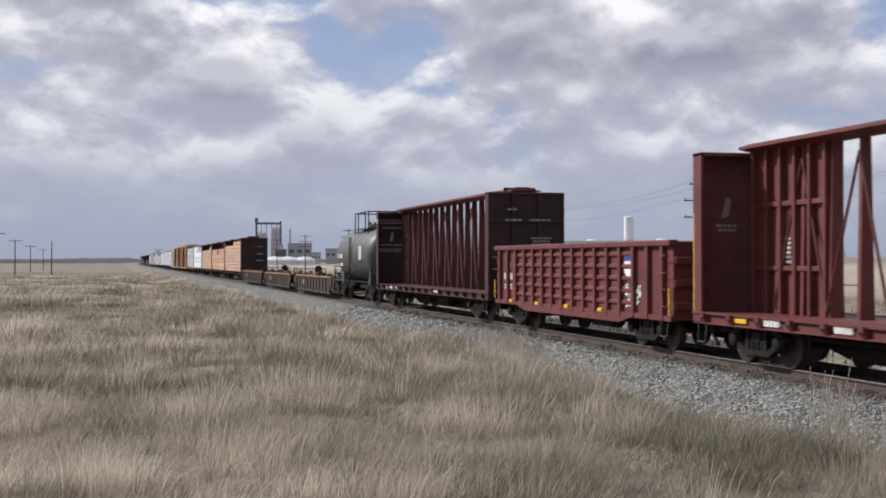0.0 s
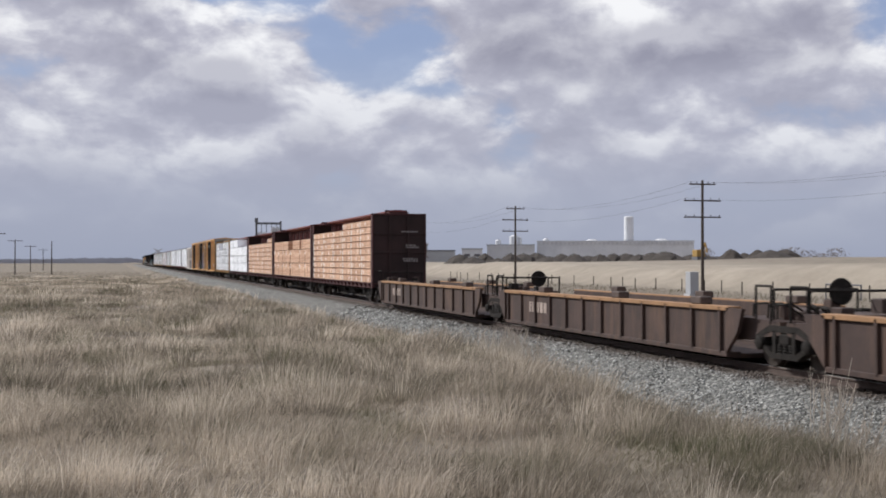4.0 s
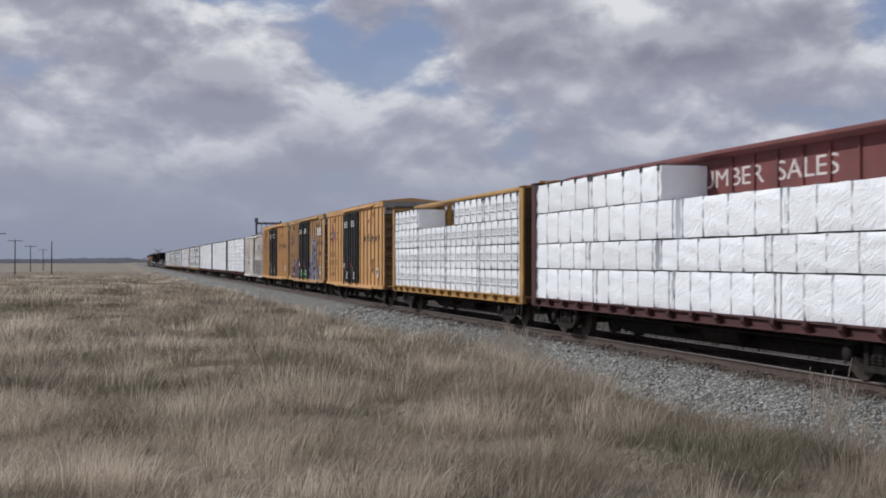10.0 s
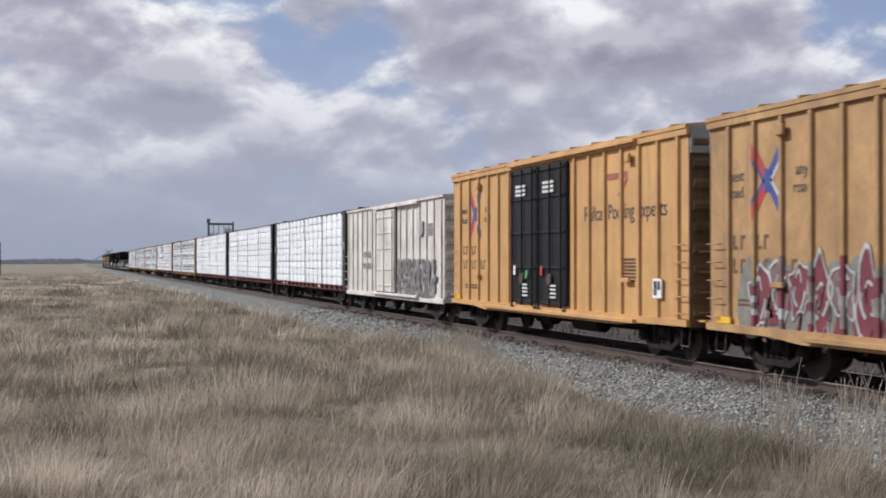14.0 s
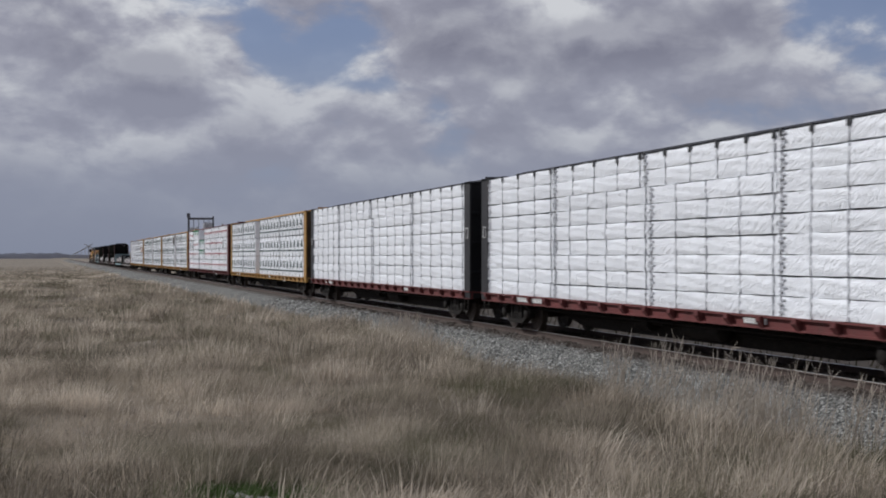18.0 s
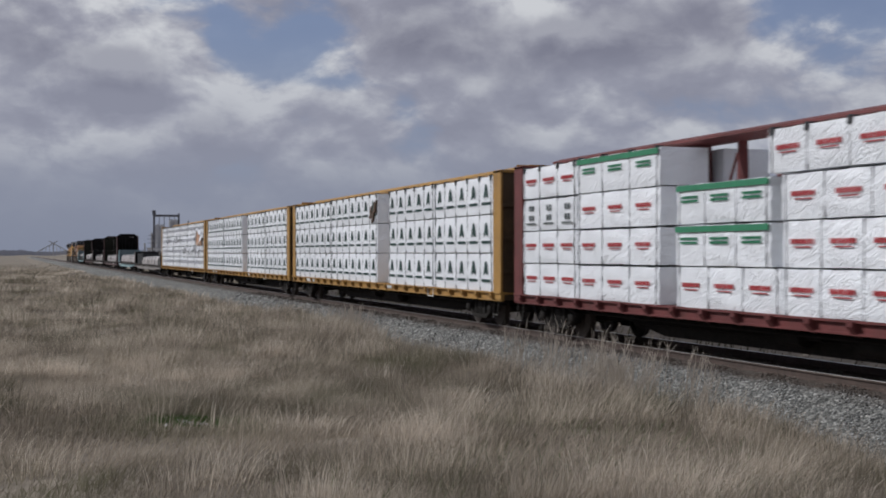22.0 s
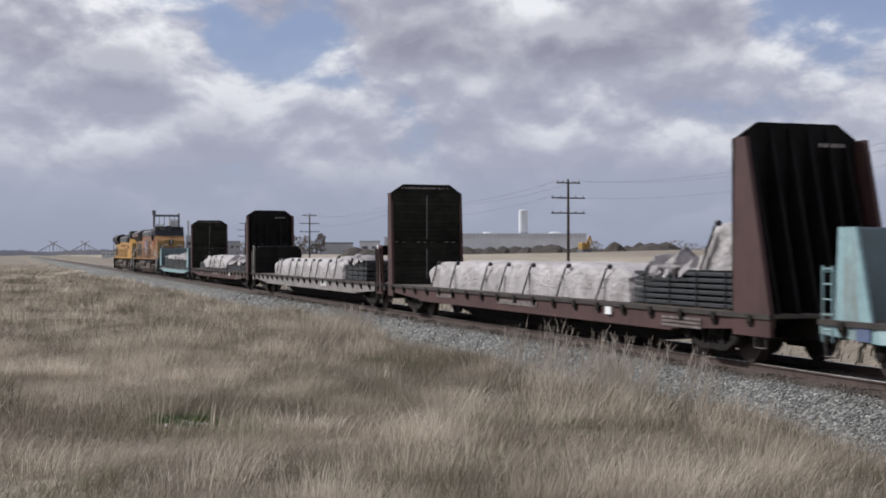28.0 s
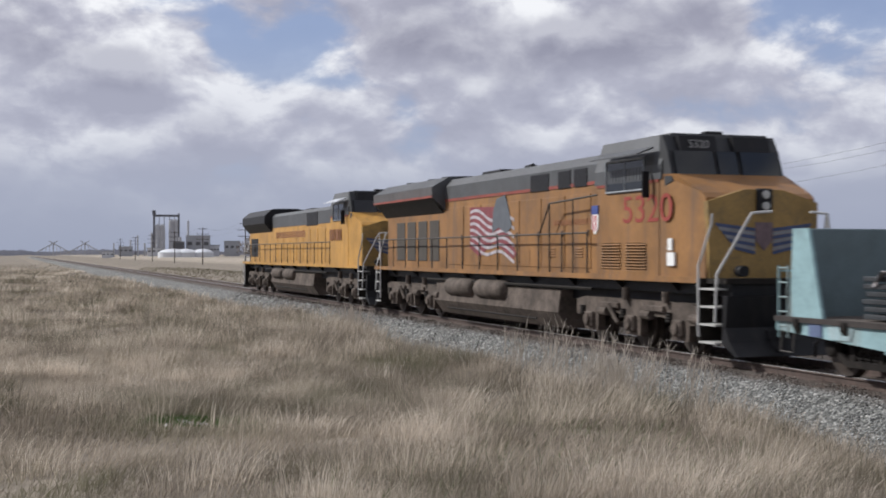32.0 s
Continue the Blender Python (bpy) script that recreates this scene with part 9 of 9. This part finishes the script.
        part("shield_top", Shape().box(cabx0 - .25, cabx0 + .08, -W - .026, -W, 3.08, 3.28), tag_blue(), cab)
        part("shield_stripes", Shape().box(cabx0 - .2, cabx0 - .14, -W - .026, -W, 2.7, 3.06).box(cabx0 - .06, cabx0 + .0, -W - .026, -W, 2.7, 3.06), tag_red(), cab)
        louvre(cab, cabx0 + .25, cabx0 + 1.2, 1.85, 2.42, -W - .005, ym)
        louvre(cab, cabx0 + 1.45, cabx0 + 2.4, 1.85, 2.42, -W - .005, ym)
        louvre(car, 3.2, 3.75, 2.1, 2.35, -hood - .02, ym, 4)
        louvre(car, 4.9, 5.4, 2.1, 2.35, -hood - .02, ym, 4)
        part("notice", Shape().box(cabx1 + .35, cabx1 + .65, -W - .012, -W + .03, 1.95, 2.22).box(cabx1 + .38, cabx1 + .55, -W - .012, -W + .03, 2.26, 2.5), tag_white(), nose)
    part("stripe", Shape().box(cabx0, cabx1, -W - .016, -W + .01, 3.66, 3.73), redline, cab)
    # pilot, steps and end rails
    for s in (1, -1):
        plough = Shape().prism([(s * (hx - .45), 1.4), (s * (hx - .25), 1.4), (s * (hx - .32), .8), (s * (hx - .18), .55), (s * (hx + .12), .29), (s * (hx + .02), .27), (s * (hx - .45), .5)], -W + .1, W - .1, "y")
        part("pilot", plough, black_paint(), car, "black snow plough")
        for y in (-1, 1):
            st = part("step_well", Shape().box(*sorted((s * (hx - 1.15), s * (hx - 1.08))), *sorted((y * (W - .5), y * W)), .45, deck), running(), car)
            for k in range(4):
                z = .48 + k * .34
                part("step_tread", Shape().box(*sorted((s * (hx - 1.1), s * (hx - .5))), *sorted((y * (W - .4), y * (W + .02))), z, z + .035), surface("worn_step_edge", (.45, .44, .42), .6, bump=0), st)
            g = Shape().path([(s * (hx - 1.12), y * (W + .02), .6), (s * (hx - 1.12), y * (W + .02), 1.95), (s * (hx - .75), y * (W - .05), 2.75), (s * (hx - .72), y * (W - .05), 2.95)], .026, 6)
            g.path([(s * (hx - .5), y * (W + .02), .9), (s * (hx - .5), y * (W - .02), 1.8), (s * (hx - .05), y * (W - .5), 2.95), (s * (hx + .0), y * (W - .9), 2.98)], .026, 6)
            part("grab_rail", g, surface("white_handrail", (.55, .54, .52), .5, bump=0), car)
        part("end_platform", Shape().box(*sorted((s * (hx - 1.15), s * (hx - .3))), -W + .1, W - .1, deck - .1, deck), running(), car)
    couplers(car, hx - .25)
    zr = deck + .95
    xs = [-hx + 1.2 + k * 1.45 for k in range(int((cabx0 + hx - 1.2) / 1.45) + 1)]
    handrail(car, [(-hx + .6, -W + .02, zr)] + [(x, -W + .02, zr) for x in xs], surface("dark_handrail", (.05, .045, .04), .5, bump=0), deck, [(x, -W + .02, zr) for x in xs])
    handrail(car, [(-hx + .6, W - .02, zr)] + [(x, W - .02, zr) for x in xs], MATS["dark_handrail"], deck, [(x, W - .02, zr) for x in xs])
    if first:
        handrail(car, [(3.3, -W + .02, zr), (4.0, -W + .0, zr + .75), (cabx0, -W + .0, zr + .85)], MATS["dark_handrail"], deck, [(4.0, -W + .0, zr + .75), (5.4, -W, zr + .8)])
    return car


locomotive(-658.49, -683.39, "dusty yellow diesel locomotive with grey roof and flag mural", True)
locomotive(-684.28, -711.7, "yellow diesel locomotive with a flared black radiator", False)


def motions():
    """The train rolls past; all its cars and loads share one pace."""
    for ob, at in MOVERS:
        walk(ob, [(t, pose(s + at, TRACK, 0)) for t, s in ROLL])
    beats = [k * .25 for k in range(129)]
    for ob, x, r in WHEELSETS:
        walk(ob, [(t, pose(x, 0, r, 0, 84 * k, 0)) for k, t in enumerate(beats)])


motions()
